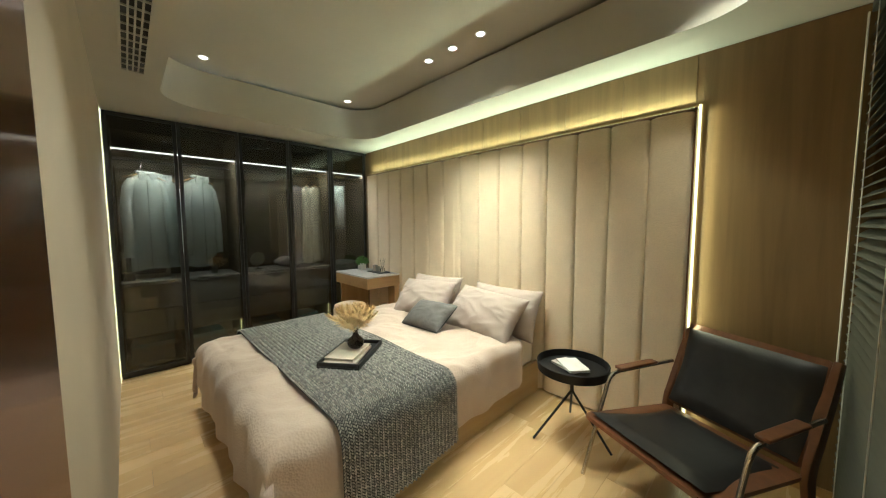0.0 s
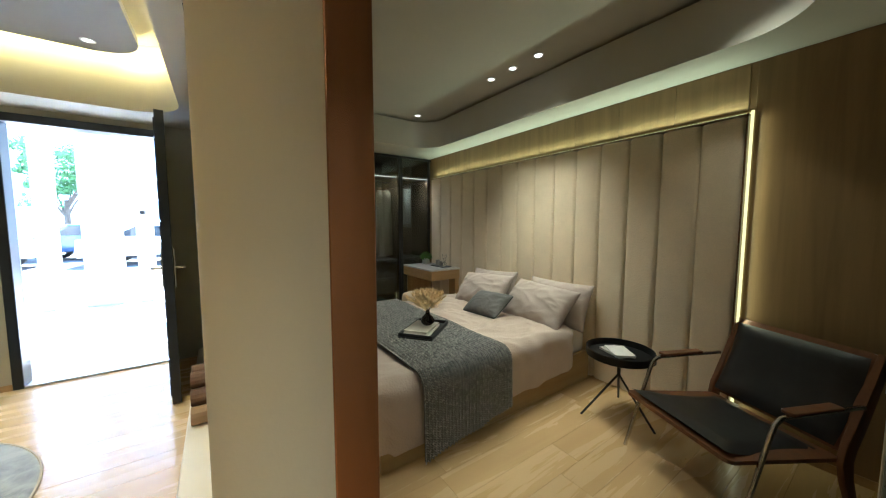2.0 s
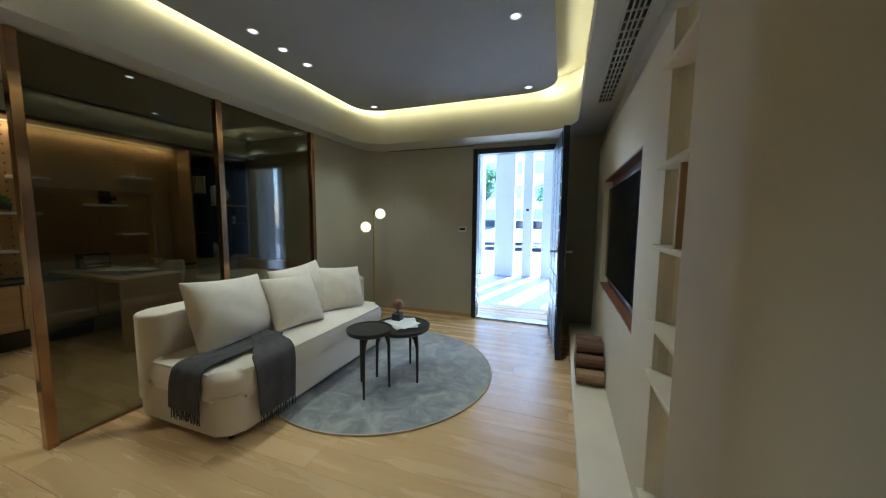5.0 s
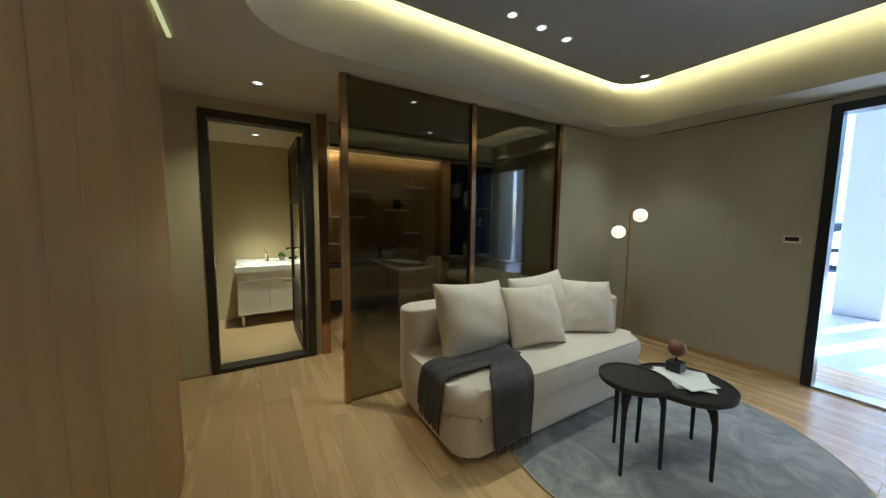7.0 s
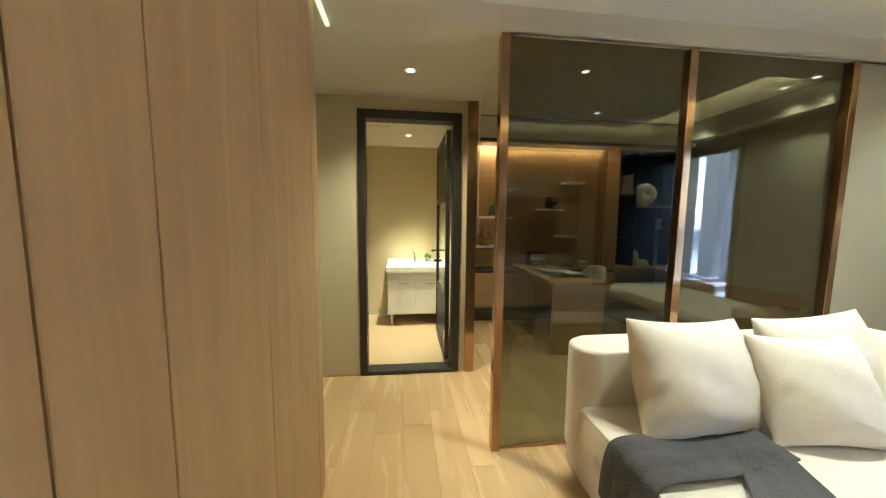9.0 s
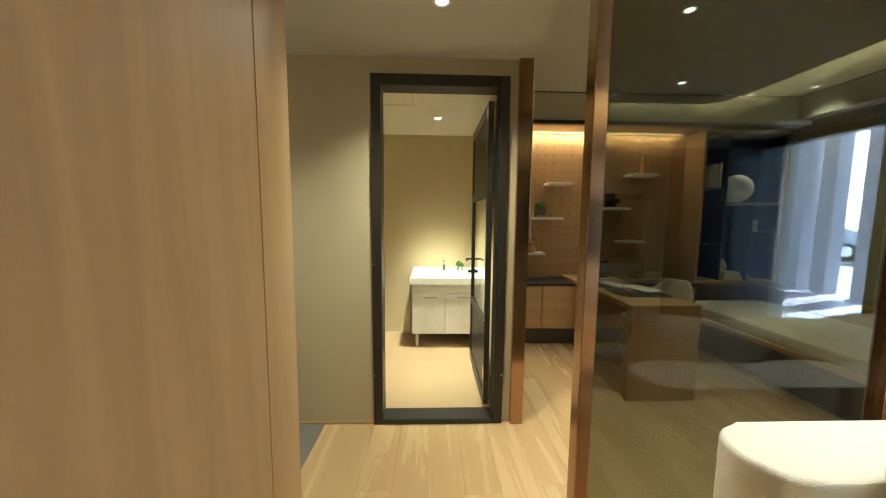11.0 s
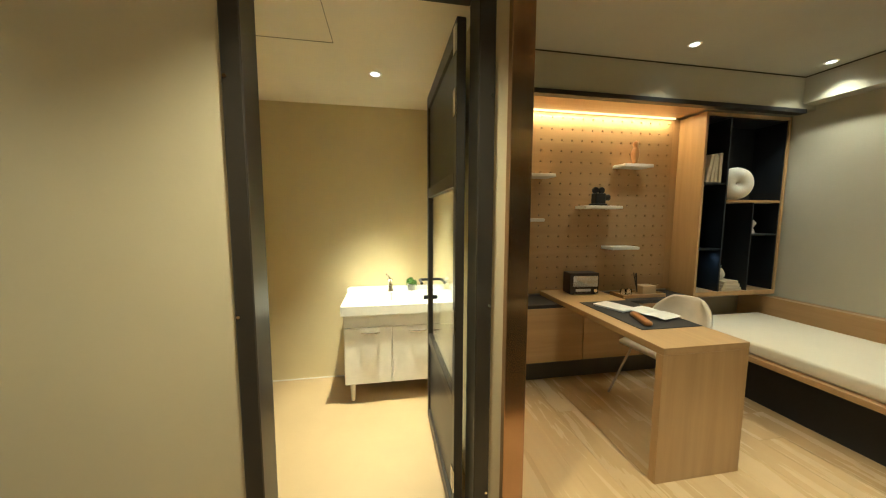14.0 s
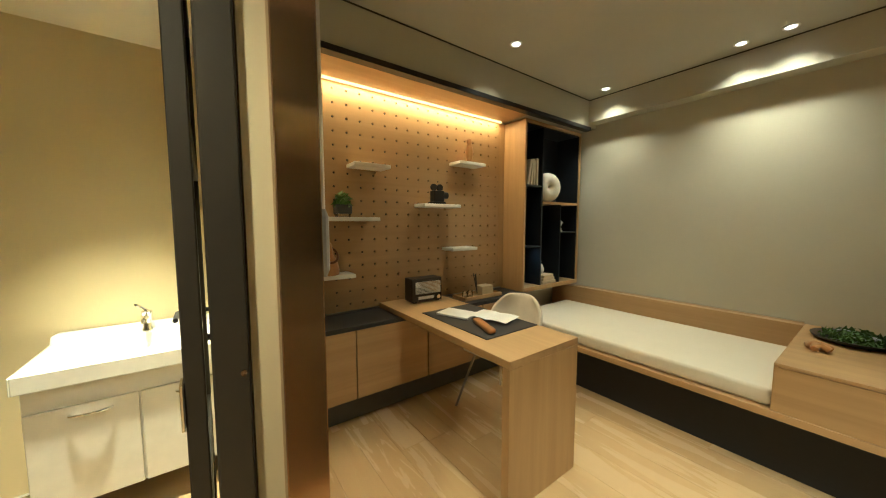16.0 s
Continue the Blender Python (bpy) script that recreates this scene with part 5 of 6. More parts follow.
smooth(part("seat", lathe([(0, 0.30), (0.17, 0.30), (0.19, 0.32), (0.195, 0.40), (0.18, 0.455), (0.12, 0.475), (0, 0.48)], 36), M_BOUCLE, st), 60)
part("base", lathe([(0, 0.0), (0.15, 0.0), (0.16, 0.02), (0.17, 0.299), (0, 0.299)], 32), M_OAK_V, st)
M_LEAF = plain("fresh green leaf", (0.10, 0.22, 0.035), 0.5, vary=0.35)


def leafy(seed, n_, radius, size, squash=1.0):
    rnd = random.Random(seed)
    verts, faces = [], []
    for k in range(n_):
        d = Vector((rnd.gauss(0, 1), rnd.gauss(0, 1), abs(rnd.gauss(0, 1)) * 0.9)).normalized()
        p = d * radius * rnd.uniform(0.5, 1.0)
        p.z *= squash
        a, c = d.orthogonal().normalized(), None
        a = (Matrix.Rotation(rnd.uniform(0, 6.28), 3, d) @ a)
        c = d.cross(a)
        s = size * rnd.uniform(0.6, 1.2)
        i = len(verts)
        up = d * s * 0.5
        verts += [p - a * s * 0.1, p + c * s * 0.4 + up * 0.6, p + a * s + up, p - c * s * 0.4 + up * 0.6]
        faces.append((i, i + 1, i + 2, i + 3))
    me = bpy.data.meshes.new("leaves")
    me.from_pydata([tuple(v_) for v_ in verts], [], faces)
    bm = bmesh.new()
    bm.from_mesh(me)
    return bm


pl = thing("potted_plant", "small green plant in a white square pot on the dressing table", "potted plant", (-2.12, -3.40, 0.806))
part("pot", box(-0.042, 0.042, -0.042, 0.042, 0, 0.085, 0.006, 2), M_WHITE, pl, "white pot")
bm = leafy(3, 260, 0.085, 0.035, 1.1)
bm.transform(Matrix.Translation((0, 0, 0.085)))
part("leaves", bm, M_LEAF, pl, "green leaves")
t2 = thing("vanity_tray", "small dark tray on the dressing table", "tray", (-2.14, -3.02, 0.806))
part("plate", box(-0.08, 0.08, -0.15, 0.15, 0, 0.012, 0.003), M_BLACK, t2)
for k, (y, r, h) in enumerate(((-3.10, 0.032, 0.075), (-3.03, 0.030, 0.06))):
    cp = thing("candle_jar", "grey ceramic candle jar on the vanity tray", "candle", (-2.14, y, 0.8185), 0, "candle jars")
    smooth(part("jar", lathe([(0, 0), (r, 0), (r, h), (r - 0.004, h), (r - 0.004, 0.02), (0, 0.018)], 24), plain("taupe ceramic", (0.34, 0.31, 0.27), 0.5), cp), 40)
df = thing("reed_diffuser", "clear reed diffuser with dark sticks on the vanity tray", "diffuser", (-2.14, -2.93, 0.8185))
smooth(part("bottle", lathe([(0, 0), (0.028, 0), (0.03, 0.01), (0.03, 0.04), (0.012, 0.055), (0.012, 0.07), (0.009, 0.07), (0.009, 0.055), (0.025, 0.04), (0.025, 0.008), (0, 0.008)], 20), clear_glass("clear glass"), df), 40)
for k in range(5):
    a = k * 1.26
    part("reed", tube([(0, 0, 0.01), (0.035 * math.cos(a), 0.035 * math.sin(a), 0.17)], 0.0015, 5), M_BLACK, df)

# ---- living room ----
rug = thing("round_rug", "round blue-grey mottled rug with a beige bound edge on the floor", "rug", (2.35, -1.66, 0.0))
m, n, l, b = mat_base("blue-grey rug pile", 0.98)
mp = coords(n, l)
t1 = noise_tex(n, l, mp, 4.5, 8, 0.72, 0.9)
t3 = noise_tex(n, l, mp, 240, 2)
r_ = ramp(n, l, t1.outputs["Fac"], [(0.38, (0.17, 0.18, 0.19)), (0.5, (0.26, 0.265, 0.27)), (0.62, (0.37, 0.37, 0.36))])
l.new(r_.outputs["Color"], b.inputs["Base Color"])
bump(n, l, b, t3.outputs["Fac"], 0.7, 0.004)
b.inputs["Sheen Weight"].default_value = 0.3
smooth(part("rug_field", lathe([(0, 0.001), (0.985, 0.001), (0.985, 0.011), (0.975, 0.014), (0, 0.014)], 96), m, rug), 40)
smooth(part("binding", tube([(0.99 * math.cos(2 * math.pi * k / 96), 0.99 * math.sin(2 * math.pi * k / 96), 0.008) for k in range(96)], 0.0075, 6, closed=True), fabric("beige binding", (0.50, 0.42, 0.32), 300), rug, "beige bound edge"), 60)

M_SOFA = fabric("cream boucle upholstery", (0.74, 0.665, 0.56), 230, 0.8, 0.06, dist=0.006)
sofa = thing("sofa", "cream boucle sofa with rounded back standing before the glass partition", "sofa", (3.1, -1.25, 0))


def soft_block(outline, z0, z1, bev, seg=4):
    return prism(outline, z0, z1, bev, seg)


SX0, SX1, SY0, SY1 = 2.63, 3.56, -2.17, -0.34
smooth(add(sofa, "base", soft_block(round_rect(SX0 + 0.012, SX1 - 0.02, SY0 + 0.02, SY1 - 0.012, 0.11), 0.055, 0.31, 0.022), M_SOFA), 50)
smooth(add(sofa, "seat_cushion", soft_block(round_rect(SX0 - 0.01, 3.42, SY0 + 0.01, SY1 + 0.01, 0.14), 0.275, 0.457, 0.075, 7), M_SOFA, "single long seat cushion"), 60)
back = arc(3.43, SY1 - 0.125, 0.125, 0, 180, 12)
back += [(3.305, -1.75)] + arc(3.10, -1.75, 0.205, 0, -90, 6) + [(2.98, -1.955)]
back += arc(2.98, -2.07, 0.115, 90, 270, 10)
back += [(3.2, -2.185)] + arc(3.23, -1.86, 0.325, 270, 360, 8)
smooth(add(sofa, "backrest", soft_block(back[::-1], 0.16, 0.74, 0.105, 8), M_SOFA, "rounded wraparound back"), 60)
smooth(add(sofa, "welt", tube([(x, y, 0.300) for x, y in round_rect(SX0 + 0.006, 3.40, SY0 + 0.03, SY1 - 0.004, 0.125)], 0.006, 6, closed=True), M_SOFA, "stitched welt under the seat"), 60)
for x, y in ((2.74, -0.44), (3.45, -0.44), (2.74, -2.06), (3.45, -2.06)):
    add(sofa, "foot", lathe([(0.018, 0.055), (0.014, 0.0), (0, 0.0)], 12, (x, y, 0)), M_BLACK, "black foot")
M_CUSH = fabric("off-white cushion cloth", (0.76, 0.685, 0.58), 230, 0.8, 0.06, dist=0.006)


def prop(x, y, z, tilt, turn, roll=0):
    """A cushion leaning back towards +x."""
    return pose(x, y, z, 0, 0, turn) @ pose(0, 0, 0, 0, -(90 - tilt), 0) @ pose(0, 0, 0, 0, 0, 90 + roll)


cushion("sofa_cushion", "large off-white cushion leaning on the sofa back", M_CUSH, 0.68, 0.55, 0.30, prop(3.16, -0.80, 0.675, 20, 8, -4), 21, "sofa cushions", crease=0.3)
cushion("sofa_cushion", "off-white square cushion leaning on the cushions behind", M_CUSH, 0.49, 0.48, 0.26, prop(3.02, -1.26, 0.665, 26, -10, 0), 22, "sofa cushions", crease=0.3)
cushion("sofa_cushion", "large off-white cushion leaning on the sofa back", M_CUSH, 0.58, 0.52, 0.27, prop(3.18, -1.52, 0.69, 18, -6, 5), 23, "sofa cushions", crease=0.3)
cushion("sofa_cushion", "off-white square cushion leaning in the sofa corner", M_CUSH, 0.50, 0.48, 0.27, prop(3.01, -1.88, 0.655, 24, -26, -4), 24, "sofa cushions", crease=0.3)


def ribbon(path, widths, seed, n=40, k=16):
    """A cloth band along a path of points, each with its width vector; wavy across."""
    rnd = random.Random(seed)
    ph = [rnd.uniform(0, 6.28) for _ in range(4)]
    bm = bmesh.new()
    rows = []
    m_ = len(path) - 1
    for i in range(n + 1):
        f = i / n * m_
        a = min(int(f), m_ - 1)
        t = f - a

        def cr(q):
            p0, p1, p2, p3 = (Vector(q[max(0, min(m_, a + o))]) for o in (-1, 0, 1, 2))
            return 0.5 * (2 * p1 + (p2 - p0) * t + (2 * p0 - 5 * p1 + 4 * p2 - p3) * t * t + (3 * p1 - p0 - 3 * p2 + p3) * t ** 3)
        c, w_ = cr(path), cr(widths)
        nxt = Vector(path[a + 1]) - Vector(path[a])
        nor = w_.cross(nxt).normalized()
        if nor.z < 0:
            nor.negate()
        rows.append([bm.verts.new(c + w_ * (j / k - 0.5) + nor * 0.003 * (1 + math.sin(j * 1.1 + ph[0] + i * 0.12) + 0.5 * math.sin(j * 2.3 + ph[1] - i * 0.2))) for j in range(k + 1)])
    for i in range(n):
        for j in range(k):
            bm.faces.new((rows[i][j], rows[i + 1][j], rows[i + 1][j + 1], rows[i][j + 1]))
    bmesh.ops.recalc_face_normals(bm, faces=bm.faces)
    return bm


M_DARKTHROW = fabric("charcoal wool", (0.066, 0.060, 0.062), 110, 1.0, 0.45, dist=0.005, sheen=0.02)
bm = ribbon([(2.93, -0.300, 0.22), (2.93, -0.315, 0.40), (2.93, -0.37, 0.474), (2.93, -0.60, 0.476), (2.94, -0.82, 0.477), (2.95, -0.98, 0.478)],
            [(0.27, 0.0, 0), (0.27, 0.0, 0), (0.26, 0.0, 0), (0.25, -0.03, 0), (0.23, -0.02, 0), (0.20, 0.0, 0)], 5)
merge(bm, ribbon([(3.03, -0.90, 0.488), (2.90, -0.85, 0.490), (2.76, -0.77, 0.488), (2.66, -0.71, 0.482), (2.598, -0.68, 0.41), (2.583, -0.67, 0.12)],
                 [(0.04, -0.20, 0), (0.05, -0.26, 0), (0.04, -0.31, 0), (0.0, -0.33, 0), (0.0, -0.32, 0), (0.0, -0.28, 0)], 6))
thr = cloth("sofa_throw", "charcoal wool throw draped over the end of the sofa seat", "blanket", bm, M_DARKTHROW, 0.012)
bm = bmesh.new()
rnd = random.Random(8)
for k in range(46):
    x = 2.80 + 0.26 * k / 45
    merge(bm, tube([(x, -0.298 + rnd.uniform(-0.004, 0.004), 0.225), (x + rnd.uniform(-0.01, 0.01), -0.296, 0.155 + rnd.uniform(-0.01, 0.02))], 0.002, 4))
for k in range(34):
    y = -0.81 + 0.28 * k / 33
    merge(bm, tube([(2.583 + rnd.uniform(-0.004, 0.004), y, 0.125), (2.58, y + rnd.uniform(-0.01, 0.01), 0.06 + rnd.uniform(-0.01, 0.02))], 0.002, 4))
tagged(part("fringe", bm, M_DARKTHROW, thr), kind="stuff")

# nesting coffee tables
M_DARKWOOD = wood("blackened oak", (0.016, 0.014, 0.013), (0.008, 0.007, 0.007), "x", 0.42)


def round_table(label, x, y, r, h, legs):
    t_ = thing("coffee_table", label, "coffee table", (x, y, 0), 0, "nesting coffee tables")
    smooth(part("tabletop", lathe([(0, h - 0.03), (r - 0.015, h - 0.03), (r, h - 0.018), (r + 0.004, h + 0.008), (r - 0.006, h + 0.009), (r - 0.012, h), (0, h)], 48), M_DARKWOOD, t_), 40)
    for a in legs:
        c, s = math.cos(radians(a)), math.sin(radians(a))
        q = r * 0.86
        bm = tube([(q * 0.80 * c, q * 0.80 * s, h - 0.03), (q * 0.93 * c, q * 0.93 * s, h - 0.075), (q * c, q * s, h - 0.14), (q * 1.02 * c, q * 1.02 * s, 0.0145)], 0.01, 10, [0.032, 0.021, 0.014, 0.0095])
        smooth(part("leg", bm, M_DARKWOOD, t_), 50)
    return t_


round_table("small round black-stained coffee table, the taller of two", 2.235, -1.235, 0.175, 0.515, (105, 215, 330))
round_table("round black-stained coffee table with a raised rim, the lower of two", 2.12, -1.56, 0.245, 0.455, (155, 35, 275))
M_MAG = plain("white printed paper", (0.72, 0.72, 0.70), 0.5)
for k, (dx, dy, a) in enumerate(((0.02, 0.0, 12), (-0.02, -0.01, -8), (0.0, 0.02, 32))):
    mg = thing("magazine", "white magazine lying on the coffee table", "magazine", (2.13 + dx, -1.60 + dy, 0.456 + 0.006 * k), a + 40, "magazines")
    part("page_block", box(-0.10, 0.10, -0.135, 0.135, 0, 0.0055, 0.001), M_MAG, mg)
orn = thing("wooden_ornament", "round brown wooden ornament on a small black block", "ornament", (2.20, -1.64, 0.475))
part("block", box(-0.04, 0.04, -0.04, 0.04, 0, 0.06, 0.003), M_BLACK, orn, "black block")
part("stand", tube([(0, 0, 0.06), (0, 0, 0.10)], 0.006, 8), M_BLACK, orn)
smooth(part("ball", lathe([(0, 0.09), (0.025, 0.095), (0.044, 0.115), (0.05, 0.14), (0.044, 0.168), (0.025, 0.188), (0, 0.194)], 24), wood("polished brown wood", (0.22, 0.10, 0.05), (0.11, 0.045, 0.022), "z", 0.3), orn, "polished brown ball"), 60)

# floor lamp
lamp = thing("floor_lamp", "slim brass floor lamp with two lit opal globes", "floor lamp", (3.31, -3.02, 0))
M_BRASS = metal("satin brass", (0.50, 0.33, 0.13), 0.28)
smooth(part("base", lathe([(0, 0), (0.13, 0), (0.13, 0.012), (0.02, 0.022), (0, 0.022)], 36), M_BRASS, lamp), 40)
part("pole", tube([(0, 0, 0.02), (0, 0, 1.53)], 0.009, 10), M_BRASS, lamp)
M_OPAL = glow("lit opal glass", (1.0, 0.76, 0.38), 0.42)
for dx, dy, z in ((-0.062, -0.03, 1.455), (0.058, 0.055, 1.27)):
    part("arm", tube([(0, 0, z), (dx * 0.5, dy * 0.5, z)], 0.007, 8), M_BRASS, lamp)
    smooth(part("cap", lathe([(0, -0.02), (0.028, -0.02), (0.028, 0.02), (0, 0.02)], 16, (dx * 0.3, dy * 0.3, z)), M_BRASS, lamp), 40)
    bm = bmesh.new()
    bmesh.ops.create_uvsphere(bm, u_segments=28, v_segments=16, radius=0.072, matrix=Matrix.Translation((dx * 1.35, dy * 1.35, z)))
    smooth(part("globe", bm, M_OPAL, lamp, "glowing opal globe"), 180)
# fine joints of the wall covering
for x in (2.62, 3.22):
    struct("trim_wall_joint", box(x - 0.0015, x + 0.0015, YS + 0.0005, YS + 0.0015, 0.05, 2.39), plain("joint line", (0.38, 0.345, 0.29), 0.8), "fine upright joint in the wall covering", "trim")

# ---- study ----
PX = 6.285
peg = thing("pegboard", "oak pegboard wall with rows of small round holes", "pegboard", (PX, -1.16, 1.5))
bm = bmesh.new()
cell, ny_, nz_ = 0.1, 22, 17
y_lo, z_lo = -2.285, 0.73
corner = {}
for i in range(ny_ + 1):
    for j in range(nz_ + 1):
        corner[i, j] = bm.verts.new((PX, y_lo + i * cell * 1.0, z_lo + j * cell * 0.96))
for i in range(ny_):
    for j in range(nz_):
        cy_, cz_ = y_lo + (i + 0.5) * cell, z_lo + (j + 0.5) * cell * 0.96
        front = [bm.verts.new((PX, cy_ + 0.0095 * math.cos(radians(45 * k)), cz_ + 0.0095 * math.sin(radians(45 * k)))) for k in range(8)]
        deep = [bm.verts.new((PX + 0.014, v_.co.y, v_.co.z)) for v_ in front]
        cs = [corner[i + 1, j + 1], corner[i, j + 1], corner[i, j], corner[i + 1, j]]
        for q in range(4):
            c0 = cs[q]
            k = 2 * q
            bm.faces.new((c0, front[(k + 2) % 8], front[(k + 1) % 8]))
            bm.faces.new((c0, front[(k + 1) % 8], front[k]))
            bm.faces.new((c0, cs[(q + 1) % 4], front[(k + 2) % 8]))
        for k in range(8):
            bm.faces.new((front[k], front[(k + 1) % 8], deep[(k + 1) % 8], deep[k]))
bmesh.ops.recalc_face_normals(bm, faces=bm.faces)
add(peg, "board", bm, wood("pegboard oak veneer", (0.44, 0.285, 0.13), (0.36, 0.225, 0.10), "y", 0.5), "oak board with drilled holes")
add(peg, "hole_backing", box(PX + 0.014, PX + 0.03, -2.285, -0.09, 0.73, 2.36), M_BLACK, "dark backing behind the holes")
add(peg, "edge_strip", box(PX, PX + 0.03, -2.359, -2.286, 0.73, 2.36), M_OAK_V, "plain oak edge strip")
struct("trim_led_niche", box(PX - 0.03, PX - 0.012, -2.28, -0.1, 2.358, 2.372), M_LED_A, "amber led line over the pegboard", "led strip")
strip_lamp((PX - 0.05, -1.2, 2.355), (PX - 0.02, -1.2, 1.2), 2.1, 0.02, 1.9, (1.0, 0.68, 0.28), 0)
struct("soffit_niche", box(5.90, PX - 0.001, -2.33, -0.08, 2.374, 2.384), M_OAK_Y, "oak underside of the niche", "ceiling")

M_SHELF = plain("white lacquered shelf", (0.76, 0.74, 0.70), 0.35)
SHELVES = ((-1.00, -0.725, 1.775), (-1.95, -1.655, 1.885), (-1.66, -1.29, 1.51), (-1.855, -1.575, 1.14), (-0.91, -0.30, 1.395), (-0.72, -0.30, 1.00))
for y0, y1, z in SHELVES:
    s_ = thing("peg_shelf", "small white shelf pegged into the board", "shelf", (6.2, (y0 + y1) / 2, z), 0, "pegboard shelves")
    add(s_, "board", box(6.12, PX - 0.001, y0, y1, z, z + 0.028, 0.005, 2), M_SHELF)
    for y in (y0 + 0.05, y1 - 0.05):
        add(s_, "peg", tube([(PX - 0.02, y, z - 0.01), (PX + 0.01, y, z - 0.01)], 0.007, 8), M_OAK)

lowcab = thing("low_cabinet", "wall-hung oak low cabinet with a black top under the pegboard", "cabinet", (6.1, -1.2, 0))
add(lowcab, "carcass", box(5.965, 6.30, -2.33, -0.09, 0.22, 0.68), M_OAK)
for y0, y1 in ((-0.64, -0.09), (-1.20, -0.645), (-1.76, -1.205), (-2.33, -1.765)):
    add(lowcab, "door", box(5.945, 5.964, y0 + 0.002, y1 - 0.002, 0.225, 0.685, 0.001), M_OAK_Y)
add(lowcab, "top", box(5.945, 6.284, -2.33, -0.09, 0.686, 0.716, 0.002), plain("black linoleum", (0.018, 0.019, 0.022), 0.45), "black top")
add(lowcab, "plinth", box(6.10, 6.31, -2.33, -0.09, 0.0, 0.22), plain("grey plinth", (0.10, 0.10, 0.095), 0.6), "recessed grey plinth")

desk = thing("desk", "oak peninsula desk with a slab end resting on the low cabinet", "desk", (5.6, -1.24, 0))
add(desk, "top", box(4.92, 6.28, -1.51, -0.965, 0.718, 0.757, 0.0015), M_OAK, "oak top")
add(desk, "end_slab", box(4.92, 4.965, -1.51, -0.965, 0.0, 0.717, 0.0015), M_OAK_V, "oak end slab")
matd = thing("desk_mat", "black leather desk mat on the oak desk", "desk mat", (5.5, -1.29, 0.757))
add(matd, "sheet", box(5.18, 5.82, -1.50, -1.07, 0.758, 0.762, 0.001), plain("black desk leather", (0.02, 0.02, 0.022), 0.5))
ob_ = thing("open_book", "open white book lying on the desk mat", "book", (5.44, -1.38, 0.763), 15)
for s in (-1, 1):
    bm = pad(0.19, 0.19, 0.14, 0.018, 0.005, 6, 6)
    bm.transform(pose(0, 0, 0.012, 0, 0, 0 if s == 1 else 180))
    smooth(part("page_block", bm, M_MAG, ob_), 60)
bkp = thing("notebook", "white notebook under the open book", "notebook", (5.64, -1.24, 0.763), 20)
part("page_block", box(-0.12, 0.12, -0.08, 0.08, 0, 0.014, 0.002), M_MAG, bkp)
pc = thing("pen_case", "brown wooden pen case on the desk mat", "pen case", (5.33, -1.19, 0.763), -20)
smooth(part("body", box(-0.12, 0.12, -0.025, 0.025, 0, 0.03, 0.012, 3), wood("amber wood", (0.42, 0.20, 0.06), (0.25, 0.10, 0.03), "x", 0.3), pc), 40)

radio = thing("table_radio", "dark wooden table radio with a striped pale grille", "radio", (6.13, -1.28, 0.758), 176)
part("case", box(-0.065, 0.065, -0.135, 0.135, 0.008, 0.19, 0.008, 2), wood("dark radio wood", (0.04, 0.028, 0.022), (0.018, 0.012, 0.01), "y", 0.35), radio)
gl_ = part("grille", box(0.065, 0.069, -0.105, 0.12, 0.07, 0.165, 0.001), plain("silver grille cloth", (0.55, 0.52, 0.48), 0.5), radio, "pale grille")
for k in range(9):
    part("grille_bar", box(0.069, 0.072, -0.105, 0.12, 0.074 + k * 0.0105, 0.078 + k * 0.0105), M_CHROME, radio)
bm = tube([(0.065, 0.095, 0.038), (0.082, 0.095, 0.038)], 0.017, 16)
part("knob", bm, M_CHROME, radio, "round tuning knob")
part("dial", box(0.0655, 0.068, -0.08, 0.06, 0.028, 0.05), M_BOOKCOVER, radio)
for s in (-1, 1):
    part("foot", box(-0.05, 0.05, s * 0.10 - 0.015, s * 0.10 + 0.015, 0, 0.009), M_BLACK, radio)

tr3 = thing("wooden_tray", "oak tray with small things on the black cabinet top", "tray", (6.11, -1.83, 0.717))
part("base", box(-0.09, 0.09, -0.24, 0.20, 0, 0.01), M_OAK_Y, tr3)
for x0, x1, y0, y1 in ((-0.09, 0.09, -0.24, -0.228), (-0.09, 0.09, 0.188, 0.20), (-0.09, -0.078, -0.228, 0.188), (0.078, 0.09, -0.228, 0.188)):
    part("rim", box(x0, x1, y0, y1, 0.01, 0.032, 0.003), M_OAK_Y, tr3)
hold = thing("pencil_box", "pale wooden box with brushes on the oak tray", "pencil box", (6.11, -1.93, 0.728))
part("box", box(-0.05, 0.05, -0.07, 0.07, 0, 0.085, 0.003), plain("pale ash", (0.52, 0.40, 0.22), 0.5), hold)
for k, (dx, dy) in enumerate(((0.02, 0.05), (-0.03, 0.09), (0.0, 0.03))):
    part("brush", tube([(0, 0.085, 0.02), (dx, 0.085 + dy * 0.6, 0.20)], 0.004, 6), M_BLACK, hold)
for y in (-1.70, -1.76):
    gj = thing("glass_jar", "small clear glass jar on the oak tray", "jar", (6.11, y, 0.728), 0, "tray jars")
    smooth(part("body", lathe([(0, 0), (0.024, 0), (0.024, 0.05), (0.02, 0.055), (0.018, 0.05), (0.02, 0.006), (0, 0.005)], 18), clear_glass("jar glass"), gj), 40)

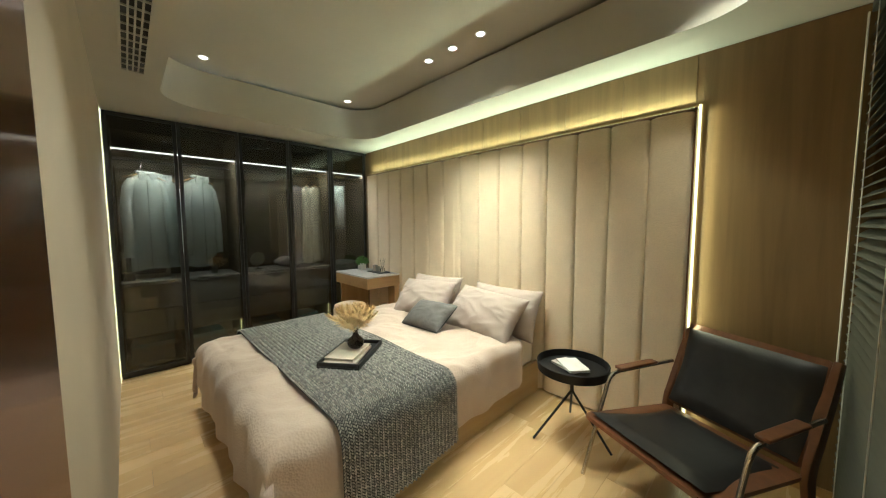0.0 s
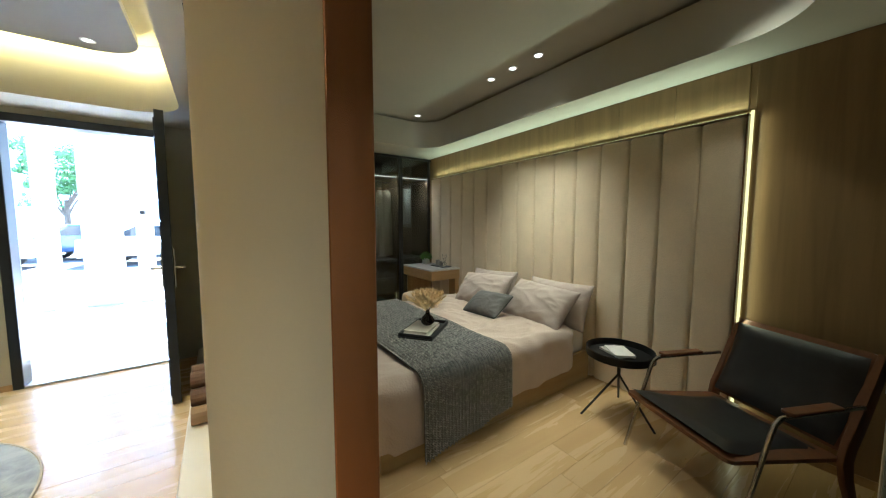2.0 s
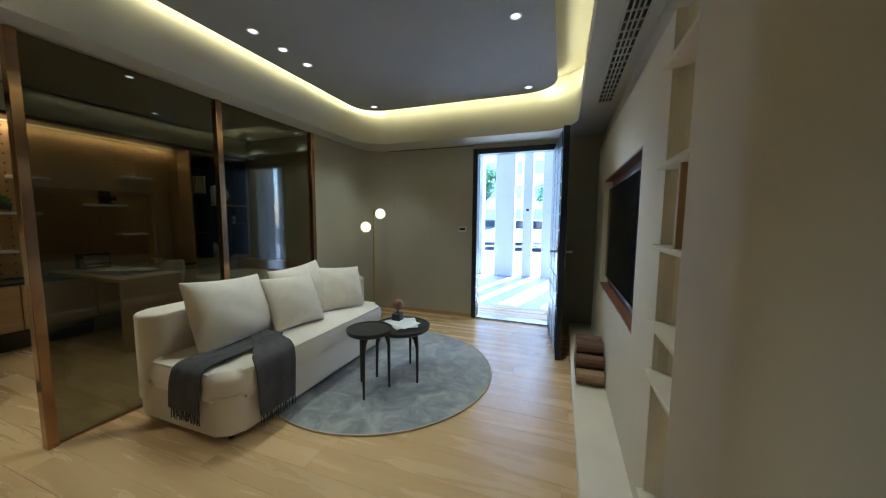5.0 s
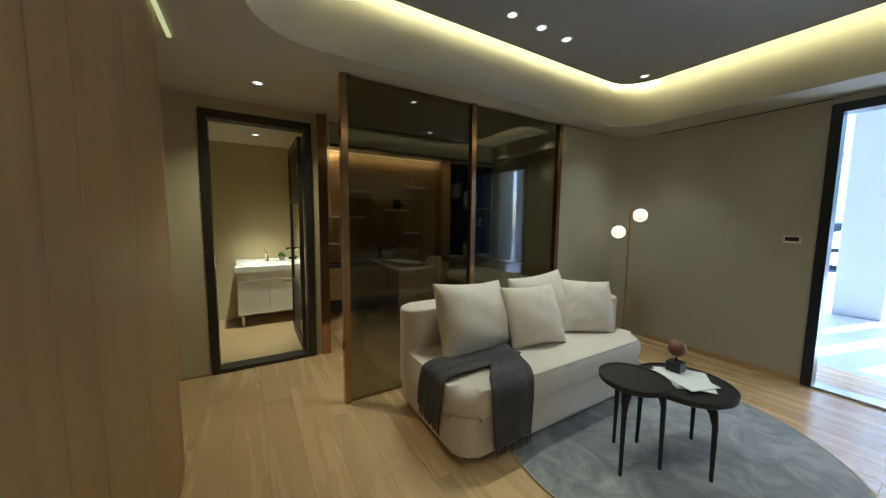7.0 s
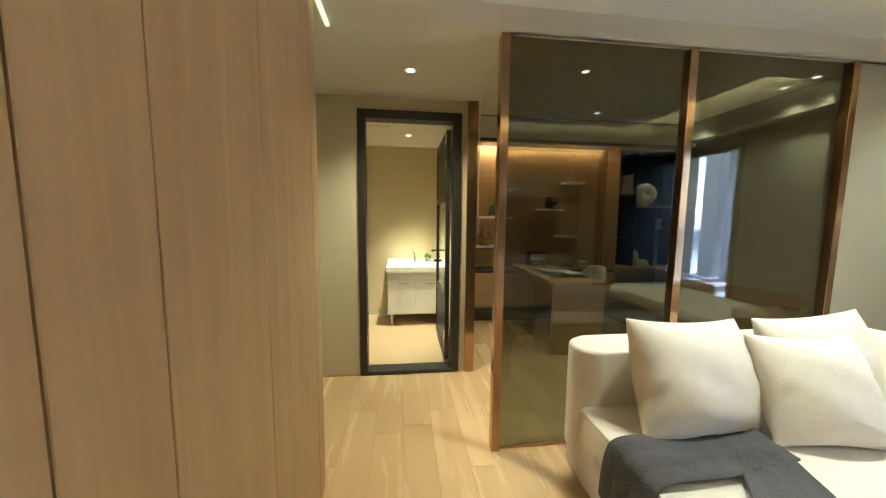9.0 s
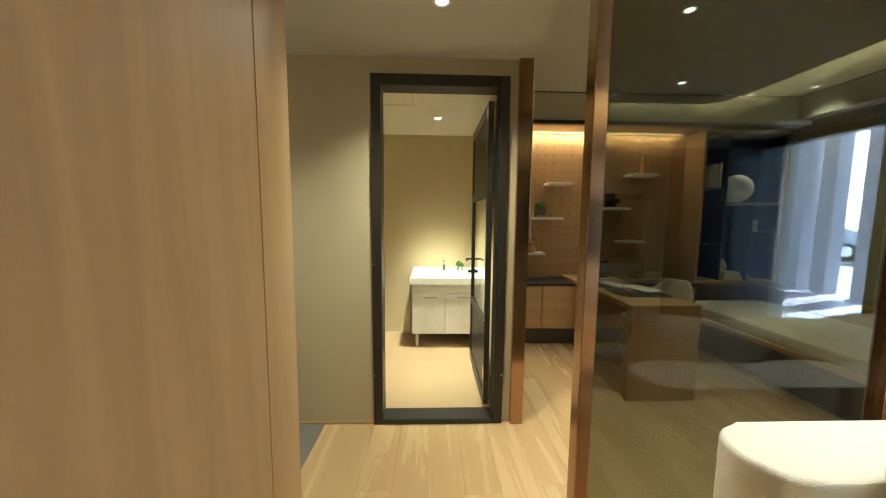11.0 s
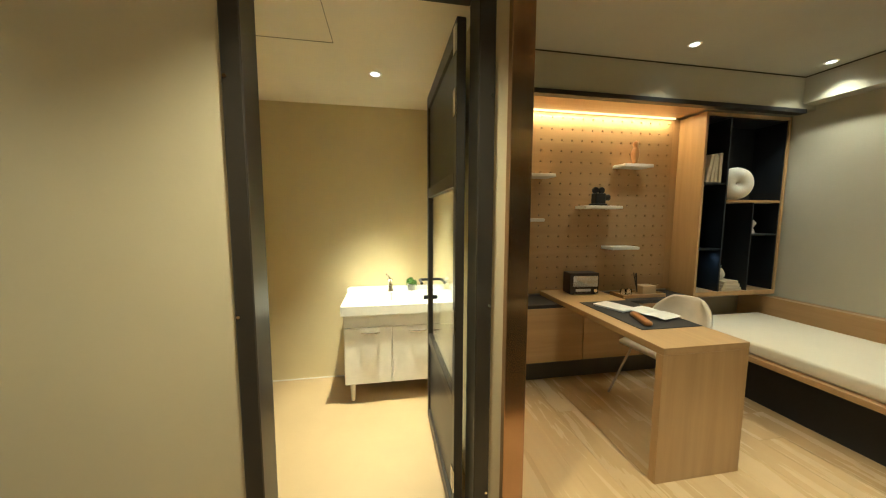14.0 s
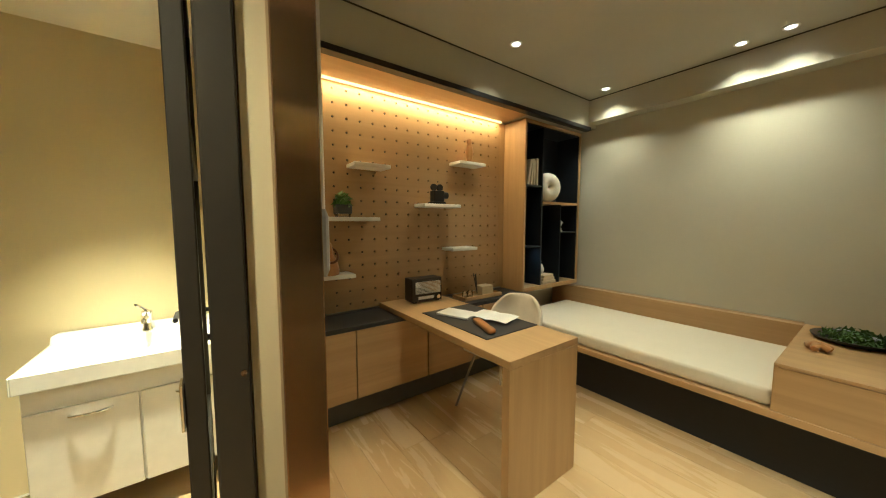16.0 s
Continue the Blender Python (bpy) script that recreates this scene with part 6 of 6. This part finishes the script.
# things on the pegboard shelves
pot = thing("succulent", "green succulent in a slate pot on a white shelf", "potted plant", (6.19, -0.66, 1.424))
part("stand", box(-0.035, 0.035, -0.045, 0.045, 0, 0.022, 0.003), clear_glass("acrylic"), pot)
part("pot", box(-0.038, 0.038, -0.055, 0.055, 0.0225, 0.085, 0.006, 2), plain("slate pot", (0.06, 0.065, 0.075), 0.5), pot)
bm = leafy(12, 70, 0.05, 0.05, 1.3)
bm.transform(Matrix.Translation((0, 0, 0.085)))
part("leaves", bm, M_LEAF, pot)
M_AMBER = wood("carved amber wood", (0.50, 0.27, 0.10), (0.36, 0.17, 0.055), "z", 0.35)
fig = part("carved_figurine", lathe([(0, 0), (0.026, 0), (0.022, 0.02), (0.033, 0.06), (0.036, 0.10), (0.028, 0.14), (0.018, 0.158), (0.026, 0.176), (0.022, 0.20), (0, 0.214)], 20), M_AMBER)
smooth(fig, 180)
fig.matrix_world = pose(6.19, -1.81, 1.914)
tagged(fig, "small carved amber wood figurine on a white shelf", "figurine")
cam2 = thing("movie_camera", "black vintage movie camera model on a white shelf", "model camera", (6.19, -1.46, 1.539))
part("body", box(-0.035, 0.035, -0.05, 0.05, 0.02, 0.11, 0.006, 2), M_BLKMETAL, cam2)
part("base", box(-0.045, 0.045, -0.06, 0.06, 0, 0.019, 0.003), M_BLKMETAL, cam2)
part("lens", tube([(0, -0.05, 0.075), (0, -0.10, 0.075)], 0.028, 16), M_BLKMETAL, cam2)
for y in (-0.025, 0.035):
    bm = lathe([(0, -0.012), (0.027, -0.012), (0.03, 0), (0.027, 0.012), (0, 0.012)], 20)
    bm.transform(pose(0, y, 0.137, 0, 90, 0))
    part("reel", bm, M_BLKMETAL, cam2)
bu = thing("jewellery_stand", "carved wooden bust stand on a white shelf", "ornament", (6.19, -0.55, 1.029))
smooth(part("bust", lathe([(0, 0), (0.07, 0), (0.075, 0.03), (0.06, 0.09), (0.035, 0.14), (0.028, 0.20), (0.02, 0.22), (0, 0.222)], 24), M_AMBER, bu), 180)
smooth(part("beads", tube([(0.055 * math.cos(a) - 0.03, 0.055 * math.sin(a), 0.14 - 0.05 * math.cos(a + 3.14)) for a in [k * 0.3307 for k in range(19)]], 0.008, 8, closed=True), M_CHAIRWOOD, bu), 60)

# bookcase
bc = thing("wall_bookcase", "wall-hung oak bookcase with black lined compartments", "bookcase", (6.15, -2.83, 0.7))
CX, CY0, CY1, CZ0, CZ1 = 6.02, -3.30, -2.36, 0.70, 2.365
for nm, bm in (("side", box(CX, XE, CY0, CY0 + 0.025, CZ0, CZ1, 0.001)), ("side", box(CX, XE, CY1 - 0.025, CY1, CZ0, CZ1, 0.001)), ("bottom", box(CX, XE, CY0 + 0.025, CY1 - 0.025, CZ0, CZ0 + 0.04, 0.001)), ("top", box(CX, XE, CY0 + 0.025, CY1 - 0.025, CZ1 - 0.03, CZ1, 0.001))):
    add(bc, nm, bm, M_OAK_V)
M_NAVY = plain("blue-black lacquer", (0.010, 0.013, 0.018), 0.4)
add(bc, "back", box(XE - 0.02, XE - 0.001, CY0 + 0.025, CY1 - 0.025, CZ0 + 0.04, CZ1 - 0.03), M_NAVY)
yin, yout = CY1 - 0.026, CY0 + 0.026
add(bc, "lining", box(CX + 0.012, XE - 0.021, yin - 0.008, yin, CZ0 + 0.041, CZ1 - 0.031), M_NAVY)
add(bc, "lining", box(CX + 0.012, XE - 0.021, yout, yout + 0.008, CZ0 + 0.041, CZ1 - 0.031), M_NAVY)
add(bc, "lining", box(CX + 0.012, XE - 0.021, yout + 0.009, yin - 0.009, CZ1 - 0.039, CZ1 - 0.031), M_NAVY)
add(bc, "upright", box(CX + 0.012, XE - 0.021, -2.655, -2.640, CZ0 + 0.041, CZ1 - 0.04), M_NAVY)
add(bc, "upright", box(CX + 0.012, XE - 0.021, -2.975, -2.962, CZ0 + 0.041, 1.575), M_NAVY)
add(bc, "shelf", box(CX + 0.005, XE - 0.021, yout + 0.009, -2.656, 1.576, 1.60), M_OAK_Y, "oak shelf")
for y0, y1, z in ((-2.639, yin - 0.009, 1.74), (-2.639, yin - 0.009, 1.135), (yout + 0.009, -2.976, 1.27)):
    add(bc, "shelf", box(CX + 0.012, XE - 0.021, y0, y1, z, z + 0.014), M_NAVY)
for k, (dy, h, tlt) in enumerate(((0, 0.25, 10), (0.036, 0.255, 7), (0.072, 0.24, 0), (0.10, 0.265, 0))):
    b_ = thing("standing_book", "cream book standing in the black bookcase", "book", (6.13, -2.44 - 0.045 * k, 1.754), 0, "cream books")
    bm = box(-0.09, 0.09, -0.015, 0.015, 0, h, 0.002)
    bm.transform(pose(0, 0, 0, tlt, 0, 0))
    part("block", bm, plain("cream book", (0.55, 0.46, 0.32), 0.6), b_)
bm = tube([(0, 0.085 * math.cos(2 * math.pi * k / 32), 0.085 * math.sin(2 * math.pi * k / 32)) for k in range(32)], 0.076, 18, closed=True)
ring_ = smooth(part("ring_vase", bm, plain("matt white ceramic", (0.74, 0.70, 0.62), 0.6)), 180)
ring_.matrix_world = pose(6.11, -2.83, 1.755, 0, 0, -16) @ Matrix.Diagonal((0.95, 0.95, 0.95, 1))
tagged(ring_, "white ceramic ring-shaped vase on the oak shelf", "vase")
for k in range(3):
    b_ = thing("lying_book", "cream book lying in a pile in the bookcase", "book", (6.13, -2.81 + 0.008 * k, 0.742 + 0.031 * k), 3 * k, "piled books")
    part("block", box(-0.09, 0.09, -0.115 + 0.01 * k, 0.115 - 0.01 * k, 0, 0.030, 0.002), plain("cream pile book", (0.56, 0.47, 0.33), 0.6), b_)
jar = thing("ceramic_jar", "small white ceramic jar on piled books", "jar", (6.13, -2.74, 0.836))
smooth(part("body", lathe([(0, 0), (0.03, 0), (0.055, 0.03), (0.06, 0.06), (0.045, 0.10), (0.025, 0.12), (0.03, 0.14), (0.024, 0.14), (0.02, 0.12), (0, 0.05)], 24), plain("ivory ceramic", (0.70, 0.66, 0.58), 0.5), jar), 60)
kn = thing("white_sculpture", "small angular white sculpture in the bookcase", "sculpture", (6.13, -3.10, 1.285))
part("stack", lathe([(0, 0), (0.035, 0), (0.012, 0.05), (0.035, 0.10), (0.012, 0.13), (0, 0.135)], 5), M_WHITE, kn)
spot(6.08, -2.6, 1.115, 0.13, (0.75, 0.95, 1.0), 120)

# daybed
db = thing("daybed", "oak daybed platform with a dark recessed base along the wall", "daybed", (4.9, -2.8, 0))
add(db, "platform", box(3.78, 6.30, -3.33, -2.235, 0.36, 0.40, 0.002), M_OAK, "oak platform edge")
add(db, "recess", box(3.78, 6.30, -3.33, -2.275, 0.335, 0.359), M_BLACK, "dark shadow gap")
add(db, "base", box(3.78, 6.30, -3.33, -2.39, 0.0, 0.334), plain("charcoal base", (0.014, 0.014, 0.016), 0.7), "charcoal base panel")
add(db, "back_panel", box(4.26, 6.30, -3.335, -3.24, 0.401, 0.665, 0.002), M_OAK, "oak back panel")
add(db, "metal_edge", box(4.26, 6.02, -3.3385, -3.30, 0.666, 0.675), M_CHROME)
mt = thing("daybed_cushion", "cream upholstered cushion on the oak daybed", "mattress", (5.2, -2.75, 0.401))
smooth(add(mt, "pad", box(4.262, 6.10, -3.225, -2.27, 0.402, 0.50, 0.022, 4), fabric("cream bench cloth", (0.70, 0.64, 0.52), 320, 0.3, 0.04)), 50)
sb = thing("daybed_chest", "oak chest at the end of the daybed", "chest", (4.0, -2.8, 0.401))
add(sb, "body", box(3.78, 4.258, -3.33, -2.24, 0.401, 0.64, 0.002), M_OAK)
add(sb, "lid", box(3.78, 4.258, -3.33, -2.238, 0.642, 0.66, 0.002), M_OAK, "oak lid")
bowl = thing("moss_bowl", "shallow black bowl of green moss and pebbles on the oak chest", "bowl", (4.02, -3.02, 0.661))
smooth(part("bowl", lathe([(0, 0), (0.13, 0), (0.185, 0.02), (0.19, 0.032), (0.183, 0.032), (0.13, 0.012), (0, 0.012)], 40), M_BLACK, bowl), 50)
bm = leafy(31, 420, 0.15, 0.03, 0.25)
bm.transform(Matrix.Translation((0, 0, 0.02)))
part("moss", bm, plain("moss", (0.06, 0.12, 0.03), 0.9, vary=0.4), bowl, "green moss")
for x, y, r in ((0.05, -0.03, 0.04), (-0.06, 0.02, 0.03), (0.0, 0.08, 0.025)):
    smooth(part("pebble", lathe([(0, 0.02), (r, 0.03), (r * 0.8, 0.03 + r * 0.7), (0, 0.03 + r * 0.9)], 12, (x, y, 0)), plain("grey pebble", (0.25, 0.27, 0.29), 0.6), bowl), 180)
knot = thing("wooden_knot", "small brown wooden knot toy on the oak chest", "ornament", (4.14, -2.66, 0.661))
for k in range(5):
    a = k * 1.2566
    bm = tube([(0.045 * math.cos(a), 0.045 * math.sin(a), 0.018), (0.02 * math.cos(a + 0.6), 0.02 * math.sin(a + 0.6), 0.035), (0.05 * math.cos(a + 1.3), 0.05 * math.sin(a + 1.3), 0.018)], 0.017, 10)
    smooth(part("link", bm, M_AMBER, knot), 60)

# desk chair
dc = thing("desk_chair", "cream shell chair on thin bronze legs at the desk", "chair", (5.6, -1.66, 0), 96)
bm = bmesh.new()
rows = []
for i in range(13):
    u = i / 12
    row = []
    for j in range(17):
        v_ = 2 * j / 16 - 1
        if u < 0.55:
            f = u / 0.55
            xx, zz, hw = 0.24 - 0.42 * f, 0.44 - 0.02 * math.sin(math.pi * f), 0.21 + 0.03 * math.sin(math.pi * f)
            zz += 0.10 * abs(v_) ** 4 * f
        else:
            f = (u - 0.55) / 0.45
            xx, zz, hw = -0.18 - 0.10 * f, 0.44 + 0.38 * f, 0.24 * (1 - 0.55 * f ** 4)
            xx += 0.13 * v_ * v_ * (1 - 0.4 * f)
            zz += 0.10 * abs(v_) ** 4 * (1 - f)
        row.append(bm.verts.new((xx, v_ * hw, zz)))
    rows.append(row)
for i in range(12):
    for j in range(16):
        bm.faces.new((rows[i][j], rows[i + 1][j], rows[i + 1][j + 1], rows[i][j + 1]))
bmesh.ops.recalc_face_normals(bm, faces=bm.faces)
o = part("shell", bm, plain("cream shell upholstery", (0.66, 0.60, 0.50), 0.7), dc, "cream upholstered shell")
smooth(o, 180)
sol = o.modifiers.new("thickness", "SOLIDIFY")
sol.thickness, sol.offset = 0.035, 0
sub = o.modifiers.new("soft", "SUBSURF")
sub.levels = sub.render_levels = 1
M_BRONZE = metal("bronze leg", (0.42, 0.36, 0.27), 0.35)
for x, y in ((0.28, 0.23), (0.28, -0.23), (-0.22, 0.2), (-0.22, -0.2)):
    part("leg", tube([(x * 0.55, y * 0.6, 0.43), (x, y, 0.0)], 0.009, 8), M_BRONZE, dc)

# ---- bathroom ----
van = thing("vanity_unit", "white two-door vanity unit on short legs with a ceramic basin", "vanity", (6.2, 0.38, 0))
M_CERAMIC = plain("white glazed ceramic", (0.80, 0.77, 0.70), 0.12, coat=0.6)
M_VANITY = plain("white gloss lacquer", (0.76, 0.73, 0.66), 0.25)
add(van, "carcass", box(5.985, 6.44, 0.03, 0.755, 0.155, 0.70, 0.002), M_VANITY)
for y0, y1 in ((0.40, 0.752), (0.045, 0.396)):
    d_ = add(van, "door", box(5.966, 5.984, y0 + 0.002, y1 - 0.002, 0.16, 0.60, 0.003), M_VANITY, "white door")
    yc = (y0 + y1) / 2 - 0.02
    add(van, "handle", tube([(5.966 - 0.024 * max(0.0, math.sin(radians(a_))) ** 0.6, yc - 0.066 * math.cos(radians(a_)), 0.562) for a_ in range(0, 181, 15)], 0.0055, 8), M_CHROME, "chrome bow handle").parent = d_
for x in (6.03, 6.38):
    for y in (0.08, 0.70):
        add(van, "leg", lathe([(0.022, 0.155), (0.016, 0.01), (0.014, 0.0), (0, 0.0)], 14, (x, y, 0)), M_VANITY, "white tapered leg")
bm = bmesh.new()
n1, n2 = 22, 30
g = {}
for i in range(n1 + 1):
    for j in range(n2 + 1):
        x, y = 5.945 + 0.49 * i / n1, 0.025 + 0.745 * j / n2
        u, v_ = (x - 6.15) / 0.17, (y - 0.40) / 0.29
        q = (abs(u) ** 3 + abs(v_) ** 3) ** (1 / 3)
        d_ = 0.0 if q > 1 else 0.10 * (1 - q ** 3) ** 0.7
        rim = 0.012 if i == 0 or j in (0, n2) else 0
        g[i, j] = bm.verts.new((x, y, 0.785 + (0.035 if i >= n1 - 1 else 0) - d_ - rim))
for i in range(n1):
    for j in range(n2):
        bm.faces.new((g[i, j], g[i + 1, j], g[i + 1, j + 1], g[i, j + 1]))
bmesh.ops.recalc_face_normals(bm, faces=bm.faces)
o = add(van, "basin", bm, M_CERAMIC, "white ceramic basin top")
smooth(o, 50)
add(van, "basin_underside", box(5.951, 6.434, 0.031, 0.764, 0.702, 0.704), M_CERAMIC)
for x0, x1, y0, y1 in ((5.945, 5.95, 0.031, 0.764), (5.945, 6.435, 0.765, 0.77), (5.945, 6.435, 0.025, 0.03)):
    add(van, "basin_rim", box(x0, x1, y0, y1, 0.70, 0.774, 0.002), M_CERAMIC)
tap = thing("basin_tap", "chrome single-lever basin tap", "tap", (6.36, 0.40, 0.786))
smooth(part("body", lathe([(0, 0), (0.026, 0), (0.026, 0.01), (0.02, 0.02), (0.02, 0.085), (0.024, 0.09), (0.024, 0.11), (0, 0.12)], 20), M_CHROME, tap), 50)
part("spout", tube([(0, 0, 0.07), (-0.06, 0, 0.085), (-0.11, 0, 0.08), (-0.115, 0, 0.065)], 0.012, 10), M_CHROME, tap)
part("lever", tube([(0, 0, 0.115), (-0.05, 0.02, 0.15), (-0.09, 0.03, 0.165)], 0.007, 8), M_CHROME, tap)
dr = thing("basin_waste", "small chrome waste fitting in the basin", "drain", (6.15, 0.40, 0.688))
part("ring", lathe([(0, 0), (0.022, 0), (0.022, 0.005), (0, 0.006)], 20), M_CHROME, dr)
pp = thing("basin_plant", "tiny green plant in a grey pot on the basin edge", "potted plant", (6.37, 0.215, 0.786))
part("pot", lathe([(0, 0), (0.03, 0), (0.034, 0.05), (0.03, 0.05), (0, 0.03)], 18), plain("grey pot", (0.35, 0.35, 0.33), 0.6), pp)
bm = leafy(41, 160, 0.045, 0.022, 1.0)
bm.transform(Matrix.Translation((0, 0, 0.06)))
part("leaves", bm, M_LEAF, pp)
hatch = struct("ceiling_hatch_joint", box(5.0, 5.45, 0.7, 0.703, 2.357, 2.3595, bm=box(5.45, 5.453, 0.7, 1.2, 2.357, 2.3595)), plain("hatch joint", (0.30, 0.27, 0.2), 0.8), "fine joint of a ceiling hatch", "trim")
struct("baseboard_bath", box(6.442, 6.449, 0.77, 1.95, 0.004, 0.012), M_CERAMIC, "thin sealant line at the floor", "trim")

# ---- outside the entrance ----
struct("canopy", box(-3.0, 8.0, -7.0, YS - 0.14, 3.2, 3.35), M_OUT, "flat white canopy over the entrance", "canopy")
struct("wall_facade", box(2.0, 9.0, YS - 0.34, YS - 0.142, -0.03, 3.2), M_OUT, "white facade beside the entrance")
struct("wall_facade_side", box(-4.0, 0.40, -4.44, -4.325, -0.03, 3.2), M_OUT, "white facade beside the entrance")
for k, (x0, x1) in enumerate(((3.95, 4.15), (3.30, 3.55), (2.75, 2.95), (1.95, 2.43), (1.52, 1.74), (1.03, 1.29), (0.35, 0.62), (-0.35, 0.1), (-0.95, -0.7), (-1.62, -1.36), (-2.25, -1.85), (-2.95, -2.72), (-3.65, -3.40), (-4.45, -4.05), (-5.2, -4.95))):
    f = thing("facade_fin", "tall white upright facade fin standing on the paving", "column", ((x0 + x1) / 2, -7.4, -0.03), 0, "facade fins")
    add(f, "shaft", box(x0, x1, -7.55, -7.25, -0.03, 3.9, 0.01), M_OUT)
sgn = thing("wall_camera", "small dark box fixed to a facade fin", "camera", (1.63, -7.24, 1.62))
add(sgn, "body", box(1.60, 1.66, -7.252, -7.2, 1.60, 1.66, 0.004), M_BLACK)
struct("road", box(-60, 60, -34, -13, -0.029, -0.024), paint("asphalt", (0.06, 0.06, 0.062), 0.8, 0.2, 60), "asphalt road beyond the paving", "road")
struct("pavement_kerb", box(-60, 60, -13.0, -12.8, -0.03, 0.05), paint("kerb", (0.4, 0.4, 0.39), 0.7), "pale stone kerb", "kerb")
M_CAR1, M_CAR2 = plain("silver car paint", (0.55, 0.57, 0.60), 0.25, 0.4, 1.0), plain("white car paint", (0.75, 0.76, 0.78), 0.25, 0.0, 1.0)
M_CARGLASS = plain("dark car glass", (0.02, 0.025, 0.03), 0.06)
M_TYRE = plain("tyre rubber", (0.02, 0.02, 0.02), 0.8)


def car(x, y, mat, label, turn=0):
    c = thing("car", label, "car", (x, y, -0.024), turn, "parked cars")
    side = [(-2.2, 0.35), (-2.22, 0.6), (-2.1, 0.85), (-1.3, 0.95), (-0.75, 1.42), (0.7, 1.45), (1.6, 1.0), (2.15, 0.9), (2.2, 0.5), (2.15, 0.3)]
    bm = prism(side, -0.88, 0.88, 0.07, 3)
    bm.transform(Matrix.Rotation(radians(90), 4, "X"))
    smooth(part("body", bm, mat, c), 35)
    for s in (1, -1):
        bm = prism([(-1.1, 0.98), (-0.70, 1.36), (0.62, 1.38), (1.3, 1.02)], 0.884, 0.892)
        bm.transform(Matrix.Rotation(radians(90), 4, "X"))
        if s == -1:
            bm.transform(Matrix.Diagonal((1, -1, 1, 1)))
            bmesh.ops.reverse_faces(bm, faces=bm.faces)
        part("side_window", bm, M_CARGLASS, c, "dark side windows")
        for xx in (-1.35, 1.35):
            w_ = lathe([(0, -0.11), (0.3, -0.11), (0.33, -0.07), (0.33, 0.07), (0.3, 0.11), (0, 0.11)], 28)
            w_.transform(pose(xx, s * 0.80, 0.33, 90, 0, 0))
            wh = part("wheel", w_, M_TYRE, c)
            r2 = lathe([(0, -0.115), (0.2, -0.118), (0.21, -0.10), (0.21, 0.10), (0.2, 0.118), (0, 0.115)], 20)
            r2.transform(pose(xx, s * 0.80, 0.33, 90, 0, 0))
            part("rim", r2, M_CHROME, wh)
    return c


car(2.2, -15.5, M_CAR2, "white hatchback parked beyond the fins")
car(-3.2, -15.8, M_CAR1, "silver hatchback parked beyond the fins")
car(-8.0, -15.6, M_CAR2, "white hatchback parked beyond the fins")
car(7.6, -15.6, M_CAR1, "silver hatchback parked beyond the fins")
car(4.6, -18.8, plain("blue car paint", (0.06, 0.10, 0.2), 0.25, 0.3, 1.0), "blue hatchback parked in the second row", 180)


def tree(x, y, h, seed):
    rnd = random.Random(seed)
    t_ = thing("street_tree", "leafy green street tree beyond the parked cars", "tree", (x, y, -0.03), rnd.uniform(0, 360), "street trees")
    bm = tube([(0, 0, 0), (0.05, 0.02, h * 0.25), (0, 0.05, h * 0.5)], 0.12, 10, [0.16, 0.12, 0.08])
    for k in range(7):
        a = rnd.uniform(0, 6.28)
        z0 = h * rnd.uniform(0.32, 0.5)
        merge(bm, tube([(0, 0, z0), (0.5 * math.cos(a), 0.5 * math.sin(a), z0 + 0.7), (1.1 * math.cos(a), 1.1 * math.sin(a), z0 + 1.3)], 0.04, 6, [0.06, 0.04, 0.02]))
    part("trunk", bm, plain("bark", (0.10, 0.075, 0.055), 0.9, vary=0.3), t_)
    bm = bmesh.new()
    for k in range(16):
        c = Vector((rnd.gauss(0, 0.75), rnd.gauss(0, 0.75), h * 0.68 + rnd.gauss(0, 0.7)))
        cl = leafy(seed * 50 + k, 170, rnd.uniform(0.45, 0.8), 0.16)
        merge(bm, cl, Matrix.Translation(c))
    part("crown", bm, plain("tree leaf", (0.085, 0.18, 0.06), 0.6, vary=0.4), t_)


tree(0.2, -21, 5.0, 2)
tree(-4.5, -22, 5.4, 5)
tree(6.5, -22.5, 5.2, 7)
M_FARGLASS = plain("hazy window glass", (0.40, 0.46, 0.52), 0.15)
bld = thing("apartment_building", "pale apartment block far beyond the road", "building", (2, -48, -0.03))
part("wall", box(-22, 22, -5, 5, 0, 16), paint("pale render", (0.72, 0.74, 0.76), 0.8), bld)
part("roof", box(-22.3, 22.3, -5.3, 5.3, 16, 16.5), M_GREY_FLOOR, bld)
for i in range(14):
    for j in range(5):
        wn_ = part("window", box(-20.8 + i * 3.1, -19.2 + i * 3.1, 5.0, 5.06, 1.2 + j * 3.1, 2.8 + j * 3.1), M_FARGLASS, bld)

# ---- floor ----
struct("floor_kitchen", box(3.75, 4.69, 1.26, YN, -0.014, 0.003), M_GREY_FLOOR, "grey floor beyond the hall", "floor")
floor = tagged(new("floor"), "pale oak plank floor", "floor", kind="structure")
rnd = random.Random(11)
PW = 0.19
shapes = {}
y = -4.2
row = 0
while y < YN - 0.01:
    y1 = min(y + PW, YN)
    x = XW - rnd.uniform(0.0, 1.2)
    while x < 6.3:
        x1 = x + 1.30
        a, c = max(x, XW), min(x1, 6.31)
        if y > 1.2:
            c = min(c, 3.75)
        if c - a > 0.02:
            o = part("plank", box(0.0004, c - a - 0.0004, 0.0004, y1 - y - 0.0004, -0.012, 0.0, 0.0005), M_PLANK, floor)
            o.location = (a, y, 0)
        x = x1
    y = y1
    row += 1
struct("floor_base", box(XW, 6.5, -4.2, YN, -0.06, -0.014), M_GREY_FLOOR, "screed under the planks", "floor")
